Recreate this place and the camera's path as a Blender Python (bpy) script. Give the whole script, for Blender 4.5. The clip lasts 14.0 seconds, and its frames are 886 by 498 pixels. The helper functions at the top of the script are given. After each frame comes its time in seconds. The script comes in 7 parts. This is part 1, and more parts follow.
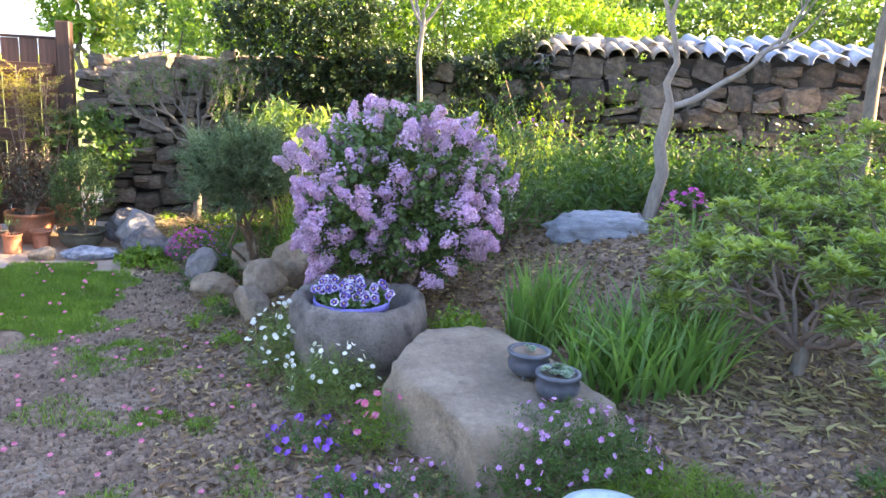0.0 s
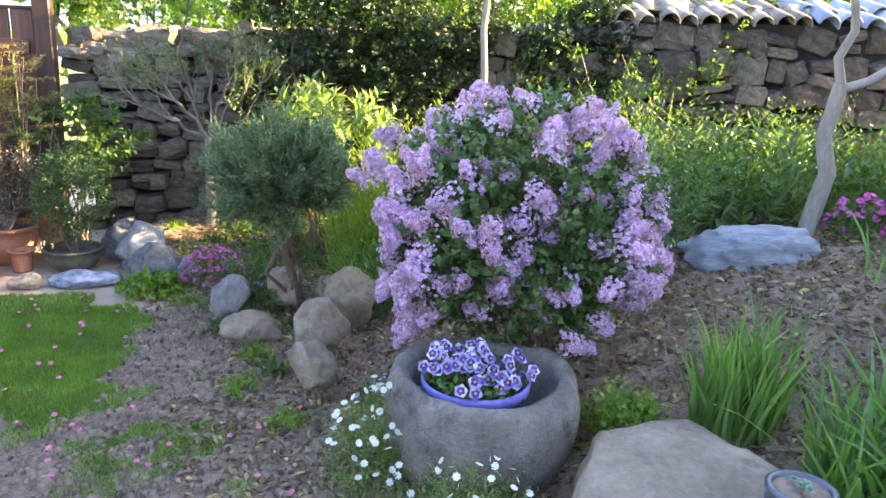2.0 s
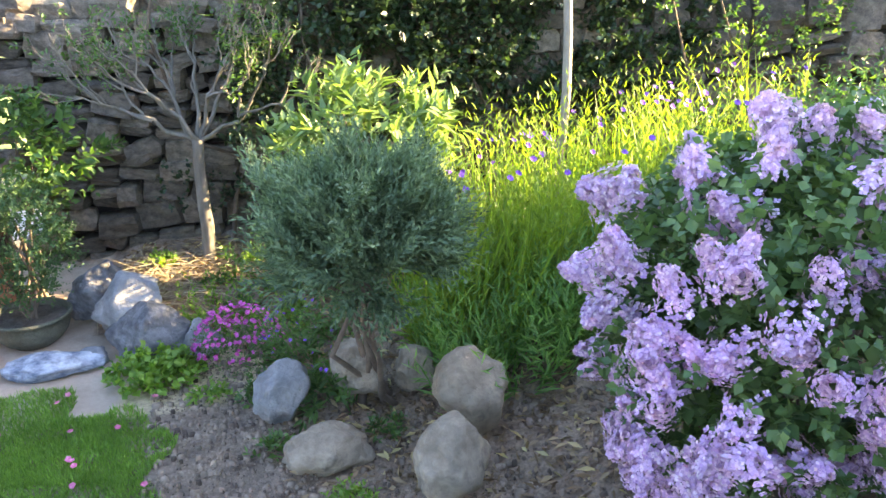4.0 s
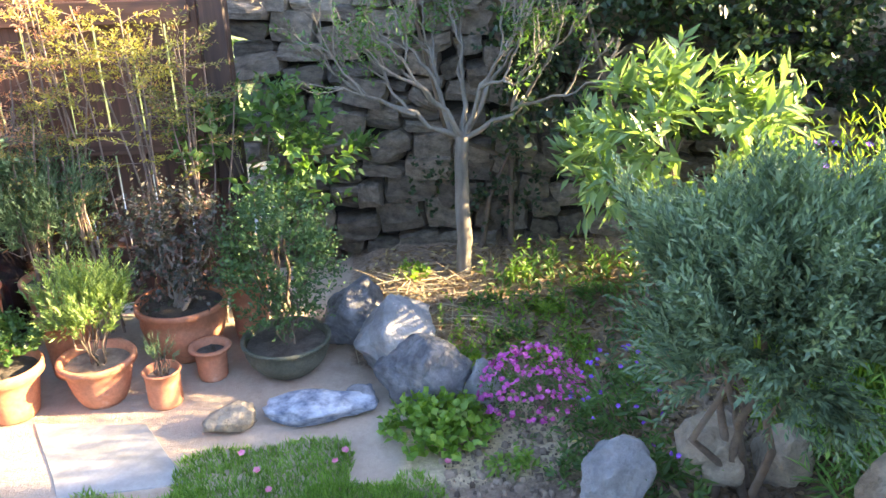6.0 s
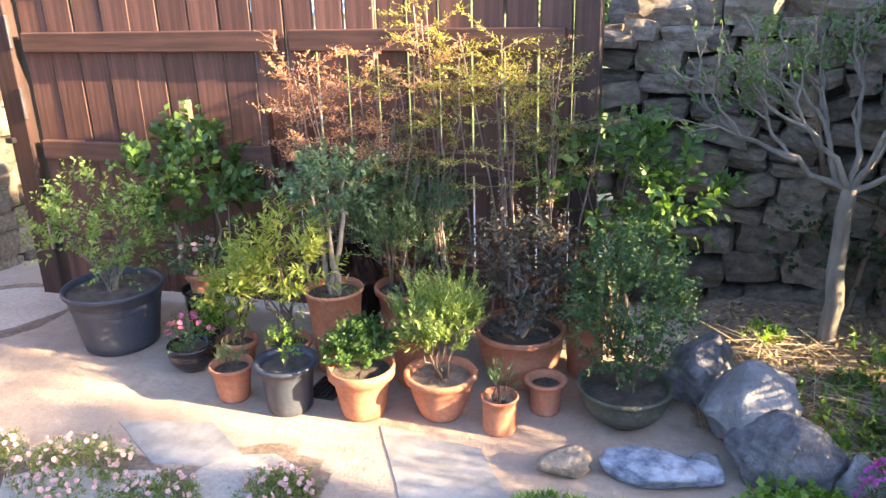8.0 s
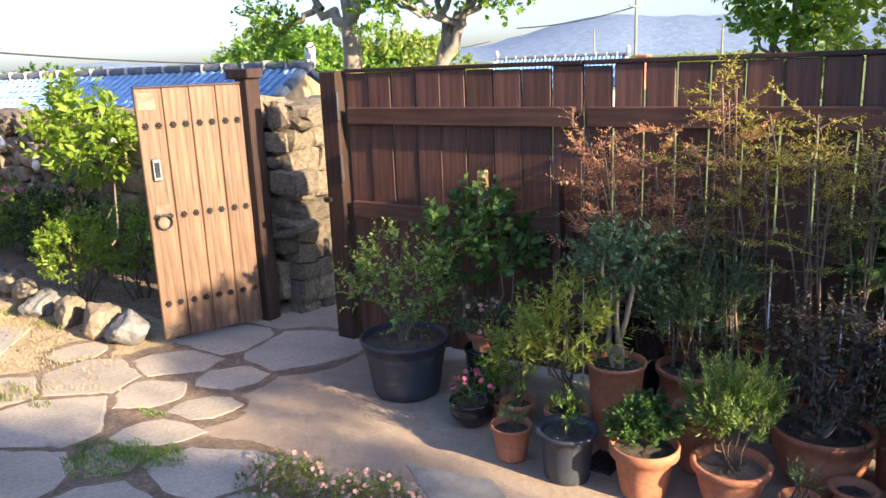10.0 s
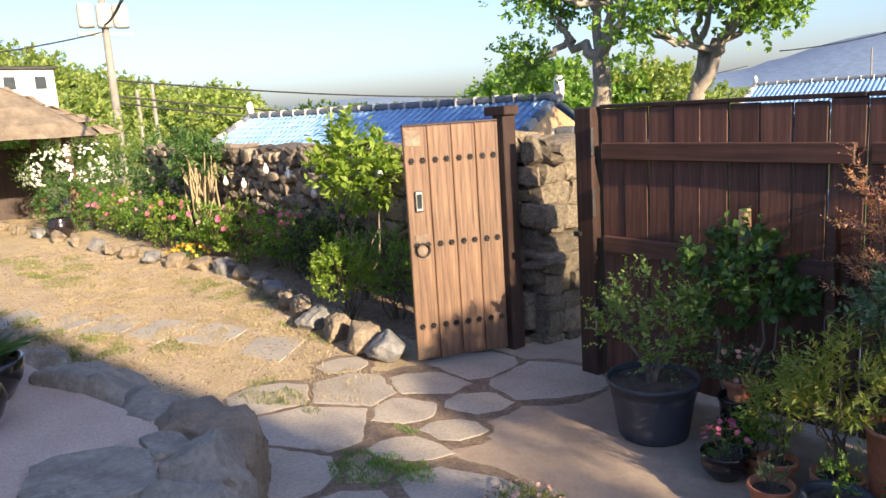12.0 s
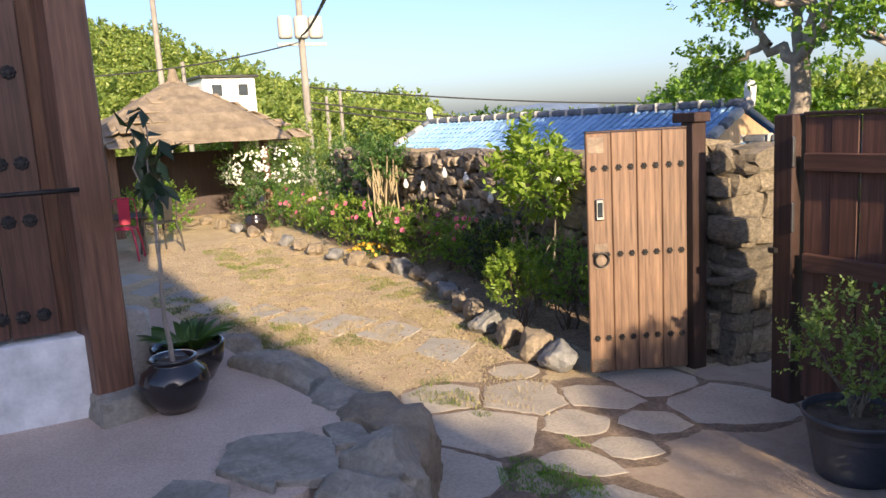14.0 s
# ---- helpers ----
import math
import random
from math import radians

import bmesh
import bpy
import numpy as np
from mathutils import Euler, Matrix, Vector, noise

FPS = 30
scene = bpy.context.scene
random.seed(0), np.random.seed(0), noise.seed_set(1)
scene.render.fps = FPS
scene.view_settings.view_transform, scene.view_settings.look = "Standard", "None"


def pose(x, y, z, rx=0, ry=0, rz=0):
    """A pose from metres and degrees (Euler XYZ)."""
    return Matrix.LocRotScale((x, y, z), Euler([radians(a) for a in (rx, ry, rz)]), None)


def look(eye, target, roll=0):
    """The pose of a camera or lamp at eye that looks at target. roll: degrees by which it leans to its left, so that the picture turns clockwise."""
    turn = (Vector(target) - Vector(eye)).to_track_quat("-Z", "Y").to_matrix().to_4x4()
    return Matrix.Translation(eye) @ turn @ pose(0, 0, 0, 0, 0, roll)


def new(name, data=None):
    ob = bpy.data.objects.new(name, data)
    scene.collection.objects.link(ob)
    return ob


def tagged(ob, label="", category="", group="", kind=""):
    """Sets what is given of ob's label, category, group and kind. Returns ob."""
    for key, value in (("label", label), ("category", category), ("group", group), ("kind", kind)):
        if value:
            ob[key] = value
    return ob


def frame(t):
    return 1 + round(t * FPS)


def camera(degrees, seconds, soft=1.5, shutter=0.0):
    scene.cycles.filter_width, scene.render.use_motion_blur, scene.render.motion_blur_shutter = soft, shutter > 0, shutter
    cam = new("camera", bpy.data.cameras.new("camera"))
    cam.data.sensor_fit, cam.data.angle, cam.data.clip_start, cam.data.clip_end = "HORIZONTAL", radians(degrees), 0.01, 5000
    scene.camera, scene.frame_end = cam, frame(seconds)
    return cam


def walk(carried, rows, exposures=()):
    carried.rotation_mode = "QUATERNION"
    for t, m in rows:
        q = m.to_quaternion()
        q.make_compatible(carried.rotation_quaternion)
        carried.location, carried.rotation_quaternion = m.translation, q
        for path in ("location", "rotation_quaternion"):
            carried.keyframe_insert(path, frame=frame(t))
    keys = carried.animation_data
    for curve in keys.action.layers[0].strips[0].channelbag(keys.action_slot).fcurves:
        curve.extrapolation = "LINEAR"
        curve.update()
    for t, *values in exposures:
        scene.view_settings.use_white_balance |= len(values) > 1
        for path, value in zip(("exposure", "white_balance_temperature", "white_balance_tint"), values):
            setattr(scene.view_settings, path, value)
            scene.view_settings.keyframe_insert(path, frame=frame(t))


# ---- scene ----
cam = camera(60.2, 14.0)
PATH = [
    (0, (4.892, -3.265, 1.459), (5.247, -1.347, 1.018), 3.1),
    (0.5, (4.761, -2.95, 1.441), (5.182, -1.049, 0.987), 3.3),
    (1, (4.62, -2.652, 1.444), (5.113, -0.779, 0.945), 2.8),
    (1.5, (4.561, -2.315, 1.446), (5.002, -0.429, 0.947), 2.7),
    (2, (4.516, -2.043, 1.462), (4.909, -0.15, 0.95), 2.5),
    (2.2, (4.475, -1.928, 1.456), (4.892, -0.035, 0.961), 2.5),
    (4.3, (3.959, -0.458, 1.584), (4.508, 1.337, 0.892), 0.2),
    (4.5, (3.897, -0.385, 1.577), (4.406, 1.418, 0.877), 0.1),
    (5, (3.801, -0.136, 1.552), (4.155, 1.698, 0.837), -0.7),
    (5.5, (3.722, 0.081, 1.564), (3.945, 1.927, 0.828), -1.1),
    (6, (3.532, 0.215, 1.562), (3.721, 2.066, 0.827), -1.4),
    (6.5, (3.365, 0.307, 1.552), (3.432, 2.152, 0.782), -1.1),
    (7, (3.274, 0.337, 1.575), (3.115, 2.179, 0.81), -1.1),
    (7.5, (3.249, 0.353, 1.593), (2.892, 2.184, 0.872), -1.2),
    (8, (3.235, 0.352, 1.597), (2.715, 2.163, 0.925), -1.7),
    (8.2, (3.177, 0.343, 1.593), (2.62, 2.152, 0.948), -1.2),
    (10.3, (3.058, 0.195, 1.634), (1.892, 1.757, 1.183), -2.6),
    (10.5, (3.061, 0.186, 1.645), (1.851, 1.717, 1.205), -2.7),
    (11, (3.049, 0.179, 1.652), (1.722, 1.617, 1.239), -3.1),
    (11.5, (3.041, 0.161, 1.657), (1.586, 1.476, 1.267), -3.5),
    (12, (3.034, 0.151, 1.66), (1.484, 1.36, 1.29), -3.7),
    (12.5, (3.017, 0.146, 1.661), (1.395, 1.257, 1.299), -3.6),
    (13, (3.003, 0.136, 1.664), (1.316, 1.151, 1.313), -3.5),
    (13.5, (2.999, 0.131, 1.665), (1.264, 1.064, 1.323), -3.5),
    (14, (2.984, 0.121, 1.663), (1.199, 0.962, 1.335), -3.4),
]
walk(cam, [(t, look(eye, target, roll)) for t, eye, target, roll in PATH],
     exposures=[(0, 3.48, 8900, 15), (2.2, 3.6, 8900, 11), (4.3, 3.74, 8500, 7), (6.5, 3.6, 8000, 9), (8.0, 3.22, 7800, 13), (10.4, 1.6, 6900, 11), (11.6, 1.38, 6900, 11), (14.0, 1.12, 6950, 12)])

# ---- light ----
SUN_EL, SUN_AZ = 19.0, 95.0  # degrees: height, and clockwise from +y
world = bpy.data.worlds.new("world")
scene.world = world
world.use_nodes = True
_n, _l = world.node_tree.nodes, world.node_tree.links
_sky = _n.new("ShaderNodeTexSky")
_sky.sky_type, _sky.sun_disc = "NISHITA", False
_sky.sun_elevation, _sky.sun_rotation = radians(SUN_EL), radians(SUN_AZ)
_sky.air_density, _sky.dust_density, _sky.ozone_density = 1.0, 1.75, 3.8
_tint = _n.new("ShaderNodeMix")
_tint.data_type, _tint.blend_type = "RGBA", "MULTIPLY"
_tint.inputs[0].default_value, _tint.inputs[7].default_value = 1.0, (0.95, 0.925, 1.07, 1)
_l.new(_sky.outputs[0], _tint.inputs[6])
_l.new(_tint.outputs[2], _n["Background"].inputs[0])
_n["Background"].inputs[1].default_value = 0.117
_sl = bpy.data.lights.new("sun", "SUN")
_sl.energy, _sl.angle, _sl.color = 4.8, radians(0.6), (1.0, 0.82, 0.58)
_sun = new("sun", _sl)
_se, _sa = radians(SUN_EL), radians(SUN_AZ)
_sun.matrix_world = look((40 * math.cos(_se) * math.sin(_sa), 40 * math.cos(_se) * math.cos(_sa), 40 * math.sin(_se)), (0, 0, 0))

R = np.random.default_rng(7)
rnd = random.Random(5)


# ---- materials ----
def _ramp(nt, fac, c1, c2, lo=0.3, hi=0.7):
    r = nt.nodes.new("ShaderNodeValToRGB")
    r.color_ramp.elements[0].position, r.color_ramp.elements[1].position = lo, hi
    r.color_ramp.elements[0].color, r.color_ramp.elements[1].color = (*c1, 1), (*c2, 1)
    nt.links.new(fac, r.inputs[0])
    return r.outputs[0]


def _noise(nt, scale, detail=5, rough=0.6, stretch=None, coord="Object"):
    tc = nt.nodes.new("ShaderNodeTexCoord")
    out = tc.outputs[coord]
    if stretch:
        mp = nt.nodes.new("ShaderNodeMapping")
        mp.inputs["Scale"].default_value = stretch
        nt.links.new(out, mp.inputs[0])
        out = mp.outputs[0]
    n = nt.nodes.new("ShaderNodeTexNoise")
    n.inputs["Scale"].default_value, n.inputs["Detail"].default_value, n.inputs["Roughness"].default_value = scale, detail, rough
    nt.links.new(out, n.inputs[0])
    return n.outputs[0]


def _mix(nt, fac, a, b, mode="MIX"):
    m = nt.nodes.new("ShaderNodeMix")
    m.data_type, m.blend_type = "RGBA", mode
    for sock, v in ((m.inputs[0], fac), (m.inputs[6], a), (m.inputs[7], b)):
        if isinstance(v, (int, float)):
            sock.default_value = v
        elif isinstance(v, tuple):
            sock.default_value = (*v, 1)
        else:
            nt.links.new(v, sock)
    return m.outputs[2]


def _bump(nt, height, bsdf, strength=0.4, dist=0.01):
    b = nt.nodes.new("ShaderNodeBump")
    b.inputs["Strength"].default_value, b.inputs["Distance"].default_value = strength, dist
    nt.links.new(height, b.inputs["Height"])
    nt.links.new(b.outputs[0], bsdf.inputs["Normal"])


def surface(name, c1, c2, rough=0.8, big=3.0, small=40.0, bump=0.4, dist=0.01, metal=0.0, stain=None, stain_scale=1.5,
            stain_lo=0.55, per_object=0.0, stretch=None, coat=0.0):
    m = bpy.data.materials.new(name)
    m.use_nodes = True
    nt = m.node_tree
    bs = nt.nodes["Principled BSDF"]
    n1, n2 = _noise(nt, big, stretch=stretch), _noise(nt, small, 4, 0.7, stretch=stretch)
    col = _ramp(nt, n1, c1, c2)
    fine = _ramp(nt, n2, (0.55, 0.55, 0.55), (1.25, 1.25, 1.25), 0.2, 0.8)
    col = _mix(nt, 0.8, col, fine, "MULTIPLY")
    if stain:
        s = _noise(nt, stain_scale, 6, 0.65)
        r = _ramp(nt, s, (0, 0, 0), (1, 1, 1), stain_lo, stain_lo + 0.12)
        col = _mix(nt, r, col, stain)
    if per_object:
        oi = nt.nodes.new("ShaderNodeObjectInfo")
        rr = _ramp(nt, oi.outputs["Random"], (1 - per_object,) * 3, (1 + per_object, 1 + per_object * 0.9, 1 + per_object * 0.8), 0, 1)
        col = _mix(nt, 1.0, col, rr, "MULTIPLY")
    nt.links.new(col, bs.inputs["Base Color"])
    bs.inputs["Roughness"].default_value, bs.inputs["Metallic"].default_value = rough, metal
    bs.inputs["Coat Weight"].default_value = coat
    if bump:
        _bump(nt, _mix(nt, 0.5, n1, n2), bs, bump, dist)
    return m


def foliage(name, c1, c2, trans=0.35, rough=0.45, c3=None):
    m = bpy.data.materials.new(name)
    m.use_nodes = True
    nt = m.node_tree
    bs = nt.nodes["Principled BSDF"]
    g = nt.nodes.new("ShaderNodeNewGeometry")
    r = nt.nodes.new("ShaderNodeValToRGB")
    r.color_ramp.elements[0].color, r.color_ramp.elements[1].color = (*c1, 1), (*c2, 1)
    if c3:
        r.color_ramp.elements[1].position = 0.8
        e = r.color_ramp.elements.new(1.0)
        e.color = (*c3, 1)
    nt.links.new(g.outputs["Random Per Island"], r.inputs[0])
    big = _ramp(nt, _noise(nt, 4.0, 3), (0.7, 0.75, 0.7), (1.2, 1.15, 1.2))
    col = _mix(nt, 1.0, r.outputs[0], big, "MULTIPLY")
    nt.links.new(col, bs.inputs["Base Color"])
    bs.inputs["Roughness"].default_value = rough
    tr = nt.nodes.new("ShaderNodeBsdfTranslucent")
    warm = _mix(nt, 1.0, col, (1.5, 1.6, 0.7), "MULTIPLY")
    nt.links.new(warm, tr.inputs[0])
    mx = nt.nodes.new("ShaderNodeMixShader")
    mx.inputs[0].default_value = trans
    nt.links.new(bs.outputs[0], mx.inputs[1])
    nt.links.new(tr.outputs[0], mx.inputs[2])
    nt.links.new(mx.outputs[0], nt.nodes["Material Output"].inputs[0])
    return m


def wood(name, c1, c2, rough=0.55, grain=(14, 14, 0.7), per_object=0.12, scale=3.0):
    m = bpy.data.materials.new(name)
    m.use_nodes = True
    nt = m.node_tree
    bs = nt.nodes["Principled BSDF"]
    g = _noise(nt, scale, 8, 0.65, stretch=grain)
    broad = _noise(nt, 1.7, 3)
    col = _ramp(nt, g, c1, c2, 0.32, 0.68)
    col = _mix(nt, 0.6, col, _ramp(nt, broad, (0.6, 0.6, 0.6), (1.3, 1.25, 1.2)), "MULTIPLY")
    oi = nt.nodes.new("ShaderNodeObjectInfo")
    rr = _ramp(nt, oi.outputs["Random"], (1 - per_object,) * 3, (1 + per_object,) * 3, 0, 1)
    col = _mix(nt, 1.0, col, rr, "MULTIPLY")
    nt.links.new(col, bs.inputs["Base Color"])
    rg = _ramp(nt, broad, (rough - 0.1,) * 3, (rough + 0.15,) * 3)
    nt.links.new(rg, bs.inputs["Roughness"])
    _bump(nt, g, bs, 0.35, 0.004)
    return m


M = {}
M["stone"] = surface("wall_stone", (0.085, 0.072, 0.056), (0.28, 0.235, 0.185), 0.88, 5, 30, 0.9, 0.02, stain=(0.24, 0.19, 0.12), stain_scale=3, stain_lo=0.6, per_object=0.5)
M["stone_dark"] = surface("dark_wall_stone", (0.05, 0.044, 0.04), (0.2, 0.17, 0.145), 0.88, 5, 30, 0.9, 0.02, stain=(0.22, 0.17, 0.11), stain_scale=3, stain_lo=0.62, per_object=0.5)
M["stone_joint"] = surface("wall_joint", (0.018, 0.016, 0.014), (0.05, 0.045, 0.038), 0.95, 6, 60, 0.6)
M["pale_stone"] = surface("pillar_stone", (0.13, 0.11, 0.08), (0.38, 0.32, 0.24), 0.88, 6, 30, 1.0, 0.03, stain=(0.1, 0.09, 0.08), stain_scale=5, stain_lo=0.58, per_object=0.38)
M["tan_rock"] = surface("tan_rock", (0.2, 0.158, 0.114), (0.39, 0.32, 0.236), 0.88, 4, 35, 0.9, 0.03, stain=(0.13, 0.11, 0.09), stain_scale=5, stain_lo=0.57)
M["grey_rock"] = surface("grey_rock", (0.13, 0.13, 0.135), (0.34, 0.34, 0.34), 0.85, 5, 35, 0.9, 0.03, stain=(0.3, 0.25, 0.19), stain_scale=3, stain_lo=0.6)
M["dark_rock"] = surface("dark_rock", (0.05, 0.052, 0.056), (0.25, 0.25, 0.26), 0.82, 9, 35, 1.0, 0.03, stain=(0.36, 0.33, 0.29), stain_scale=4, stain_lo=0.6)
M["slate"] = surface("slate_rock", (0.18, 0.21, 0.25), (0.42, 0.46, 0.5), 0.6, 6, 50, 0.7, 0.02, stretch=(1, 1, 6))
M["blue_marble"] = surface("blue_marbled_rock", (0.045, 0.07, 0.12), (0.5, 0.54, 0.6), 0.55, 13, 60, 0.6, 0.01, stretch=(1, 1.4, 2))
M["granite"] = surface("granite_trough", (0.14, 0.125, 0.11), (0.3, 0.275, 0.245), 0.92, 9, 70, 1.0, 0.03, stain=(0.09, 0.08, 0.07), stain_scale=7, stain_lo=0.56)
M["step"] = surface("stepping_slab", (0.38, 0.35, 0.3), (0.52, 0.48, 0.415), 0.8, 4, 60, 0.35, 0.008, stain=(0.26, 0.23, 0.15), stain_scale=3, stain_lo=0.6, per_object=0.1)
M["flag"] = surface("flagstone", (0.4, 0.35, 0.285), (0.54, 0.48, 0.395), 0.8, 3, 50, 0.35, 0.006, stain=(0.3, 0.25, 0.19), stain_scale=4, stain_lo=0.6, per_object=0.1)
M["grey_slab"] = surface("grey_slab", (0.24, 0.235, 0.22), (0.35, 0.34, 0.32), 0.75, 3, 12, 0.3, 0.006, per_object=0.08)
M["terracotta"] = surface("terracotta", (0.4, 0.15, 0.08), (0.56, 0.25, 0.15), 0.8, 5, 50, 0.25, 0.004, stain=(0.52, 0.4, 0.33), stain_scale=6, stain_lo=0.62, per_object=0.15)
M["orange_pot"] = surface("orange_terracotta", (0.46, 0.165, 0.085), (0.58, 0.255, 0.145), 0.75, 5, 50, 0.2, 0.004, stain=(0.5, 0.36, 0.28), stain_scale=7, stain_lo=0.66)
M["plastic"] = surface("dark_blue_plastic", (0.035, 0.045, 0.065), (0.06, 0.07, 0.09), 0.45, 4, 60, 0.1, 0.003, stain=(0.15, 0.14, 0.13), stain_scale=8, stain_lo=0.66)
M["glaze"] = surface("black_glaze", (0.012, 0.01, 0.012), (0.03, 0.022, 0.025), 0.18, 4, 50, 0.05, 0.002, coat=0.6)
M["mossy"] = surface("mossy_stone_pot", (0.06, 0.07, 0.045), (0.17, 0.165, 0.12), 0.95, 8, 90, 1.0, 0.02)
M["soil"] = surface("potting_soil", (0.05, 0.04, 0.03), (0.16, 0.135, 0.11), 0.95, 20, 150, 0.9, 0.02)
M["violet"] = surface("violet_plastic", (0.16, 0.17, 0.55), (0.24, 0.25, 0.68), 0.35, 4, 40, 0.05)
M["blue_ceramic"] = surface("blue_grey_ceramic", (0.05, 0.065, 0.09), (0.12, 0.14, 0.17), 0.35, 9, 60, 0.15, 0.003, coat=0.3)
M["fence"] = wood("stained_fence_wood", (0.055, 0.028, 0.022), (0.185, 0.088, 0.066), 0.5, per_object=0.25)
M["beam"] = wood("dark_beam_wood", (0.02, 0.011, 0.01), (0.06, 0.032, 0.026), 0.5, per_object=0.15)
M["rail"] = wood("rail_wood", (0.05, 0.025, 0.019), (0.15, 0.075, 0.055), 0.5, grain=(0.7, 14, 14))
M["gate"] = wood("gate_wood", (0.085, 0.048, 0.032), (0.255, 0.155, 0.1), 0.6, per_object=0.15)
M["peg"] = wood("pale_peg_wood", (0.3, 0.2, 0.11), (0.48, 0.34, 0.2), 0.6)
M["column"] = wood("column_wood", (0.09, 0.045, 0.03), (0.26, 0.135, 0.088), 0.5)
M["house_door"] = wood("house_door_wood", (0.05, 0.024, 0.018), (0.16, 0.078, 0.055), 0.45)
M["iron"] = surface("black_iron", (0.02, 0.02, 0.022), (0.07, 0.065, 0.065), 0.5, 9, 60, 0.3, 0.003, metal=0.7)
M["plate"] = surface("worn_plate", (0.1, 0.075, 0.058), (0.26, 0.19, 0.145), 0.5, 12, 60, 0.3, 0.002, metal=0.3)
M["steel"] = surface("brushed_steel", (0.4, 0.4, 0.4), (0.6, 0.6, 0.6), 0.35, 9, 90, 0.05, 0.001, metal=1.0)
M["plaster"] = surface("white_plaster", (0.8, 0.8, 0.79), (0.87, 0.87, 0.86), 0.85, 2, 7, 0.1, 0.004)
M["house"] = surface("house_wall", (0.45, 0.4, 0.34), (0.55, 0.5, 0.43), 0.9, 1, 20, 0.2)
M["earth"] = surface("packed_earth", (0.56, 0.42, 0.33), (0.68, 0.53, 0.43), 0.9, 2.5, 90, 0.3, 0.006, stain=(0.3, 0.22, 0.17), stain_scale=1.5, stain_lo=0.62)
M["edge_rock"] = surface("terrace_edge_rock", (0.24, 0.215, 0.175), (0.47, 0.42, 0.345), 0.88, 5, 35, 0.9, 0.03, stain=(0.13, 0.125, 0.1), stain_scale=4, stain_lo=0.58)
M["bark"] = surface("grey_bark", (0.12, 0.105, 0.085), (0.27, 0.24, 0.2), 0.9, 9, 60, 0.7, 0.01, stretch=(1, 1, 0.3))
M["pale_bark"] = surface("pale_bark", (0.22, 0.185, 0.15), (0.4, 0.35, 0.3), 0.85, 8, 60, 0.6, 0.01, stretch=(1, 1, 0.35))
M["twig"] = surface("twig_bark", (0.1, 0.07, 0.05), (0.2, 0.15, 0.11), 0.9, 9, 60, 0.3, 0.004)
M["straw"] = foliage("dry_straw", (0.32, 0.25, 0.15), (0.5, 0.42, 0.28), 0.1, 0.8)
M["litter"] = foliage("leaf_litter", (0.12, 0.07, 0.04), (0.36, 0.25, 0.14), 0.1, 0.8, (0.55, 0.46, 0.2))
M["dry_leaf"] = foliage("yellowed_leaf", (0.2, 0.16, 0.08), (0.46, 0.4, 0.18), 0.15, 0.8)
M["crumb"] = foliage("soil_crumb", (0.07, 0.048, 0.034), (0.3, 0.22, 0.16), 0.0, 0.95)
M["pebble"] = surface("pebbles", (0.15, 0.105, 0.075), (0.37, 0.28, 0.2), 0.9, 9, 60, 0.2)
M["lilac"] = foliage("lilac_petals", (0.46, 0.28, 0.58), (0.7, 0.5, 0.76), 0.3, 0.6, (0.82, 0.68, 0.86))
M["lilac_leaf"] = foliage("lilac_leaf", (0.045, 0.1, 0.035), (0.14, 0.24, 0.085))
M["rosemary"] = foliage("rosemary_needles", (0.05, 0.1, 0.05), (0.17, 0.26, 0.13), 0.2, 0.7)
M["rosemary_bushy"] = foliage("rosemary_bushy", (0.06, 0.11, 0.06), (0.18, 0.265, 0.145), 0.2, 0.7)
M["rosemary_pale"] = foliage("rosemary_young", (0.09, 0.16, 0.05), (0.25, 0.34, 0.1), 0.3)
M["golden"] = foliage("golden_leaf", (0.15, 0.24, 0.05), (0.36, 0.39, 0.09), 0.4, 0.5, (0.54, 0.48, 0.16))
M["lime"] = foliage("lime_shoots", (0.13, 0.23, 0.03), (0.3, 0.4, 0.07), 0.4)
M["mid"] = foliage("mid_green_leaf", (0.045, 0.11, 0.03), (0.12, 0.22, 0.06))
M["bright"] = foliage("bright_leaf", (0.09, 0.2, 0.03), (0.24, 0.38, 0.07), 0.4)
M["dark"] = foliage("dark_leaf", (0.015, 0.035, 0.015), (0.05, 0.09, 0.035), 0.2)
M["azalea"] = foliage("azalea_leaf", (0.16, 0.25, 0.1), (0.38, 0.45, 0.24), 0.3)
M["azalea_young"] = foliage("azalea_young_leaf", (0.22, 0.33, 0.07), (0.44, 0.53, 0.18), 0.4)
M["iris"] = foliage("iris_blade", (0.08, 0.2, 0.05), (0.22, 0.39, 0.12), 0.4)
M["moss"] = foliage("moss_lawn", (0.09, 0.2, 0.03), (0.25, 0.42, 0.08), 0.3)
M["grass"] = foliage("short_grass", (0.1, 0.15, 0.03), (0.26, 0.29, 0.08), 0.3)
M["peony"] = foliage("peony_leaf", (0.1, 0.18, 0.07), (0.27, 0.37, 0.15), 0.4)
M["nandina"] = foliage("nandina_leaf", (0.24, 0.26, 0.06), (0.46, 0.4, 0.1), 0.4, 0.5, (0.6, 0.34, 0.16))
M["nandina_red"] = foliage("nandina_red", (0.56, 0.24, 0.17), (0.74, 0.42, 0.28), 0.4, 0.5, (0.48, 0.38, 0.14))
M["nandina_dull"] = foliage("nandina_olive", (0.12, 0.14, 0.05), (0.26, 0.26, 0.09), 0.35, 0.5, (0.42, 0.17, 0.12))
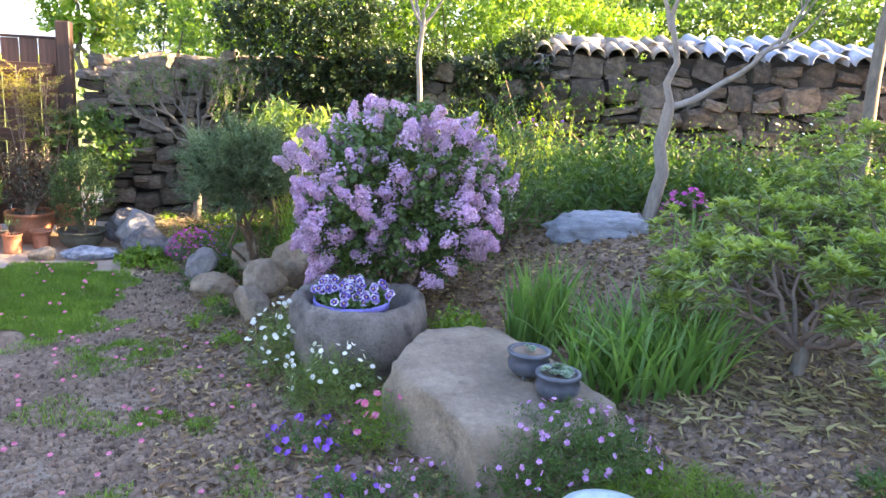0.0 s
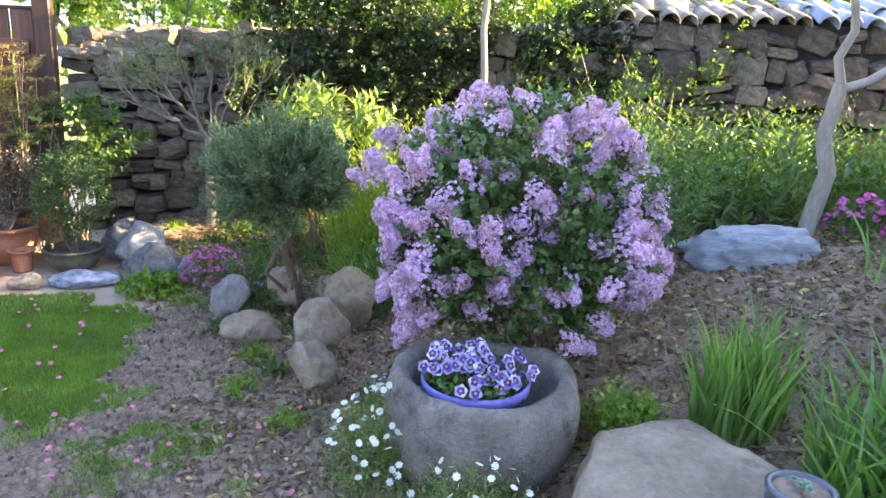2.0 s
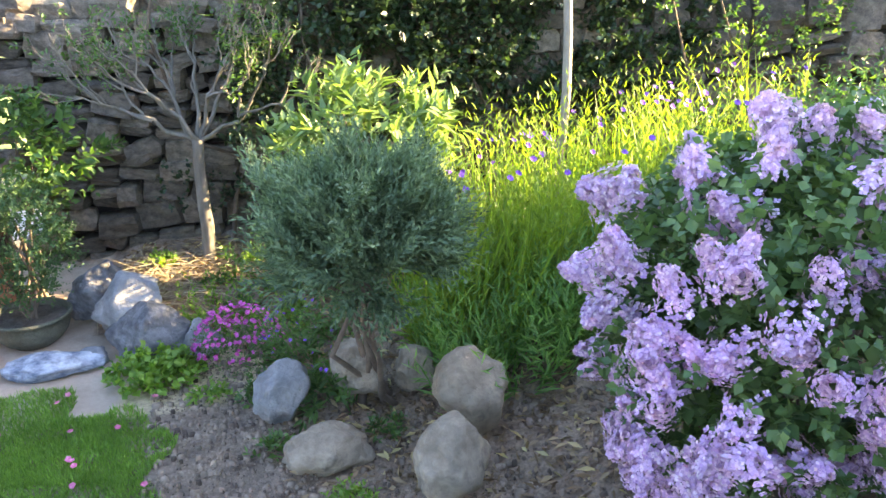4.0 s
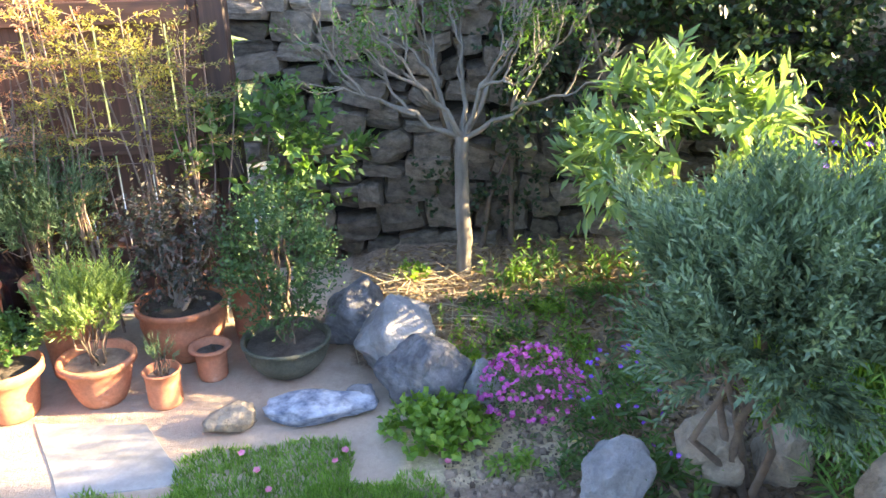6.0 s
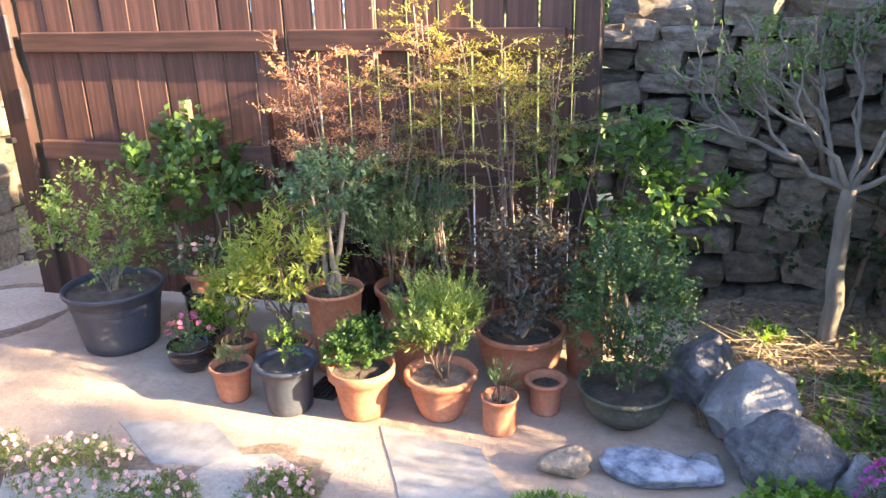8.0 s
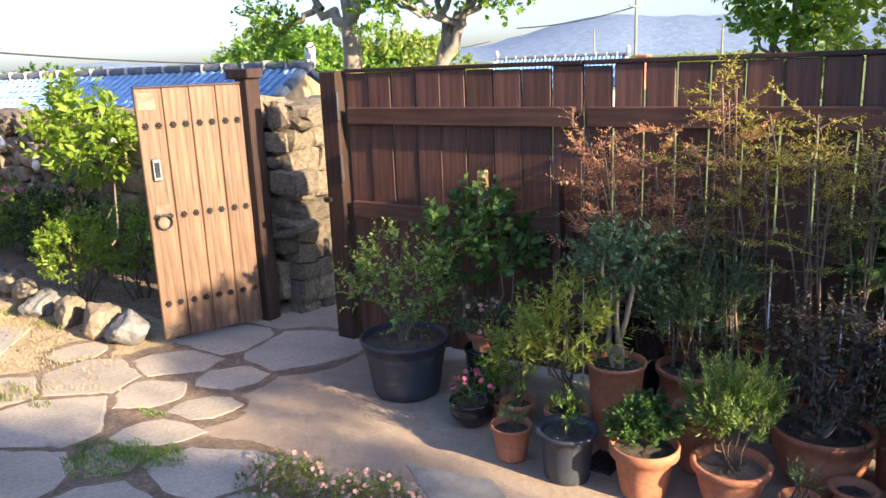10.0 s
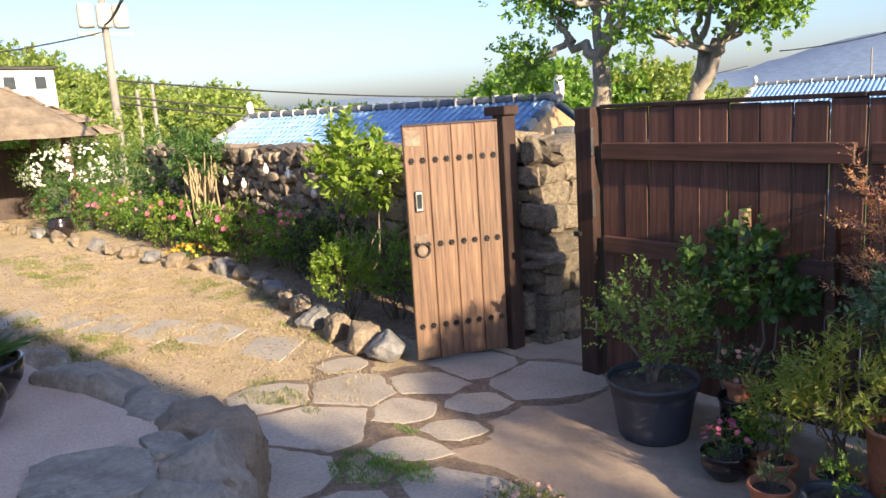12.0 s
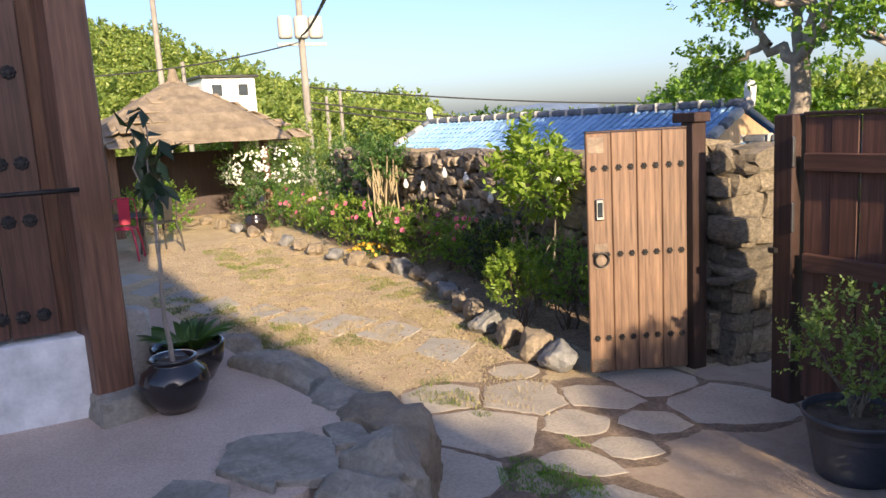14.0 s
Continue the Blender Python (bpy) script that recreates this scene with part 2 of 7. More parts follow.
M["cane"] = surface("cane_bark", (0.16, 0.11, 0.09), (0.3, 0.23, 0.19), 0.85, 9, 60, 0.3, 0.004)
M["box_leaf"] = foliage("small_evergreen_leaf", (0.03, 0.075, 0.025), (0.09, 0.17, 0.055), 0.2, 0.65)
M["berry_leaf"] = foliage("blueberry_leaf", (0.1, 0.18, 0.05), (0.26, 0.36, 0.11), 0.4, 0.5)
M["bronze"] = foliage("bronze_leaf", (0.03, 0.045, 0.03), (0.11, 0.09, 0.07), 0.2, 0.45, (0.2, 0.09, 0.07))
M["magenta"] = foliage("magenta_petals", (0.5, 0.05, 0.36), (0.72, 0.16, 0.55), 0.3, 0.6)
M["mauve"] = foliage("mauve_petals", (0.5, 0.2, 0.56), (0.68, 0.4, 0.72), 0.3, 0.6)
M["pink"] = foliage("pink_petals", (0.62, 0.1, 0.26), (0.8, 0.28, 0.42), 0.3, 0.6)
M["palepink"] = foliage("pale_pink_petals", (0.66, 0.34, 0.36), (0.82, 0.55, 0.52), 0.3, 0.6)
M["white"] = foliage("white_petals", (0.75, 0.77, 0.78), (0.86, 0.86, 0.86), 0.25, 0.6)
M["purple"] = foliage("purple_petals", (0.12, 0.07, 0.4), (0.66, 0.62, 0.82), 0.2, 0.6, (0.85, 0.83, 0.9))
M["violetfl"] = foliage("violet_petals", (0.12, 0.03, 0.4), (0.32, 0.12, 0.66), 0.2, 0.6)
M["pansy_dark"] = foliage("pansy_blotch", (0.035, 0.015, 0.16), (0.13, 0.06, 0.36), 0.1, 0.6)
M["orange"] = foliage("orange_petals", (0.8, 0.4, 0.04), (0.85, 0.6, 0.1), 0.3, 0.6)
M["succulent"] = foliage("succulent_leaf", (0.16, 0.28, 0.2), (0.3, 0.42, 0.32), 0.2)
M["forest"] = foliage("forest_leaf", (0.12, 0.2, 0.045), (0.34, 0.4, 0.11), 0.4)
M["tile_grey"] = surface("grey_roof_tile", (0.17, 0.15, 0.135), (0.4, 0.36, 0.31), 0.7, 8, 60, 0.3, 0.005, per_object=0.3)
M["tile_blue"] = surface("blue_roof_tile", (0.22, 0.42, 0.7), (0.34, 0.56, 0.82), 0.4, 6, 60, 0.1, 0.003, per_object=0.12)
M["tile_slate_blue"] = surface("slate_blue_tile", (0.22, 0.28, 0.4), (0.4, 0.46, 0.58), 0.5, 8, 60, 0.2, 0.004, per_object=0.15)
M["tile_ridge"] = surface("slate_ridge_tile", (0.1, 0.11, 0.13), (0.2, 0.21, 0.23), 0.6, 6, 50, 0.2)
M["shingle"] = surface("shingle_roof", (0.16, 0.125, 0.09), (0.32, 0.26, 0.19), 0.9, 5, 60, 0.5, 0.01, per_object=0.2)
M["red_paint"] = surface("red_painted_steel", (0.42, 0.02, 0.06), (0.55, 0.04, 0.1), 0.35, 3, 40, 0.05)
M["dark_paint"] = surface("dark_painted_steel", (0.03, 0.03, 0.03), (0.07, 0.065, 0.06), 0.4, 3, 40, 0.05)
M["concrete"] = surface("pale_concrete", (0.42, 0.4, 0.37), (0.55, 0.53, 0.5), 0.85, 2, 50, 0.2)
M["cable"] = surface("black_cable", (0.02, 0.02, 0.02), (0.04, 0.04, 0.04), 0.6, 3, 40, 0)
M["bulb"] = surface("frosted_bulb", (0.75, 0.75, 0.73), (0.85, 0.85, 0.83), 0.25, 3, 40, 0)
M["car"] = surface("silver_blue_paint", (0.4, 0.5, 0.62), (0.48, 0.58, 0.7), 0.25, 2, 40, 0, metal=0.3, coat=0.6)
M["tail"] = surface("red_lamp_plastic", (0.5, 0.02, 0.02), (0.6, 0.03, 0.03), 0.2, 3, 40, 0)
M["rubber"] = surface("tyre_rubber", (0.02, 0.02, 0.02), (0.04, 0.04, 0.04), 0.8, 3, 40, 0.1)
M["glass"] = surface("window_glass", (0.03, 0.04, 0.05), (0.05, 0.06, 0.07), 0.08, 2, 20, 0)


# ---- mesh helpers ----
def fast_mesh(name, verts, faces, smooth=False):
    verts, faces = np.asarray(verts, np.float32), np.asarray(faces, np.int32)
    me = bpy.data.meshes.new(name)
    k = faces.shape[1]
    me.vertices.add(len(verts))
    me.vertices.foreach_set("co", verts.ravel())
    me.loops.add(faces.size)
    me.loops.foreach_set("vertex_index", faces.ravel())
    me.polygons.add(len(faces))
    me.polygons.foreach_set("loop_start", np.arange(0, faces.size, k, dtype=np.int32))
    me.update(calc_edges=True)
    if smooth:
        me.polygons.foreach_set("use_smooth", np.ones(len(faces), bool))
    me.validate()
    return me


STUFF = {"foliage", "blossom", "stem_cluster", "twig_work", "cane_cluster", "petal_face", "eye_dot"}


def place(name, me, mat, parent=None, label="", m=None):
    ob = new(name, me)
    if mat is not None and not me.materials:
        me.materials.append(mat)
    if parent is not None:
        ob.parent = parent
        if name in STUFF:
            ob["kind"] = "stuff"
    if m is not None:
        ob.matrix_basis = m
    if label:
        ob["label"] = label
    return ob


def part(name, bm, mat, parent=None, label="", smooth=False, m=None):
    if isinstance(bm, bpy.types.Mesh):
        return place(name, bm, mat, parent, label, m)
    me = bpy.data.meshes.new(name)
    bm.to_mesh(me)
    bm.free()
    if smooth:
        me.polygons.foreach_set("use_smooth", np.ones(len(me.polygons), bool))
    return place(name, me, mat, parent, label, m)


def thing(name, label, category, loc=(0, 0, 0), rz=0.0, group="", kind=""):
    ob = new(name)
    ob.matrix_basis = pose(*loc, 0, 0, rz)
    return tagged(ob, label, category, group, kind)


def box(sx, sy, sz, c=(0, 0, 0), bevel=0.004, bm=None):
    """A bevelled box of that size round c."""
    bm = bm or bmesh.new()
    g = bmesh.ops.create_cube(bm, size=1.0)["verts"]
    bmesh.ops.scale(bm, vec=(sx, sy, sz), verts=g)
    if bevel:
        es = list({e for v in g for e in v.link_edges})
        g = bmesh.ops.bevel(bm, geom=es, offset=bevel, segments=1, affect="EDGES")["verts"]
        g = list({v for v in g} | {v for f in bm.faces for v in f.verts if v in g})
    bmesh.ops.translate(bm, vec=c, verts=g)
    return bm


def lathe(profile, seg=28, wobble=0.0, flute=0):
    """A turned body from (radius, height) pairs."""
    prof = np.array(profile, float)
    a = np.linspace(0, 2 * np.pi, seg, endpoint=False)
    k = 1 + wobble * np.sin(3 * a + 1) + (0.02 * np.sin(flute * a) if flute else 0)
    v = np.stack([prof[:, None, 0] * np.cos(a) * k, prof[:, None, 0] * np.sin(a) * k, prof[:, None, 1] + 0 * a], -1).reshape(-1, 3)
    f = [(i * seg + j, i * seg + (j + 1) % seg, (i + 1) * seg + (j + 1) % seg, (i + 1) * seg + j) for i in range(len(prof) - 1) for j in range(seg)]
    return fast_mesh("turned", v, f, True)


def disc_mesh(r, z, seg=24, lumps=0.01, seed=0):
    g = np.random.default_rng(seed)
    rings, v, f = 4, [(0, 0, z)], []
    for i in range(1, rings + 1):
        for j in range(seg):
            a = 2 * np.pi * j / seg
            v.append((r * i / rings * np.cos(a), r * i / rings * np.sin(a), z + g.normal(0, lumps) * (i < rings)))
    for j in range(seg):
        f.append((0, 1 + j, 1 + (j + 1) % seg, 0))
    tri = [(0, 1 + j, 1 + (j + 1) % seg) for j in range(seg)]
    for i in range(rings - 1):
        for j in range(seg):
            a, b = 1 + i * seg + j, 1 + i * seg + (j + 1) % seg
            tri += [(a, a + seg, b + seg), (a, b + seg, b)]
    return fast_mesh("disc", v, tri, True)


def unit(a):
    return a / np.maximum(np.linalg.norm(a, axis=-1, keepdims=True), 1e-9)


def leaf_mesh(P, D, L, W, fold=0.15, droop=0.1, tilt=0.7, mid=0.45, g=None):
    """Folded leaves: base P, axis D, length L, width W."""
    g = g or R
    n = len(P)
    D = unit(np.asarray(D, float))
    L, W = np.broadcast_to(L, n)[:, None], np.broadcast_to(W, n)[:, None]
    S = unit(np.cross(D, np.array([0, 0, 1.0])) + g.normal(0, tilt, (n, 3)))
    S = unit(S - D * (S * D).sum(1, keepdims=True))
    N = np.cross(S, D)
    V = np.stack([P, P + D * L - N * L * droop, P + D * L * mid + S * W / 2 + N * W * fold, P + D * L * mid - S * W / 2 + N * W * fold], 1).reshape(-1, 3)
    b = np.arange(n)[:, None] * 4
    F = np.concatenate([b + [0, 3, 1], b + [0, 1, 2]], 1).reshape(-1, 3)
    return fast_mesh("leaves", V, F)


def bloom_mesh(P, N, size, petals=5, cup=0.25, wide=0.8, g=None):
    """Open flowers of a few petals each, round the way N."""
    g = g or R
    n = len(P)
    N = unit(np.asarray(N, float) + g.normal(0, 0.15, (n, 3)))
    A = unit(np.cross(N, g.normal(0, 1, (n, 3))))
    B = np.cross(N, A)
    size = np.broadcast_to(size, n)
    PP, DD = [], []
    for k in range(petals):
        a = 2 * np.pi * k / petals
        DD.append(A * np.cos(a) + B * np.sin(a) + N * cup)
        PP.append(P)
    PP, DD = np.concatenate(PP), unit(np.concatenate(DD))
    NN = np.tile(N, (petals, 1))
    S = unit(np.cross(DD, NN))
    L = np.tile(size, petals)[:, None] / 2
    W = L * wide
    V = np.stack([PP, PP + DD * L, PP + DD * L * 0.6 + S * W / 2, PP + DD * L * 0.6 - S * W / 2], 1).reshape(-1, 3)
    b = np.arange(len(PP))[:, None] * 4
    F = np.concatenate([b + [0, 3, 1], b + [0, 1, 2]], 1).reshape(-1, 3)
    return fast_mesh("blooms", V, F)


def blade_mesh(P, D, L, W, bend=0.5, seg=4, g=None):
    """Long strips that lean over towards their tips."""
    g = g or R
    n = len(P)
    D = unit(np.asarray(D, float))
    L, W, bend = (np.broadcast_to(v, n)[:, None] for v in (L, W, bend))
    H = D * [1, 1, 0]
    H = unit(H + g.normal(0, 0.05, (n, 3)) * [1, 1, 0])
    S = unit(np.cross(H, [0, 0, 1.0]) + g.normal(0, 0.4, (n, 3)))
    V = []
    for i in range(seg + 1):
        s = i / seg
        c = P + D * L * s + H * L * bend * s * s - np.array([0, 0, 1.0]) * L * bend * 0.55 * s ** 3
        w = W * (1 - s ** 2.2) * 0.5 + 0.0002
        V += [c - S * w, c + S * w]
    V = np.stack(V, 1).reshape(-1, 3)
    k = 2 * (seg + 1)
    b = np.arange(n)[:, None] * k
    F = np.concatenate([b + [2 * i, 2 * i + 1, 2 * i + 3, 2 * i + 2] for i in range(seg)], 1).reshape(-1, 4)
    return fast_mesh("blades", V, F, True)


def tube_mesh(lines, sides=6):
    """Tapered limbs: each line is (points, first radius, last radius)."""
    V, F, at = [], [], 0
    ang = np.linspace(0, 2 * np.pi, sides, endpoint=False)
    for pts, r0, r1 in lines:
        pts = np.asarray(pts, float)
        n = len(pts)
        t = unit(np.gradient(pts, axis=0))
        ref = np.array([0.31, 0.92, 0.24]) if abs(t[0, 2]) > 0.7 else np.array([0, 0, 1.0])
        a = unit(np.cross(t, ref))
        b = np.cross(t, a)
        rr = np.linspace(r0, r1, n)[:, None, None]
        ring = pts[:, None] + rr * (a[:, None] * np.cos(ang)[None, :, None] + b[:, None] * np.sin(ang)[None, :, None])
        V.append(ring.reshape(-1, 3))
        for i in range(n - 1):
            for j in range(sides):
                F.append((at + i * sides + j, at + i * sides + (j + 1) % sides, at + (i + 1) * sides + (j + 1) % sides, at + (i + 1) * sides + j))
        at += n * sides
    return fast_mesh("limbs", np.concatenate(V), F, True)


def bent(p, q, g, k=5, wob=0.06):
    p, q = np.asarray(p, float), np.asarray(q, float)
    s = np.linspace(0, 1, k)[:, None]
    d = np.linalg.norm(q - p)
    off = g.normal(0, wob * d, (k, 3)) * np.sin(np.pi * s)
    return p + (q - p) * s + off


def grow(p, d, length, r, depth, g, lines, tips, spread=0.6, up=0.25, kids=(2, 3), shrink=0.72, wob=0.05):
    """Limbs that fork; their tips are gathered."""
    d = unit(np.asarray(d, float))
    q = np.asarray(p, float) + d * length
    lines.append((bent(p, q, g, 5, wob), r, r * 0.65))
    if depth == 0:
        tips.append((q, d))
        return
    for _ in range(int(g.integers(kids[0], kids[1] + 1))):
        nd = unit(d + g.normal(0, spread, 3) + np.array([0, 0, up]))
        grow(q - d * length * g.uniform(0, 0.25), nd, length * shrink * g.uniform(0.75, 1.2), r * 0.62, depth - 1, g, lines, tips, spread, up, kids, shrink, wob)


def in_ball(n, g, lo=0.0, clump=0.0, scale=2.2, seed=0.0, low=-1.0):
    """Points of the unit ball's outer part, with gaps where a noise is low."""
    out = []
    while len(out) < n:
        v = unit(g.normal(0, 1, (n, 3))) * (lo + (1 - lo) * g.random((n, 1)) ** 0.5)
        for p in v:
            if p[2] < low:
                continue
            if clump and noise.noise(Vector(p * scale) + Vector((seed, seed * 2, 3))) < clump - 0.3:
                continue
            out.append(p)
    return np.array(out[:n])


def shoot_leaves(C, A, length, per, leaf_l, leaf_w, open_=0.8, g=None, tilt=0.7, droop=0.1, mid=0.45):
    """Leafy shoots: from C along A, with leaves set round them."""
    g = g or R
    n = len(C)
    A = unit(np.asarray(A, float))
    ln = length * g.uniform(0.6, 1.3, n)
    s = np.tile(np.linspace(0.05, 1, per), (n, 1))
    P = (C[:, None] + A[:, None] * (ln[:, None] * s)[..., None]).reshape(-1, 3)
    side = unit(np.cross(np.repeat(A, per, 0), g.normal(0, 1, (n * per, 3))))
    D = np.repeat(A, per, 0) * (1 - 0.5 * open_) + side * open_
    taper = 1 - 0.45 * s.ravel()
    return leaf_mesh(P, D, leaf_l * taper * g.uniform(0.7, 1.2, n * per), leaf_w * taper, g=g, tilt=tilt, droop=droop, mid=mid)


def bush(name, label, category, loc, radii, shoots, shoot_len, per, leaf_l, leaf_w, mat, seed=1, lo=0.35, clump=0.25, up=0.5, open_=0.8,
         stems=7, stem_r=0.008, stem_mat=None, lift=0.0, low=-0.7, group="", tilt=0.7, kind="", mid=0.45):
    """A shrub: an Empty at its foot, stems, and a crown of leafy shoots round a middle `lift` above the foot."""
    g = np.random.default_rng(seed)
    ob = thing(name, label, category, loc, group=group, kind=kind)
    c = np.array([0, 0, lift or radii[2]])
    pts = in_ball(shoots, g, lo, clump, seed=seed, low=low)
    C = c + pts * radii
    A = unit(pts + g.normal(0, 0.3, pts.shape) + np.array([0, 0, up]))
    place("foliage", shoot_leaves(C, A, shoot_len, per, leaf_l, leaf_w, open_, g, tilt, mid=mid), mat, ob)
    lines = []
    for i in range(stems):
        q = C[g.integers(len(C))] * [0.85, 0.85, 0.9]
        f = np.array([*g.normal(0, 0.12, 2) * radii[0], -0.03])
        lines.append((bent(f, q, g, 6, 0.05), stem_r * g.uniform(0.8, 1.3), stem_r * 0.35))
    for ln in lines:
        place("stem", tube_mesh([ln]), stem_mat or M["twig"], ob)
    return ob


def rock_mesh(size, seed, cuts=9, rough=0.12, flat=0.0, sub=4, planes=None):
    """A boulder: a ball cut by random planes, with uneven faces."""
    g = np.random.default_rng(seed)
    bm = bmesh.new()
    bmesh.ops.create_icosphere(bm, subdivisions=sub, radius=1)
    planes = [(Vector(n).normalized(), d) for n, d in planes or ()] + [(Vector(unit(g.normal(0, 1, 3))), g.uniform(0.6, 0.88)) for _ in range(cuts)]
    if flat:
        planes.append((Vector((g.normal(0, 0.08), g.normal(0, 0.08), 1)).normalized(), flat))
    off = Vector(g.uniform(0, 50, 3))
    for v in bm.verts:
        p = v.co.copy()
        for nrm, d in planes:
            k = p.dot(nrm) - d
            if k > 0:
                p -= nrm * k * 0.97
        p *= 1 + rough * noise.fractal(p * 1.6 + off, 0.8, 2.1, 4) + 0.03 * noise.fractal(p * 5.5 + off, 0.7, 2.2, 3)
        v.co = Vector((p.x * size[0], p.y * size[1], p.z * size[2]))
    me = bpy.data.meshes.new("rock")
    bm.to_mesh(me)
    bm.free()
    me.polygons.foreach_set("use_smooth", np.ones(len(me.polygons), bool))
    return me


def rock(name, label, loc, size, seed, mat, rz=0.0, rx=0.0, ry=0.0, cuts=9, rough=0.12, flat=0.0, group="", cat="rock", sub=4, planes=None):
    ob = place(name, rock_mesh(size, seed, cuts, rough, flat, sub, planes), mat)
    ob.matrix_basis = pose(*loc, rx, ry, rz)
    return tagged(ob, label, cat, group)


def smooth01(v):
    v = np.clip(v, 0, 1)
    return v * v * (3 - 2 * v)


def ground_z(x, y):
    """The height of the ground: a level yard, a bed that climbs to the east, a fall outside the walls."""
    x, y = np.asarray(x, float), np.asarray(y, float)
    mound = smooth01((x - 4.35) / 2.8) * (0.25 + 0.36 * smooth01((y + 0.6) / 1.6))
    corner = 0.12 * smooth01((y - 2.85) / 0.5) * smooth01((x - 3.3) / 0.4) * (1 - smooth01((x - 5) / 1.5))
    bed = 0.05 * smooth01((y - 3.15 - 0.03 * (x + 1.5)) / 0.4) * smooth01((-0.9 - x) / 0.3)
    inside = 1 - smooth01((y - 4.2) / 0.8)
    fall = -0.25 * smooth01((y - 4.3) / 1.5) - 0.9 * smooth01((y - 6.0) / 8) - 0.5 * smooth01((-16 - x) / 10)
    return (mound + corner + bed) * inside + fall


def gz(x, y):
    return float(ground_z(x, y))


# ---- ground ----
def ground_material():
    m = bpy.data.materials.new("ground")
    m.use_nodes = True
    nt = m.node_tree
    bs = nt.nodes["Principled BSDF"]

    def attr(n):
        a = nt.nodes.new("ShaderNodeAttribute")
        a.attribute_name = n
        return a.outputs["Fac"]

    n1, n2, n3 = _noise(nt, 2.2, 6), _noise(nt, 45, 6, 0.75), _noise(nt, 9, 5, 0.7)
    sand = _mix(nt, 0.75, _ramp(nt, n1, (0.46, 0.35, 0.22), (0.62, 0.49, 0.32)), _ramp(nt, n2, (0.42, 0.42, 0.42), (1.35, 1.33, 1.3), 0.32, 0.68), "MULTIPLY")
    sand = _mix(nt, _ramp(nt, n3, (0, 0, 0), (0.55, 0.55, 0.55), 0.52, 0.7), sand, (0.3, 0.3, 0.09))
    soil = _mix(nt, 0.85, _ramp(nt, n3, (0.2, 0.138, 0.094), (0.38, 0.28, 0.2)), _ramp(nt, n2, (0.4, 0.4, 0.4), (1.5, 1.45, 1.4), 0.35, 0.7), "MULTIPLY")
    patio = _mix(nt, 0.6, _ramp(nt, n1, (0.39, 0.295, 0.22), (0.5, 0.395, 0.3)), _ramp(nt, n2, (0.75, 0.75, 0.75), (1.1, 1.1, 1.1)), "MULTIPLY")
    patio = _mix(nt, _ramp(nt, n3, (0, 0, 0), (0.6, 0.6, 0.6), 0.5, 0.66), patio, (0.34, 0.25, 0.185))
    patio = _mix(nt, _ramp(nt, _noise(nt, 5.0, 7, 0.7), (0.5, 0.5, 0.5), (0, 0, 0), 0.3, 0.44), patio, (0.58, 0.48, 0.39))
    gravel = _mix(nt, 0.9, _ramp(nt, n3, (0.14, 0.096, 0.066), (0.32, 0.24, 0.172)), _ramp(nt, n2, (0.45, 0.45, 0.45), (1.5, 1.5, 1.5), 0.3, 0.7), "MULTIPLY")
    far = _ramp(nt, n1, (0.1, 0.16, 0.04), (0.2, 0.24, 0.08))
    col = sand
    for name, c in (("gravel", gravel), ("patio", patio), ("soil", soil), ("far", far)):
        w = _mix(nt, 0.35, attr(name), n3)
        col = _mix(nt, _ramp(nt, w, (0, 0, 0), (1, 1, 1), 0.47, 0.56), col, c)
    nt.links.new(col, bs.inputs["Base Color"])
    bs.inputs["Roughness"].default_value = 0.95
    _bump(nt, _mix(nt, 0.5, n2, n3), bs, 0.8, 0.02)
    return m


# flat stones by the gate: middle, half sizes, turn, seed
PAVING = [(-0.58, 3.18, 0.27, 0.2, 40, 1), (-0.06, 3.27, 0.3, 0.27, 40, 2), (-0.1, 2.77, 0.19, 0.13, 45, 3), (-0.56, 2.76, 0.27, 0.17, 40, 4),
          (-0.32, 2.4, 0.19, 0.15, 40, 5), (0.08, 2.44, 0.16, 0.12, 40, 6), (0.1, 2.14, 0.2, 0.11, 35, 7), (-0.8, 2.36, 0.3, 0.24, 30, 8),
          (-0.55, 1.92, 0.4, 0.3, 20, 9), (-0.2, 1.52, 0.34, 0.26, 10, 10), (0.62, 2.04, 0.3, 0.17, 20, 11), (0.5, 1.55, 0.3, 0.22, 0, 12),
          (0.98, 1.78, 0.26, 0.22, 10, 13), (1.48, 2.0, 0.36, 0.2, 5, 14), (-1.25, 2.58, 0.15, 0.13, 40, 15), (-1.02, 1.98, 0.26, 0.2, 20, 16), (1.98, 2.24, 0.2, 0.15, 5, 17)]


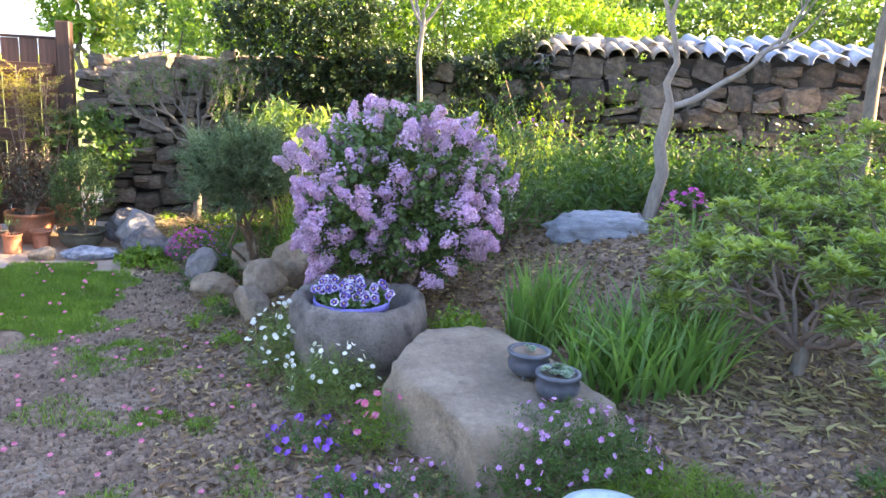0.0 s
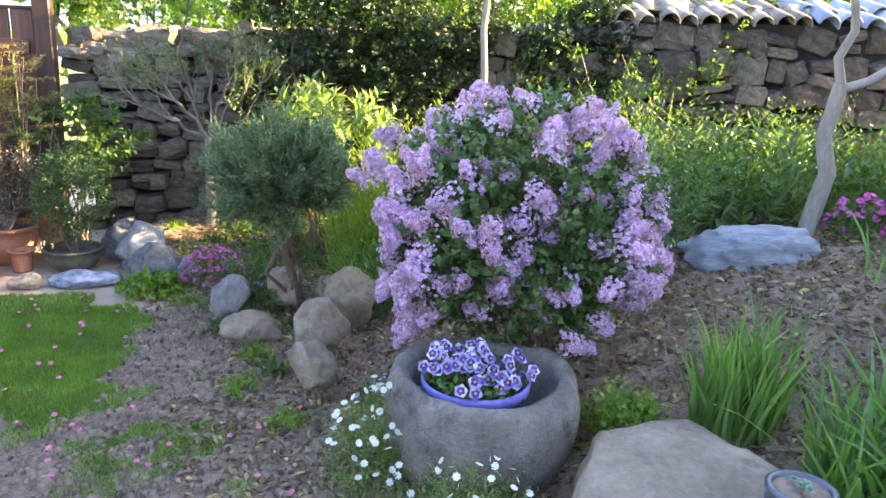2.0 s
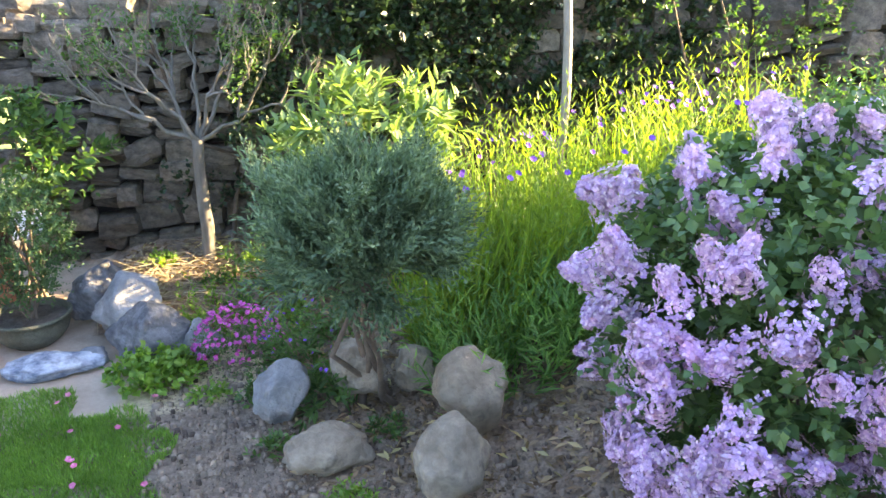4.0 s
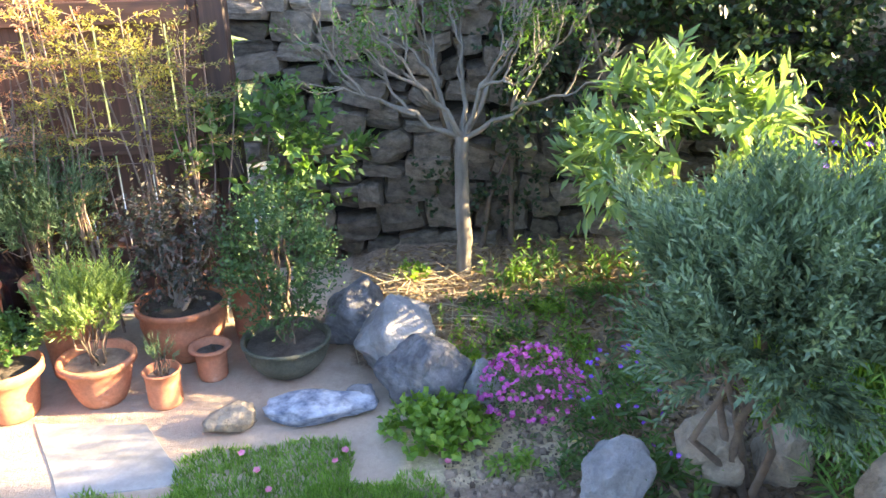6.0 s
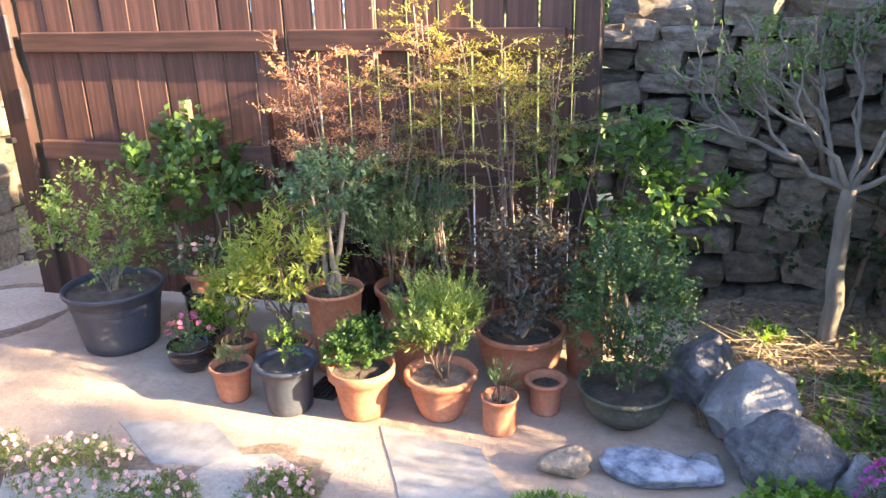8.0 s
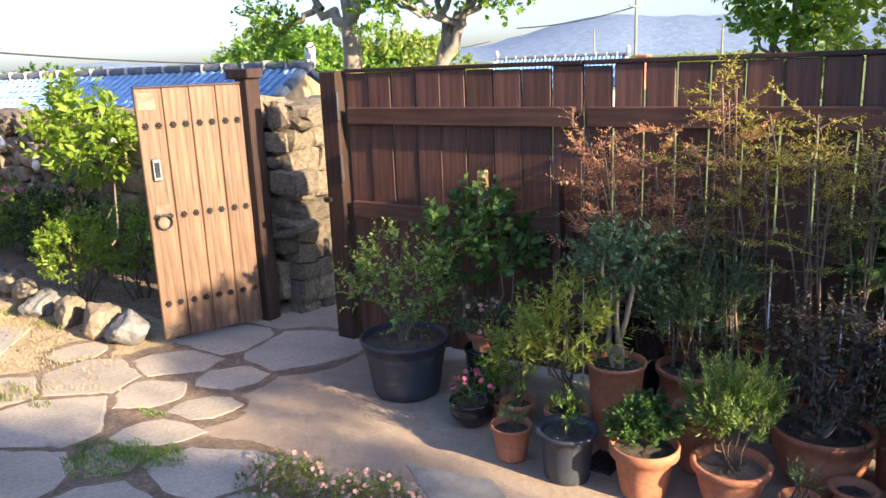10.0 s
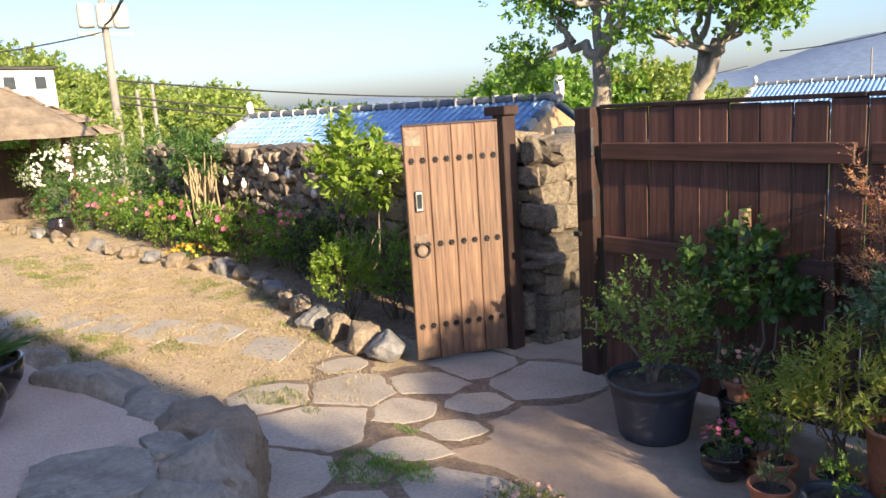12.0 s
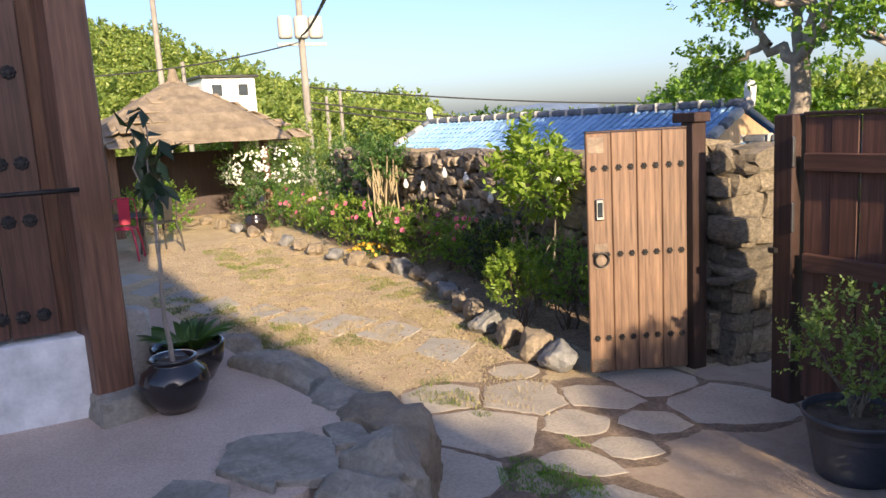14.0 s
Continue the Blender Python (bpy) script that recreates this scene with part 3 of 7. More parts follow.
def build_ground():
    far = [60, 90, 150, 260, 450, 800, 1500, 3000]
    xs = np.concatenate([[-v for v in reversed(far)], np.arange(-40, -10, 1.0), np.arange(-10, -3, 0.2), np.arange(-3, 9.6, 0.06), np.arange(9.6, 40, 1.0), far])
    ys = np.concatenate([[-v for v in reversed(far)], np.arange(-40, -4, 1.0), np.arange(-4, 4.6, 0.06), np.arange(4.6, 40, 0.8), far])
    X, Y = np.meshgrid(xs, ys)
    Z = ground_z(X, Y)
    g = np.random.default_rng(3)
    bed = smooth01((X - 3.75 + 0.25 * np.sin(Y * 2.3) + np.clip(1.3 - Y, 0, 3) * -0.28) / 0.5)
    corner = smooth01((Y - 2.75) / 0.25) * smooth01((X - 3.3) / 0.25)
    soil = np.maximum(bed, corner) * (X < 11) * (Y < 4.4)
    west = smooth01((Y - 3.15 - 0.05 * np.sin(X * 2) - 0.02 * np.abs(X + 2)) / 0.15) * smooth01((-0.95 - X) / 0.15) * (Y < 4.4)
    soil = np.maximum(soil, west)
    Z = Z + soil * g.normal(0, 0.007, Z.shape) * (np.abs(X) < 10)
    gravel = smooth01((X - 2.6) / 0.4) * smooth01((2.3 - Y) / 0.3) * (Y < 4.5)
    patio = smooth01((X + 0.75) / 0.3) * smooth01((Y - 2.0 + 0.2 * X * (X < 0)) / 0.3) * smooth01((3.75 - X) / 0.3) * smooth01((4.4 - Y) / 0.2)
    patio = np.maximum(patio, smooth01((X + 0.3) / 0.3) * smooth01((Y - 0.6) / 0.3) * smooth01((2.6 - X) / 0.3) * (Y < 4.2))
    bedding = np.zeros_like(X)
    for px, py, rx, ry, rz, sd in PAVING:
        bedding = np.maximum(bedding, smooth01((1.3 - np.hypot((X - px) / (rx + 0.04), (Y - py) / (ry + 0.06))) / 0.2))
    patio, gravel = patio * (1 - 0.8 * bedding), np.maximum(gravel, bedding * 0.9)
    farw = smooth01((np.hypot(X + 2, Y) - 17) / 6) + smooth01((Y - 7) / 2)
    nx, ny = len(xs), len(ys)
    i = np.arange(nx * ny).reshape(ny, nx)
    F = np.stack([i[:-1, :-1], i[:-1, 1:], i[1:, 1:], i[1:, :-1]], -1).reshape(-1, 4)
    me = fast_mesh("ground", np.stack([X, Y, Z], -1).reshape(-1, 3), F, True)
    for nm, w in (("soil", soil), ("gravel", gravel), ("patio", patio), ("far", np.clip(farw, 0, 1))):
        a = me.attributes.new(nm, "FLOAT", "POINT")
        a.data.foreach_set("value", w.astype(np.float32).ravel())
    ob = place("ground", me, ground_material())
    tagged(ob, "sandy yard with bare soil beds and packed earth", "ground", kind="structure")


build_ground()


def slab_mesh(rx, ry, thick, seed, sides=7, jag=0.1):
    """A flat stone with an uneven outline and a worn edge."""
    g = np.random.default_rng(seed)
    n = sides * 4
    a0 = np.sort(np.linspace(0, 2 * np.pi, sides, endpoint=False) + g.normal(0, 0.16, sides))
    rad = 1 + g.normal(0, jag, sides)
    px, py = rad * np.cos(a0), rad * np.sin(a0)
    s = np.linspace(0, sides, n, endpoint=False)
    i = s.astype(int) % sides
    f = s - s.astype(int)
    x, y = px[i] * (1 - f) + px[(i + 1) % sides] * f, py[i] * (1 - f) + py[(i + 1) % sides] * f
    k = 1 + g.normal(0, 0.015, n)
    x, y = x * k * rx, y * k * ry
    V, F = [], []
    for sc, z in ((1.0, 0), (1.0, thick * 0.85), (0.985, thick), (0.5, thick + g.normal(0, 0.001))):
        V += [(x[j] * sc, y[j] * sc, z) for j in range(n)]
    V.append((0, 0, thick))
    for r in range(3):
        F += [(r * n + j, r * n + (j + 1) % n, (r + 1) * n + (j + 1) % n, (r + 1) * n + j) for j in range(n)]
    me = bpy.data.meshes.new("slab")
    me.from_pydata(V, [], F + [(3 * n + j, 3 * n + (j + 1) % n, 4 * n) for j in range(n)])
    return me


def slabs(name, label, spots, mat, group, thick=0.03, sides=0):
    for n, (x, y, rx, ry, rz, sd) in enumerate(spots):
        ob = place(name, slab_mesh(rx * 1.12, ry * 1.12, thick, sd, sides or 6 + sd % 3, 0.06 if sides else 0.1), mat)
        ob.matrix_basis = pose(x, y, gz(x, y) - thick + 0.004, 0, 0, rz)
        tagged(ob, label, "paving stone", group)


# paving by the gate: stones that fit against each other with narrow joints
def fitted_slab(k, spots, joint=0.03, thick=0.04):
    cx, cy, rx, ry, rz, sd = spots[k]
    g = np.random.default_rng(sd + 70)
    ca, sa = math.cos(radians(rz)), math.sin(radians(rz))
    poly = []
    for a in np.linspace(0, 2 * np.pi, 9, endpoint=False) + g.normal(0, 0.1, 9):
        u, v = rx * 1.24 * math.cos(a) * g.uniform(0.86, 1.1), ry * 1.24 * math.sin(a) * g.uniform(0.86, 1.1)
        poly.append(np.array([u * ca - v * sa, u * sa + v * ca]))
    for j, (ox, oy, ax, ay, _, _) in enumerate(spots):
        d = np.array([ox - cx, oy - cy])
        ln = float(np.hypot(*d))
        if j == k or ln > 1.4:
            continue
        d /= ln
        turn = 0.22 * math.sin((min(j, k) * 7 + max(j, k) * 13) * 1.7)
        cd, sd_ = math.cos(turn), math.sin(turn)
        mid = d * ln * math.sqrt(rx * ry) / (math.sqrt(rx * ry) + math.sqrt(ax * ay))
        d = np.array([d[0] * cd - d[1] * sd_, d[0] * sd_ + d[1] * cd])
        cut = float(mid @ d) - joint / 2
        out = []
        for a, b in zip(poly, poly[1:] + poly[:1]):
            sa_, sb_ = cut - a @ d, cut - b @ d
            if sa_ >= 0:
                out.append(a)
            if sa_ * sb_ < 0:
                out.append(a + (b - a) * sa_ / (sa_ - sb_))
        poly = out
    ring = []
    for a, b in zip(poly, poly[1:] + poly[:1]):
        m = max(1, int(np.hypot(*(b - a)) / 0.06))
        ring += [a + (b - a) * t / m + g.normal(0, 0.006, 2) for t in range(m)]
    n = len(ring)
    V, F = [], []
    for sc, z in ((1.0, 0), (1.0, thick * 0.93), (0.95, thick * 0.995), (0.55, thick + g.normal(0, 0.001))):
        V += [(p[0] * sc, p[1] * sc, z) for p in ring]
    V.append((0, 0, thick))
    for r in range(3):
        F += [(r * n + j, r * n + (j + 1) % n, (r + 1) * n + (j + 1) % n, (r + 1) * n + j) for j in range(n)]
    me = bpy.data.meshes.new("fitted_slab")
    me.from_pydata(V, [], F + [(3 * n + j, 3 * n + (j + 1) % n, 4 * n) for j in range(n)])
    return me


for _k, (_x, _y, *_) in enumerate(PAVING):
    ob = place("paving_stone", fitted_slab(_k, PAVING), M["flag"])
    ob.matrix_basis = pose(_x, _y, gz(_x, _y) - 0.0365, rnd.uniform(-0.35, 0.35), rnd.uniform(-0.35, 0.35), 0)
    tagged(ob, "worn tan flagstone set in the packed earth", "paving stone", "flagstones by the gate")
slabs("stepping_stone", "flat grey stepping stone in dry grass", [
    (-2.0, 2.45, 0.34, 0.24, -19, 20), (-2.68, 2.24, 0.34, 0.26, -20, 24), (-3.17, 2.03, 0.34, 0.26, -17, 28), (-3.65, 1.78, 0.34, 0.25, -20, 32), (-4.1, 1.5, 0.33, 0.24, -22, 36),
    (-4.7, 1.22, 0.36, 0.24, -20, 40), (-5.35, 0.95, 0.36, 0.24, -18, 44), (-6.05, 0.75, 0.38, 0.24, -12, 48), (-6.9, 0.55, 0.38, 0.24, -8, 52)],
    M["step"], "stepping stones across the yard", 0.034, 4)
slabs("grey_paving_slab", "smooth grey slab beside the moss", [(2.62, 2.45, 0.33, 0.19, -36, 32), (1.62, 2.42, 0.3, 0.13, -10, 36)], M["grey_slab"], "grey slabs", 0.03, 4)
slabs("flat_stone", "pale flat stone lying in gravel", [(4.14, 0.02, 0.13, 0.1, 20, 41), (3.9, -0.62, 0.14, 0.1, 60, 42)], M["tan_rock"], "flat stones in the gravel")


# ---- stone walls ----
def stone_shape(seed):
    g = np.random.default_rng(seed)
    bm = bmesh.new()
    bmesh.ops.create_cube(bm, size=1.0)
    bmesh.ops.subdivide_edges(bm, edges=bm.edges[:], cuts=2, use_grid_fill=True)
    off = Vector(g.uniform(0, 50, 3))
    k = {v: Vector(noise.noise_vector(v.co * 1.5 + off)) * 0.1 + Vector(g.normal(0, 0.02, 3)) for v in bm.verts}
    for v in bm.verts:
        p = v.co
        v.co = p.lerp(p.normalized() * 0.62, 0.34) + k[v]
    me = bpy.data.meshes.new("wall_stone")
    bm.to_mesh(me)
    bm.free()
    return me


def stone_wall(name, label, p, q, h0, h1, base, thick, mat, seed, sizes, both=False, limit=300, end=False, toplump=0.05):
    """A dry-stone wall from p to q: a dark core and courses of rough stones on its faces."""
    g = np.random.default_rng(seed)
    p, q = np.array(p, float), np.array(q, float)
    run = np.linalg.norm(q - p)
    d = (q - p) / run
    nrm = np.array([d[1], -d[0]])
    rz = math.degrees(math.atan2(d[1], d[0]))
    wall = thing(name, label, "stone wall", (p[0], p[1], 0), rz, kind="structure")
    hm = max(h0, h1)
    core = bmesh.new()
    cs = [core.verts.new(v) for v in ((0.05, -0.09, base - 0.3), (run - 0.05, -0.09, base - 0.3), (run - 0.05, -0.09, h1 - 0.09), (0.05, -0.09, h0 - 0.09),
                                      (0.05, -thick + 0.09, base - 0.3), (run - 0.05, -thick + 0.09, base - 0.3), (run - 0.05, -thick + 0.09, h1 - 0.09), (0.05, -thick + 0.09, h0 - 0.09))]
    for f in ((0, 1, 2, 3), (5, 4, 7, 6), (4, 0, 3, 7), (1, 5, 6, 2), (3, 2, 6, 7), (4, 5, 1, 0)):
        core.faces.new([cs[i] for i in f])
    for v in core.verts:
        v.co.y *= -1
    part("core", core, M["stone_joint"], wall)
    shapes = [stone_shape(seed * 31 + i) for i in range(12)]
    for s in shapes:
        s.materials.append(mat)
    made, rest_v, rest_f, at = 0, [], [], 0
    faces = [(0, 1)] + ([(1, 1)] if both else [])
    for side, _ in faces:
        z = base - 0.05
        while z < hm:
            ch = g.uniform(*sizes[1])
            x = -g.uniform(0, 0.15)
            while x < run:
                w = g.uniform(*sizes[0]) * (1.25 if g.random() < 0.2 else 1)
                top = h0 + (h1 - h0) * (x + w / 2) / run
                if z + ch * 0.4 < top + g.uniform(-0.03, 0.03) and x + w * 0.6 > 0 and x + w * 0.4 < run:
                    hh = ch * g.uniform(0.72, 1.22)
                    split = g.random() < 0.22 and ch > 0.11
                    for k in range(2 if split else 1):
                        hk = hh / 2 if split else hh
                        zc = z + (hk / 2 + k * hk)
                        y = (0.07 if side == 0 else thick - 0.07) + g.normal(0, 0.018)
                        depth = g.uniform(0.18, 0.26)
                        m = pose(x + w / 2, y, zc + 0.05 * noise.noise(Vector((x * 2.1, z * 2.3, seed))) + g.normal(0, 0.06) * ch, g.normal(0, 5), g.normal(0, 9), g.normal(0, 5)) @ Matrix.Diagonal((w * 0.96, depth, hk * 0.98, 1))
                        me = shapes[int(g.integers(12))]
                        if made < limit:
                            ob = new("stone", me)
                            ob.parent = wall
                            ob.matrix_basis = m
                            made += 1
                        else:
                            for poly in me.polygons:
                                rest_f.append([v + at for v in poly.vertices])
                            rest_v += [tuple(m @ v.co) for v in me.vertices]
                            at += len(me.vertices)
                x += w
            z += ch
    # stones along the top and the end
    x = 0
    while x < run:
        w = g.uniform(*sizes[0])
        top = h0 + (h1 - h0) * x / run
        m = pose(x + w / 2, thick / 2 + g.normal(0, 0.03), top - 0.02 + g.uniform(0, toplump), g.normal(0, 6), g.normal(0, 6), g.normal(0, 9)) @ Matrix.Diagonal((w * 1.1, thick * 0.9, 0.13, 1))
        ob = new("cap_stone", shapes[int(g.integers(12))])
        ob.parent, ob.matrix_basis = wall, m
        x += w
    if end:
        z = base - 0.03
        while z < h1:
            ch = g.uniform(*sizes[1])
            y = 0.02
            while y < thick:
                w = g.uniform(0.14, 0.3)
                ob = new("stone", shapes[int(g.integers(12))])
                ob.parent = wall
                ob.matrix_basis = pose(run - 0.06 + g.normal(0, 0.02), min(y + w / 2, thick), z + ch / 2, g.normal(0, 5), g.normal(0, 5), 90) @ Matrix.Diagonal((w * 0.97, 0.2, ch * 0.99, 1))
                y += w
            z += ch
    if rest_f:
        me = bpy.data.meshes.new("far_stones")
        me.from_pydata(rest_v, [], rest_f)
        tagged(place("far_stones", me, mat, wall), kind="stuff")
    return wall


stone_wall("wall_north", "dry-stone garden wall of rough grey-brown stones", (2.98, 4.1), (6.3, 3.63), 1.42, 1.52, 0.0, 0.42, M["stone"], 11, ((0.11, 0.25), (0.09, 0.17)), limit=420)
stone_wall("wall_north_east", "dry-stone garden wall of large dark stones", (6.3, 3.63), (10.6, 3.02), 1.56, 1.7, 0.0, 0.42, M["stone_dark"], 14, ((0.14, 0.36), (0.11, 0.25)), limit=300)
stone_wall("wall_west", "low dry-stone wall of dark round stones", (-9.6, 4.15), (-0.78, 3.86), 1.22, 1.27, -0.05, 0.4, M["stone"], 12, ((0.13, 0.26), (0.09, 0.16)))
stone_wall("wall_pier", "sunlit stacked stone pier beside the gate", (-0.98, 3.74), (-0.52, 3.74), 1.33, 1.33, -0.05, 0.36, M["pale_stone"], 13, ((0.14, 0.26), (0.09, 0.19)), end=True)


def half_tile(r=0.075, ln=0.3, seg=8, t=0.012):
    bm = bmesh.new()
    rows = []
    for y in (0, ln):
        k = 1 - 0.12 * (y > 0)
        for rr in (r * k, (r - t) * k):
            rows.append([bm.verts.new((rr * math.cos(math.pi * i / seg), y, rr * math.sin(math.pi * i / seg))) for i in range(seg + 1)])
    o0, i0, o1, i1 = rows
    for i in range(seg):
        bm.faces.new((o0[i], o0[i + 1], o1[i + 1], o1[i]))
        bm.faces.new((i0[i + 1], i0[i], i1[i], i1[i + 1]))
        bm.faces.new((o0[i + 1], o0[i], i0[i], i0[i + 1]))
        bm.faces.new((o1[i], o1[i + 1], i1[i + 1], i1[i]))
    me = bpy.data.meshes.new("roof_tile")
    bm.to_mesh(me)
    bm.free()
    me.polygons.foreach_set("use_smooth", np.ones(len(me.polygons), bool))
    return me


def wall_coping():
    cop = thing("wall_coping", "curved roof tiles capping the stone wall", "roof tiles", (0, 0, 0), kind="structure")
    g = np.random.default_rng(4)
    grey, blue = half_tile(), half_tile(0.085, 0.34)
    grey.materials.append(M["tile_grey"])
    blue.materials.append(M["tile_slate_blue"])
    x = 6.95
    while x < 10.5:
        far = x > 8.45
        step = 0.19 if far else 0.15
        y = 4.1 - 0.1417 * (x - 2.98)
        z = 1.62 + 0.032 * (x - 2.98) * 0.6
        for row in range(2):
            ob = new("tile", blue if far else grey)
            ob.parent = cop
            ob.matrix_basis = pose(x + g.normal(0, 0.012), y - 0.1 + row * 0.24 + g.normal(0, 0.012), z + row * 0.07 + g.normal(0, 0.01), 16 + g.normal(0, 3), g.normal(0, 6), -8 + g.normal(0, 6))
        x += step
    bm = bmesh.new()
    lo, hi = [], []
    for x in (6.9, 10.5):
        y, z = 4.1 - 0.1417 * (x - 2.98), 1.62 + 0.019 * (x - 2.98)
        lo += [bm.verts.new((x, y + 0.05, 1.4)), bm.verts.new((x, y + 0.36, 1.4))]
        hi += [bm.verts.new((x, y + 0.0, z + 0.005)), bm.verts.new((x, y + 0.36, z + 0.1))]
    for f in ((lo[0], lo[2], hi[2], hi[0]), (lo[3], lo[1], hi[1], hi[3]), (hi[0], hi[2], hi[3], hi[1]), (lo[1], lo[0], hi[0], hi[1]), (lo[2], lo[3], hi[3], hi[2])):
        bm.faces.new(f)
    part("bedding", bm, M["stone_joint"], cop, "dark earth bedding under the tiles")
    ridge = half_tile(0.09, 0.26)
    ridge.materials.append(M["tile_grey"])
    for i in range(9):
        x = 7.1 + i * 0.16
        ob = new("ridge_tile", ridge)
        ob.parent = cop
        ob.matrix_basis = pose(x, 4.1 - 0.1417 * (x - 2.98) + 0.2, 1.78 + g.normal(0, 0.01), 0, 0, -98 + g.normal(0, 7))
    stack = half_tile(0.05, 0.2)
    stack.materials.append(M["tile_ridge"])
    for i in range(6):
        ob = new("stacked_tile", stack)
        ob.parent = cop
        ob.matrix_basis = pose(6.9 + 0.06 * (i % 3), 3.45 + g.normal(0, 0.02), 1.58 + 0.07 * (i // 3), 0, g.uniform(-60, 60), g.normal(0, 12))


wall_coping()


# ---- fence and gate ----
FY = 3.6


def plank(w, h, t, top=0.0, bevel=0.005):
    bm = box(w, t, h, (0, 0, h / 2), bevel)
    return bm


def gate_leaf(x0, x1, n, name, label):
    leaf = thing(name, label, "gate", (x0, FY, 0.0))
    w = (x1 - x0) / n
    g = np.random.default_rng(int(x0 * 10) + 3)
    for i in range(n):
        part("board", plank(w - (g.uniform(0.006, 0.011) if x0 > 1 else g.uniform(0.003, 0.006)), 1.53 + g.normal(0, 0.004), 0.022), M["fence"], leaf, m=pose((i + 0.5) * w, g.normal(0, 0.002), 0.05, 0, g.normal(0, 0.12), 0))
    ln = x1 - x0 - 0.06
    for z, hh in ((1.345, 0.095), (0.81, 0.1), (0.29, 0.09)):
        part("rail", box(ln, 0.035, hh, (0, 0, 0), 0.005), M["rail"], leaf, m=pose((x1 - x0) / 2, -0.031, z))
    part("top_cap", box(x1 - x0, 0.04, 0.022, (0, 0, 0), 0.004), M["beam"], leaf, m=pose((x1 - x0) / 2, 0, 1.593))
    return leaf


left_leaf = gate_leaf(0.15, 1.592, 9, "plank_gate", "closed dark-stained plank gate leaf with cross rails")
right_leaf = gate_leaf(1.597, 2.885, 9, "plank_gate", "closed dark-stained plank gate leaf behind potted shrubs")


def gate_post(x, y, w, h, label):
    post = thing("gate_post", label, "post", (x, y, 0))
    part("shaft", box(w, w, h, (0, 0, h / 2 - 0.02), 0.008), M["beam"], post)
    return post


lp = gate_post(0.065, FY, 0.13, 1.615, "dark square wooden gate post with hinges")
rp = gate_post(2.945, FY, 0.11, 1.75, "dark square wooden post where fence meets stone wall")
jp = gate_post(-0.66, 3.6, 0.11, 1.62, "dark wooden jamb post carrying the open door")
part("head_block", box(0.2, 0.13, 0.06, (-0.02, 0, 1.6), 0.006), M["beam"], jp)
for z in (1.4, 1.05, 0.35):
    part("hinge", box(0.012, 0.02, 0.16, (0.072, -0.068, z), 0.003), M["steel"], lp, "steel strap hinge")
part("latch", box(0.05, 0.03, 0.03, (-0.05, -0.075, 0.86), 0.004), M["iron"], lp, "black iron latch")

for i, (x, z0, z1) in enumerate(((1.08, 0.78, 1.08), (1.5, 0.62, 1.075), (1.66, 0.66, 1.075))):
    bm = box(0.052, 0.06, z1 - z0, (0, 0, (z0 + z1) / 2), 0.006)
    for v in bm.verts:
        if v.co.z > z1 - 0.04:
            v.co.x *= 0.7
    ob = part("gate_peg", bm, M["peg"] if i == 0 else M["rail"])
    ob.matrix_basis = pose(x, FY - 0.08, 0)
    tagged(ob, "upright wooden bar holder fixed to the plank gate", "bar holder", "bar holders")


def studded_door(name, label, loc, rz, w, h, n, mat, board_rows, stud_cols=2):
    """A plank door: boards along +x from its hinge, its front towards -y."""
    d = thing(name, label, "door", loc, rz)
    g = np.random.default_rng(9)
    bw = w / n
    for i in range(n):
        part("board", plank(bw - 0.004, h, 0.04), mat, d, m=pose((i + 0.5) * bw, 0, 0, 0, 0, 0))
    part("top_edge", box(w, 0.044, 0.012, (w / 2, 0, h + 0.008), 0.003), M["beam"], d)
    for z in board_rows:
        for i in range(n):
            for k in range(stud_cols):
                sx = (i + (k + 0.75) / (stud_cols + 0.5)) * bw
                bm = bmesh.new()
                bmesh.ops.create_uvsphere(bm, u_segments=8, v_segments=5, radius=0.01)
                for a in range(6):
                    r = bmesh.ops.create_uvsphere(bm, u_segments=6, v_segments=4, radius=0.007)["verts"]
                    bmesh.ops.translate(bm, vec=(0.012 * math.cos(a * 1.047), 0, 0.012 * math.sin(a * 1.047)), verts=r)
                for v in bm.verts:
                    v.co.y *= 0.6
                part("stud", bm, M["iron"], d, "black flower-shaped iron stud", True, m=pose(sx, -0.022, z + g.normal(0, 0.002)))
    return d


def ring_mesh(R0, r, seg=24):
    bm = bmesh.new()
    rows = []
    for i in range(seg):
        a = 2 * math.pi * i / seg
        rows.append([bm.verts.new(((R0 + r * math.cos(b)) * math.cos(a), r * math.sin(b), (R0 + r * math.cos(b)) * math.sin(a))) for b in [2 * math.pi * k / 8 for k in range(8)]])
    for i in range(seg):
        for k in range(8):
            bm.faces.new((rows[i][k], rows[i][(k + 1) % 8], rows[(i + 1) % seg][(k + 1) % 8], rows[(i + 1) % seg][k]))
    return bm


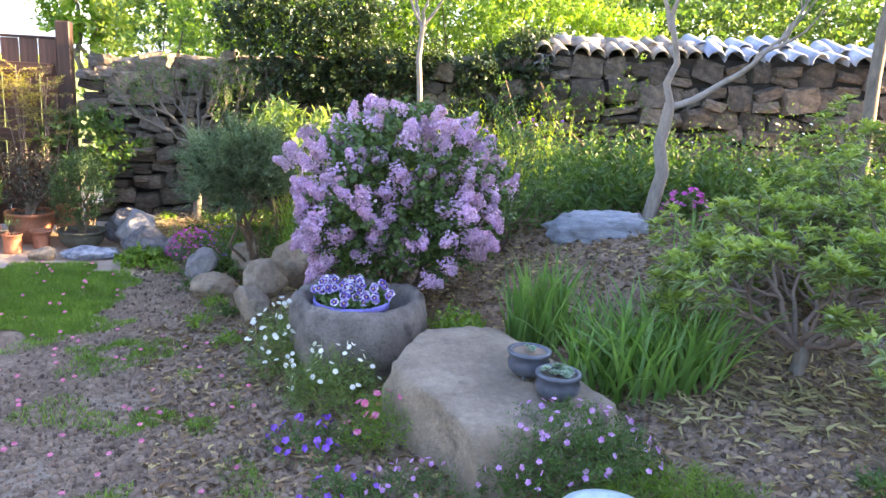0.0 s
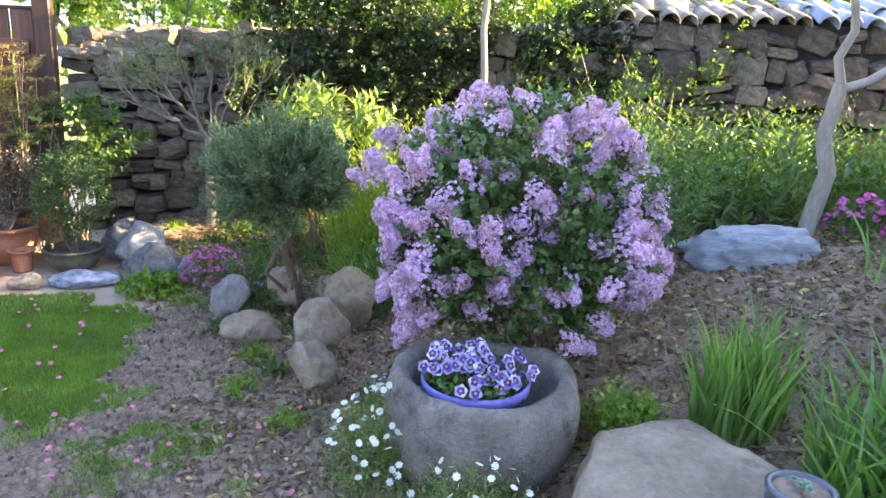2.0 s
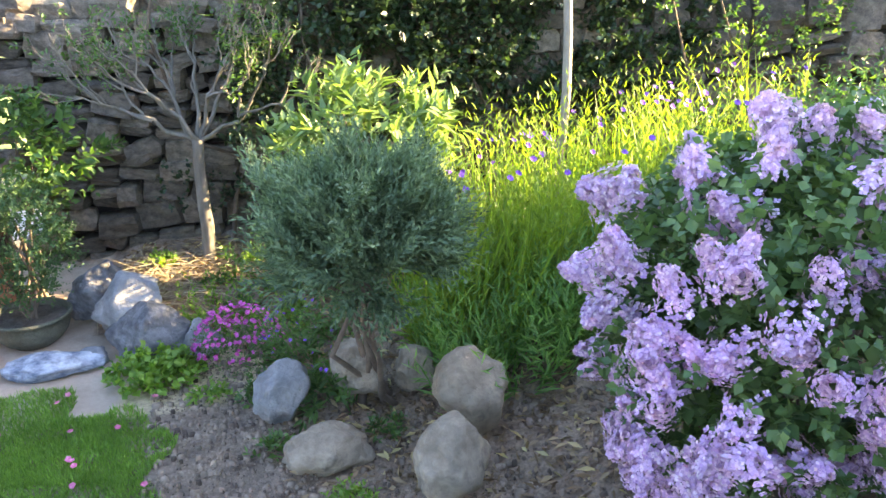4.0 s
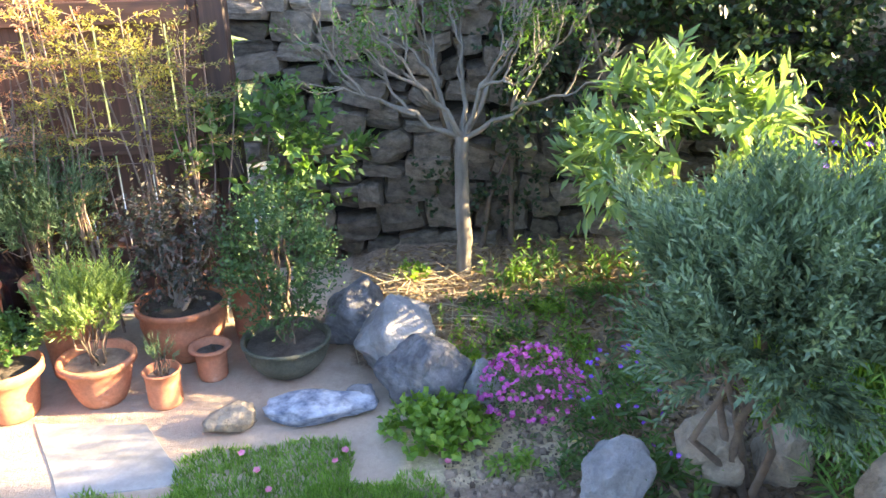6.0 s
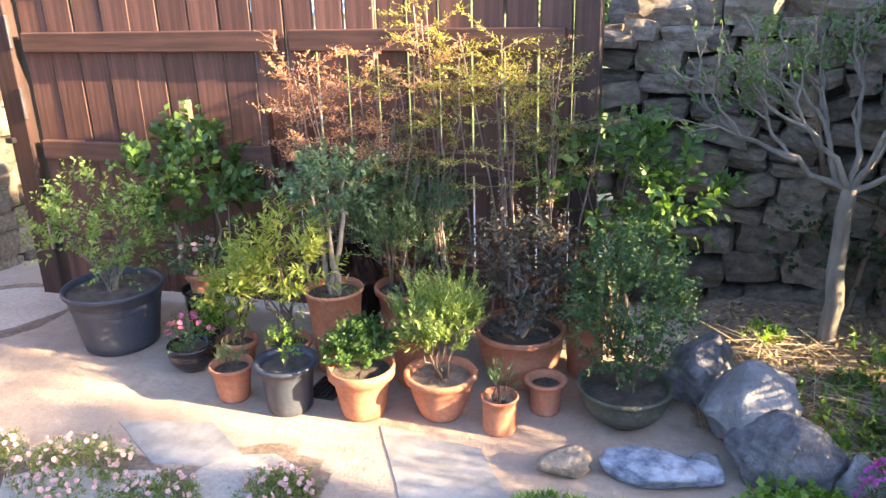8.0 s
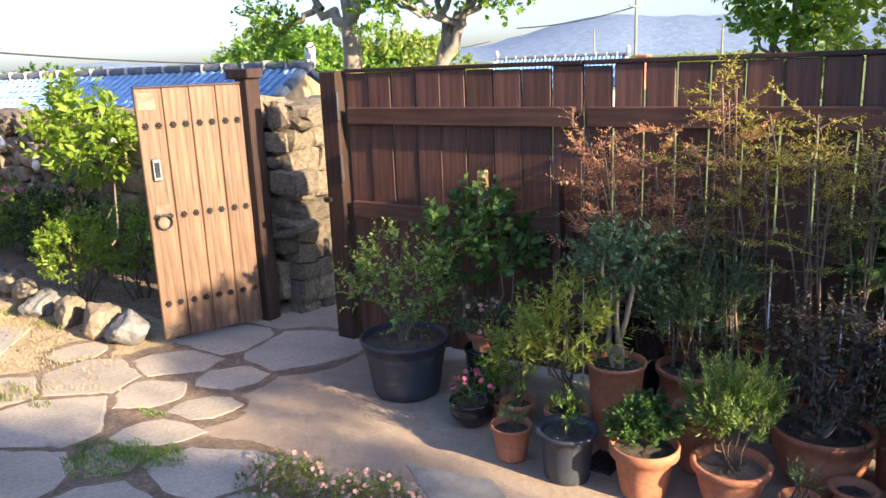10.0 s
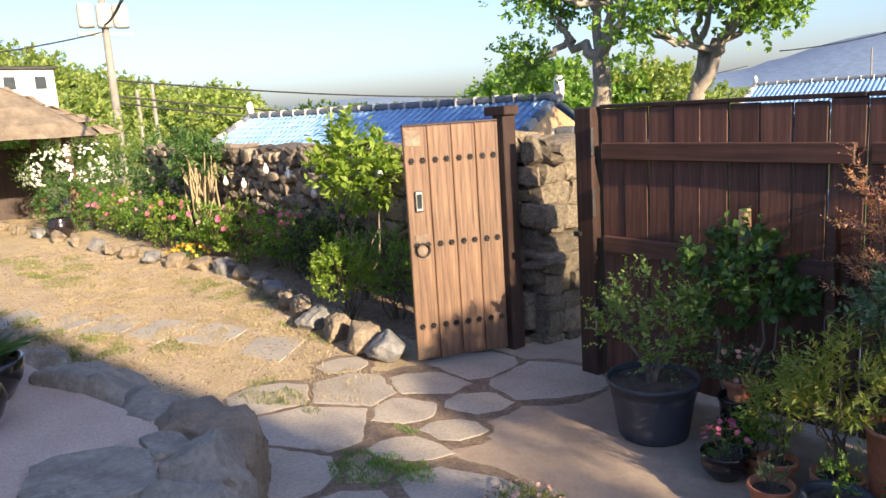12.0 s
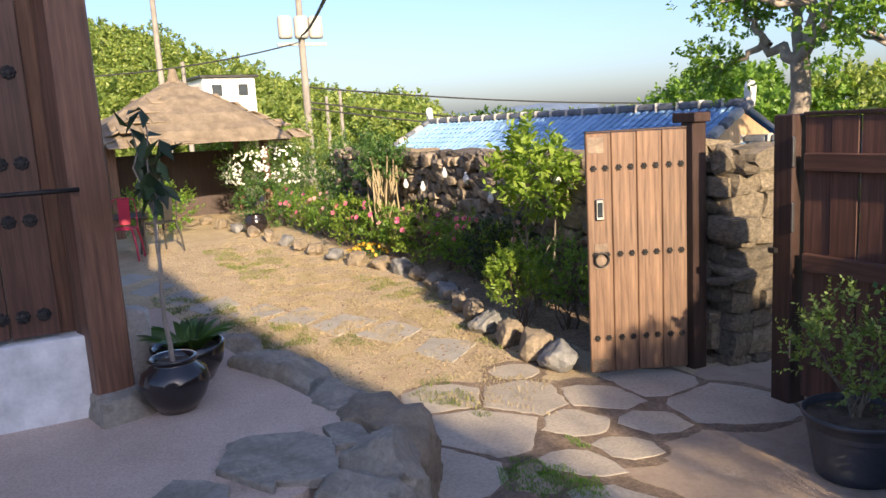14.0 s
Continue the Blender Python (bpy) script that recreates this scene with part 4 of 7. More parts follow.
# the open gate door, hinged at the jamb
_dx, _dy = -0.83 + 0.59, 2.9 - 3.47
_drz = math.degrees(math.atan2(_dy, _dx))
DW = math.hypot(_dx, _dy)
gate_door = studded_door("gate_door", "open brown plank door with iron studs and ring", (-0.59, 3.47, 0.05), _drz, DW, 1.49, 4, M["gate"], ())
for z in (1.28, 0.75, 0.22):
    for i in range(4):
        for k in (0.25, 0.72):
            bm = bmesh.new()
            bmesh.ops.create_uvsphere(bm, u_segments=8, v_segments=5, radius=0.011)
            for a in range(6):
                rr = bmesh.ops.create_uvsphere(bm, u_segments=6, v_segments=4, radius=0.008)["verts"]
                bmesh.ops.translate(bm, vec=(0.014 * math.cos(a * 1.047), 0, 0.014 * math.sin(a * 1.047)), verts=rr)
            for v in bm.verts:
                v.co.y *= 0.6
            part("stud", bm, M["iron"], gate_door, "black flower-shaped iron stud", True, m=pose((i + k) * DW / 4, 0.023, z))
part("ring_plate", box(0.085, 0.004, 0.16, (0, 0, 0), 0.0015), M["plate"], gate_door, "brown metal ring plate", m=pose(DW - 0.08, 0.023, 0.74))
part("ring_handle", ring_mesh(0.042, 0.007), M["iron"], gate_door, "black iron ring", True, m=pose(DW - 0.08, 0.036, 0.72))
lock = part("door_lock", box(0.052, 0.02, 0.13, (0, 0, 0), 0.006), M["steel"], gate_door, "silver door lock", m=pose(DW - 0.075, 0.03, 1.03))
part("keypad", box(0.03, 0.006, 0.09, (0, 0.012, 0), 0.003), M["glass"], lock, "black lock window")
part("corner_plate", box(0.1, 0.004, 0.1, (0, 0, 0), 0.0015), M["plate"], gate_door, "rusty corner plate", m=pose(DW - 0.06, 0.022, 1.42))
part("corner_plate", box(0.1, 0.004, 0.07, (0, 0, 0), 0.0015), M["plate"], gate_door, "worn foot plate", m=pose(DW - 0.06, 0.022, 0.05))

# ---- the house and its terrace ----
TZ = 0.37


def build_terrace():
    bm = bmesh.new()
    ring = [(-3.2, 0.6), (-2.4, 0.7), (-1.87, 0.8), (-0.9, 0.94), (-0.3, 1.08), (0.15, 1.02), (0.4, 0.72), (0.6, 0.0), (0.7, -2.6), (-3.2, -2.6)]
    top = [bm.verts.new((x, y, TZ)) for x, y in ring]
    bot = [bm.verts.new((x, y, -0.1)) for x, y in ring]
    bm.faces.new(top)
    for i in range(len(ring)):
        j = (i + 1) % len(ring)
        bm.faces.new((top[j], top[i], bot[i], bot[j]))
    bmesh.ops.triangulate(bm, faces=[f for f in bm.faces if len(f.verts) > 4])
    bmesh.ops.recalc_face_normals(bm, faces=bm.faces)
    tagged(part("terrace", bm, M["earth"]), "raised packed-earth terrace beside the house", "terrace", kind="structure")


build_terrace()
_edge = [(-2.5, 0.76, 0.3, 0.16, 12), (-1.9, 0.86, 0.34, 0.17, 12), (-1.15, 1.0, 0.4, 0.2, 14), (-0.5, 1.1, 0.3, 0.19, 20), (-0.1, 1.26, 0.25, 0.21, -8), (0.26, 1.08, 0.2, 0.18, -35),
         (0.47, 0.88, 0.17, 0.22, -15), (0.62, 0.5, 0.18, 0.24, 4), (0.7, 0.05, 0.2, 0.26, 4), (0.75, -0.42, 0.2, 0.26, 2)]
for i, (x, y, a, b, rz) in enumerate(_edge):
    rock("terrace_stone", "rough grey-brown stone edging the terrace", (x, y, 0.19 + 0.015 * (i % 3)), (a * 1.22, b * 1.22, 0.3), 200 + i, M["edge_rock"] if i % 4 else M["tan_rock"], rz=rz, flat=0.68, cuts=11, rough=0.16, group="terrace edging", sub=5)
for x, y, a, b, s in ((0.1, 0.7, 0.3, 0.2, 61), (0.02, 1.02, 0.14, 0.08, 62), (0.32, 0.35, 0.2, 0.16, 63)):
    ob = place("terrace_flagstone", slab_mesh(a, b, 0.04, s, 11, 0.16), M["edge_rock"])
    ob.matrix_basis = pose(x, y, TZ - 0.012, 0, 0, 15)
    tagged(ob, "dark grey flat stone sunk in the terrace", "paving stone", "terrace flagstones")


def build_house():
    h = thing("house", "timber house corner with plank door and white plaster", "house", (0, 0, 0))
    X0 = -0.95
    part("plaster_wall", box(0.2, 2.6, 0.42, (X0 - 0.06, -1.2, TZ + 0.19), 0.006), M["plaster"], h, "white plastered plinth")
    part("wall_back", box(5.0, 0.15, 2.3, (X0 - 2.6, 0.0, TZ + 1.2), 0.006), M["column"], h)
    part("wall_side", box(0.15, 3.0, 2.3, (X0 - 5.0, -1.4, TZ + 1.2), 0.006), M["house"], h)
    part("wall_upper", box(0.12, 2.5, 0.5, (X0 - 0.15, -1.3, TZ + 2.2), 0.006), M["house"], h)
    bm = box(0.18, 0.18, 2.9, (0, 0, 1.45), 0.012)
    part("column", bm, M["column"], h, "reddish brown square timber column", m=pose(-0.955, 0.145, TZ + 0.1, 0.0, 0, 20))
    part("column_stone", rock_mesh((0.27, 0.2, 0.12), 71, 4, 0.08, 0.62, 4, [((0, -1, 0.1), 0.62), ((0, 1, 0.1), 0.62), ((1, 0.1, 0.1), 0.66), ((-1, 0.1, 0.1), 0.66)]), M["edge_rock"], h, "grey stone column base", m=pose(-0.92, 0.17, TZ + 0.045, 0, 0, 15))
    bw = 0.21
    for i in range(6):
        part("door_board", plank(bw - 0.005, 1.75, 0.05), M["house_door"], h, m=pose(X0 - 0.03, -0.13 - i * bw, TZ + 0.42, 0, 0, 90))
    for z in (0.52, 0.96, 1.22, 1.62):
        for i in range(8):
            bm = bmesh.new()
            bmesh.ops.create_uvsphere(bm, u_segments=10, v_segments=6, radius=0.02)
            for a in range(8):
                rr = bmesh.ops.create_uvsphere(bm, u_segments=6, v_segments=4, radius=0.011)["verts"]
                bmesh.ops.translate(bm, vec=(0, 0.022 * math.cos(a * 0.785), 0.022 * math.sin(a * 0.785)), verts=rr)
            for v in bm.verts:
                v.co.x *= 0.5
            part("stud", bm, M["iron"], h, "black flower-shaped iron stud", True, m=pose(X0 - 0.0, -0.09 - i * 0.085, TZ + z))
    bm = bmesh.new()
    bmesh.ops.create_cone(bm, segments=12, radius1=0.011, radius2=0.011, depth=0.5, cap_ends=True)
    part("bolt", bm, M["iron"], h, "black iron sliding bolt", True, m=pose(X0 + 0.14, -0.12, TZ + 1.09, 90, 0, 0))
    part("ring", ring_mesh(0.028, 0.005), M["iron"], h, "small iron ring", True, m=pose(X0 + 0.02, -0.2, TZ + 1.35, 0, 0, 90))
    # a solid near-black disc paints the dark inside of the vent hole
    bm = bmesh.new()
    bmesh.ops.create_cone(bm, segments=16, radius1=0.022, radius2=0.022, depth=0.02, cap_ends=True)
    part("vent_hole", bm, M["stone_joint"], h, "round vent hole, its shade painted as a dark disc", m=pose(X0 - 0.018, -0.21, TZ + 0.28, 0, 90, 0))
    bm = box(6.5, 3.8, 0.14, (-4.1, -1.6, 3.32), 0.02)
    part("eaves", bm, M["tile_ridge"], h, "dark roof eaves")
    rf = bmesh.new()
    a = [rf.verts.new(v) for v in ((-7.3, 0.35, 3.4), (-0.8, 0.35, 3.4), (-0.8, -3.5, 3.4), (-7.3, -3.5, 3.4), (-6, -1.5, 4.7), (-1.8, -1.5, 4.7))]
    for f in ((0, 1, 5, 4), (1, 2, 5), (2, 3, 4, 5), (3, 0, 4), (3, 2, 1, 0)):
        rf.faces.new([a[i] for i in f])
    part("roof", rf, M["tile_ridge"], h)


build_house()

# an unseen gable wall added east to shade the yard, and a plain closing wall south
def east_shade_wall():
    """An added, unseen gable wall, its verge shaped to throw the yard's slanting shade."""
    w = thing("shade_wall_east", "plain plastered gable wall, unseen, added to shade the yard", "wall", (12.2, 0, 0), kind="structure")
    bm = bmesh.new()
    prof = [(-10.6, -0.6), (1.75, -0.6), (1.66, 3.1), (1.0, 4.1), (0.6, 4.62), (0.13, 5.25), (-0.27, 5.83), (-0.66, 6.68), (-1.2, 7.1), (-5.0, 7.1), (-10.6, 3.3)]
    a = [bm.verts.new((0, y, z)) for y, z in prof]
    b = [bm.verts.new((0.3, y, z)) for y, z in prof]
    bm.faces.new(a)
    bm.faces.new(b[::-1])
    for i in range(len(prof)):
        j = (i + 1) % len(prof)
        bm.faces.new((a[j], a[i], b[i], b[j]))
    bmesh.ops.recalc_face_normals(bm, faces=bm.faces)
    part("shade_gable", bm, M["house"], w)


east_shade_wall()
tagged(part("wall_south", box(14.0, 0.3, 2.6, (5.0, -12.2, 1.2), 0.02), M["house"]), "plain plastered house wall closing the yard", "wall", kind="structure")

# ---- rocks of the beds ----
def block_boulder(outline, tops, base, seed):
    """A squared boulder: a few corners in plan, a tilted top, broken faces and worn edges."""
    g = np.random.default_rng(seed)
    bm = bmesh.new()
    k = len(outline)
    steps = 14
    cx, cy = sum(p[0] for p in outline) / k, sum(p[1] for p in outline) / k
    rim = []
    for i in range(k):
        (x0, y0), (x1, y1) = outline[i], outline[(i + 1) % k]
        for j in range(steps):
            f = j / steps
            rim.append((x0 + (x1 - x0) * f - cx, y0 + (y1 - y0) * f - cy, tops[i] + (tops[(i + 1) % k] - tops[i]) * f))
    n = len(rim)
    mid = sum(tops) / k + 0.015
    off = Vector(g.uniform(0, 40, 3))
    rows = []
    for sc, hz in ((1.02, 0.0), (1.05, 0.25), (1.045, 0.5), (1.03, 0.72), (1.012, 0.9), (0.995, 0.975), (0.96, 1.0), (0.86, 1.0), (0.72, 1.0), (0.55, 1.0), (0.36, 1.0), (0.18, 1.0)):
        row = []
        for x, y, z in rim:
            top = mid + (z - mid) * min(sc, 1)
            p = Vector((x * sc, y * sc, base + (top - base) * hz))
            d = Vector((x, y, 0)).normalized()
            amp = 0.05 if hz < 0.95 else 0.016
            chip = noise.fractal(p * 3.2 + off, 0.8, 2.1, 4)
            crack = noise.noise(p * 7 + off)
            p += d * (amp * chip + 0.012 * crack * (hz < 0.97)) + Vector((0, 0, 0.022 * noise.fractal(p * 4.5 - off, 0.8, 2, 4) * (hz > 0.8)))
            row.append(bm.verts.new(p))
        rows.append(row)
    for a, b in zip(rows, rows[1:]):
        for j in range(n):
            bm.faces.new((a[j], a[(j + 1) % n], b[(j + 1) % n], b[j]))
    bm.faces.new(rows[-1])
    bmesh.ops.recalc_face_normals(bm, faces=bm.faces)
    ob = part("boulder", bm, M["tan_rock"], smooth=True)
    ob.matrix_basis = pose(cx, cy, 0)
    return tagged(ob, "large flat-topped tan boulder in the flower bed", "boulder")


block_boulder([(5.23, -0.42), (5.44, -1.04), (5.78, -1.02), (6.06, -0.74), (5.76, -0.02), (5.42, -0.1)], [0.35, 0.33, 0.3, 0.3, 0.36, 0.39], -0.08, 305)
rock("slate_block", "layered blue-grey slate block on bare soil", (6.62, 1.1, 0.56), (0.34, 0.22, 0.22), 302, M["slate"], rz=-8, rx=-8, flat=0.62, cuts=22, rough=0.2, cat="boulder", sub=5)
for nm, lb, loc, sz, sd, mt, rz, ry in (
        ("standing_stone", "upright grey egg-shaped stone in gravel", (4.2, 1.97, 0.12), (0.105, 0.09, 0.14), 311, "grey_rock", 0, 8),
        ("round_rock", "rounded tan rock at the bed edge", (4.83, 1.6, 0.23), (0.17, 0.13, 0.15), 312, "tan_rock", 20, -10),
        ("round_rock", "rounded tan rock at the bed edge", (4.66, 1.28, 0.2), (0.14, 0.12, 0.14), 313, "tan_rock", 40, 14),
        ("round_rock", "rounded tan rock at the bed edge", (4.6, 0.93, 0.16), (0.105, 0.1, 0.115), 314, "tan_rock", 10, 0),
        ("flat_rock", "low flat tan rock sunk in gravel", (4.32, 1.62, 0.06), (0.16, 0.11, 0.1), 315, "tan_rock", -20, 0),
        ("jagged_rock", "jagged brown rock under the rosemary", (4.5, 2.0, 0.17), (0.12, 0.08, 0.13), 316, "tan_rock", -25, 20),
        ("edge_boulder", "dark grey edging boulder with pale top", (3.7, 2.66, 0.1), (0.2, 0.14, 0.14), 337, "dark_rock", -30, 8),
        ("edge_boulder", "blue-grey rounded edging boulder", (3.6, 2.88, 0.14), (0.19, 0.15, 0.19), 338, "grey_rock", -10, -14),
        ("edge_boulder", "dark craggy edging boulder", (3.46, 3.1, 0.15), (0.18, 0.13, 0.17), 339, "dark_rock", 30, 10),
        ("edge_boulder", "small pale edging stone", (3.92, 2.6, 0.06), (0.09, 0.07, 0.11), 320, "grey_rock", 0, 0),
        ("blue_stone", "blue-white marbled flat stone", (3.3, 2.6, 0.04), (0.22, 0.09, 0.06), 321, "blue_marble", -5, 0),
        ("pale_stone", "small pale broken stone beside the slab", (3.0, 2.57, 0.04), (0.1, 0.07, 0.06), 322, "tan_rock", 20, 0),
        ("pale_stone", "small pale broken stone beside the moss", (3.47, 2.66, 0.03), (0.07, 0.05, 0.05), 323, "grey_rock", 20, 0),
        ("jagged_rock", "brown stump-like rock under the rosemary", (4.72, 2.0, 0.12), (0.11, 0.09, 0.1), 324, "tan_rock", 60, 10),
        ("pebble_stone", "dark wet-looking stone beside the trough", (5.42, -0.02, 0.08), (0.07, 0.06, 0.05), 325, "dark_rock", 0, 0)):
    rock(nm, lb, loc, sz, sd, M[mt], rz=rz, ry=ry, group="bed stones", rough=0.17, cuts=13)
_bx = [(-1.12, 2.85), (-1.42, 2.88), (-1.8, 2.88), (-2.2, 2.9), (-2.6, 3.0), (-3.0, 3.1), (-3.45, 3.18), (-3.9, 3.25), (-4.4, 3.27), (-4.85, 3.28), (-5.3, 3.2), (-5.8, 3.1),
       (-6.35, 2.98), (-6.9, 2.9), (-7.5, 2.84), (-8.1, 2.8), (-8.8, 2.72), (-9.5, 2.62), (-10.3, 2.5), (-11.1, 2.38), (-12, 2.25)]
for i, (x, y) in enumerate(_bx):
    s = (0.17, 0.13, 0.13) if i < 4 else (0.2, 0.12, 0.11)
    rock("border_stone", "rounded pale border stone of the flower bed", (x, y, 0.07), tuple(v * rnd.uniform(0.85, 1.15) for v in s), 400 + i, M["tan_rock"] if i % 3 else M["grey_rock"], rz=-15 + rnd.uniform(-20, 20), group="bed border", rough=0.2, cuts=13, sub=4)


# ---- the trough, the pots and what grows in them ----
def trough():
    tr = thing("stone_trough", "round hollowed granite trough in the flower bed", "trough", (5.14, 0.22, gz(5.14, 0.22) - 0.06))
    me = lathe([(0.001, 0.0), (0.2, 0.0), (0.27, 0.06), (0.325, 0.2), (0.33, 0.3), (0.315, 0.385), (0.285, 0.41), (0.255, 0.4), (0.24, 0.36), (0.235, 0.24), (0.001, 0.22)], 64, 0.03)
    for p in me.vertices:
        p.co += p.co.normalized() * (0.02 * noise.fractal(p.co * 5, 0.8, 2, 4) + 0.008 * noise.fractal(p.co * 22, 0.8, 2, 3))
    place("bowl", me, M["granite"], tr)
    return tr


trough()


def violet_pot():
    p = thing("flower_pot", "violet plastic pot of purple and white pansies", "flower pot", (5.11, 0.2, gz(5.14, 0.22) + 0.115))
    place("pot", lathe([(0.001, 0), (0.13, 0), (0.165, 0.18), (0.178, 0.185), (0.18, 0.215), (0.172, 0.22), (0.162, 0.2), (0.15, 0.17)], 36), M["violet"], p)
    place("soil", disc_mesh(0.155, 0.17), M["soil"], p)
    g = np.random.default_rng(5)
    a, r = g.uniform(0, 6.28, 700), 0.17 * g.random(700) ** 0.5
    P = np.stack([r * np.cos(a), r * np.sin(a), 0.17 + 0.07 * g.random(700)], 1)
    place("foliage", leaf_mesh(P, g.normal(0, 0.6, P.shape) + [0, 0, 0.5], 0.032, 0.018, g=g), M["mid"], p)
    n = 58
    a, r = g.uniform(0, 6.28, n), 0.185 * g.random(n) ** 0.6
    P = np.stack([r * np.cos(a), r * np.sin(a), 0.24 + 0.05 * g.random(n)], 1)
    N = np.stack([-0.1 + 0.3 * np.cos(a), -0.75 + 0.2 * np.sin(a), 0.6 + 0 * a], 1)
    place("blossom", bloom_mesh(P, N, 0.046, 5, 0.1, 1.1, g), M["purple"], p)
    N = unit(N)
    place("petal_face", bloom_mesh(P + N * 0.003, N, 0.031, 5, 0.1, 0.9, g), M["pansy_dark"], p)
    place("eye_dot", bloom_mesh(P + N * 0.006, N, 0.009, 4, 0.1, 1.2, g), M["orange"], p)


violet_pot()


def pot_profile(r0, r1, h, rim=0.012, rim_h=0.03, belly=0.0):
    mid = [(r0 + (r1 - rim - r0) * s + belly * math.sin(math.pi * s), h * s) for s in (0.15, 0.4, 0.65)]
    return [(0.001, 0), (r0 * 0.93, 0), (r0, 0.008)] + mid + [(r1 - rim, h - rim_h), (r1 - 0.002, h - rim_h + 0.003), (r1, h - 0.006), (r1 - 0.004, h), (r1 - rim, h - 0.003), (r1 - rim - 0.004, h - 0.03), (r1 - rim - 0.012, h * 0.7)]


def potted(name, label, x, y, z, r0, r1, h, mat, rim=0.012, rim_h=0.03, belly=0.0, soil=None, seed=1):
    p = thing(name, label, "potted plant", (x, y, z))
    place("pot", lathe(pot_profile(r0, r1, h, rim, rim_h, belly), 32), mat, p)
    place("soil", disc_mesh(r1 - rim - 0.006, h - 0.03, 20, 0.006, seed), soil or M["soil"], p)
    return p


def crown(p, c, radii, shoots, length, per, ll, lw, mat, seed, lo=0.3, clump=0.2, up=0.6, open_=0.8, low=-0.75, name="foliage", stems=5, sr=0.006, foot=None, stem_mat=None, tilt=0.7, mid=0.45):
    """Foliage and stems added to a thing, round a middle c in its own space."""
    g = np.random.default_rng(seed)
    pts = in_ball(int(shoots * 1.6), g, lo, clump, seed=seed, low=low)
    C = np.array(c) + pts * radii
    A = unit(pts * 0.8 + g.normal(0, 0.3, pts.shape) + np.array([0, 0, up]))
    place(name, shoot_leaves(C, A, length, per, ll, lw, open_, g, tilt, mid=mid), mat, p)
    lines = []
    f = np.array(foot if foot is not None else (0, 0, max(c[2] - radii[2] - 0.12, 0)))
    for i in range(stems):
        q = np.array(c) + pts[g.integers(len(pts))] * radii * 0.75
        lines.append((bent(f + g.normal(0, 0.012, 3) * [1, 1, 0], q, g, 6, 0.05), sr * g.uniform(0.8, 1.2), sr * 0.3))
    for ln in lines:
        place("stem", tube_mesh([ln]), stem_mat or M["twig"], p)


def needles(p, c, radii, n, mat, seed, ln=0.15, per=24, ll=0.034, lw=0.0068, up=1.3, low=-0.6):
    crown(p, c, radii, n, ln, per, ll, lw, mat, seed, lo=0.1, clump=0.15, up=up, open_=0.5, low=low, stems=9, sr=0.005)


p = potted("tub_plant", "leafy blueberry bush in a dark blue plastic tub", 0.85, 3.1, 0, 0.165, 0.228, 0.3, M["plastic"], 0.014, 0.025)
crown(p, (0, 0, 0.56), (0.27, 0.25, 0.25), 120, 0.1, 8, 0.04, 0.022, M["berry_leaf"], 21, clump=0.25, stems=12, sr=0.006, foot=(0, 0, 0.27), stem_mat=M["bark"])
p = potted("bonsai_pot", "black glazed bowl with small pink daisies", 1.33, 2.95, 0, 0.06, 0.105, 0.12, M["glaze"], 0.02, 0.02, 0.03)
crown(p, (0, 0, 0.17), (0.1, 0.1, 0.06), 60, 0.05, 8, 0.02, 0.008, M["mid"], 22, stems=0)
g0 = np.random.default_rng(8)
q = in_ball(30, g0, 0.7, low=0.0) * [0.11, 0.11, 0.08] + [0, 0, 0.18]
place("blossom", bloom_mesh(q, q - [0, 0, 0.1], 0.028, 7, 0.15, 0.6, g0), M["pink"], p)
p = potted("flower_pot", "small terracotta pot of pale daisies in a dark pot", 1.2, 3.28, 0, 0.08, 0.1, 0.24, M["glaze"], 0.01, 0.02)
place("inner_pot", lathe(pot_profile(0.05, 0.075, 0.1), 24), M["terracotta"], p, "small terracotta pot", m=pose(0.0, 0, 0.22))
crown(p, (0, 0, 0.38), (0.13, 0.12, 0.09), 80, 0.06, 9, 0.022, 0.009, M["rosemary"], 23, stems=5)
q = in_ball(14, g0, 0.8, low=-0.3) * [0.14, 0.13, 0.11] + [0, 0, 0.38]
place("blossom", bloom_mesh(q, q - [0, 0.1, 0.3], 0.03, 7, 0.15, 0.6, g0), M["palepink"], p)
p = potted("potted_plant", "small green plant in a tiny terracotta pot", 1.42, 3.06, 0, 0.04, 0.058, 0.09, M["terracotta"])
crown(p, (0, 0, 0.2), (0.09, 0.09, 0.09), 50, 0.06, 8, 0.03, 0.014, M["bright"], 24, stems=4)
p = potted("potted_shrub", "yellow-leaved shrub in a small terracotta pot", 1.53, 3.02, 0, 0.05, 0.082, 0.13, M["orange_pot"], 0.012, 0.035)
crown(p, (0.02, 0, 0.36), (0.15, 0.13, 0.15), 60, 0.09, 9, 0.05, 0.014, M["golden"], 25, stems=6, foot=(0, 0, 0.1))
p = potted("potted_plant", "low grassy plant in a terracotta pot", 1.64, 2.76, 0, 0.062, 0.09, 0.155, M["terracotta"], 0.01, 0.02)
needles(p, (0, 0, 0.17), (0.05, 0.05, 0.035), 26, M["rosemary"], 26, 0.05, 14, 0.02, 0.004)
p = potted("potted_shrub", "yellow-green shrub in a dark plastic pot", 1.9, 2.74, 0, 0.088, 0.128, 0.21, M["plastic"], 0.022, 0.016, seed=2)
crown(p, (0.0, 0, 0.28), (0.045, 0.045, 0.07), 16, 0.05, 9, 0.03, 0.01, M["bright"], 27, stems=3, foot=(0, 0, 0.18))
p = potted("potted_shrub", "golden-leaved tall shrub in a terracotta pot", 1.78, 3.0, 0, 0.07, 0.1, 0.16, M["terracotta"])
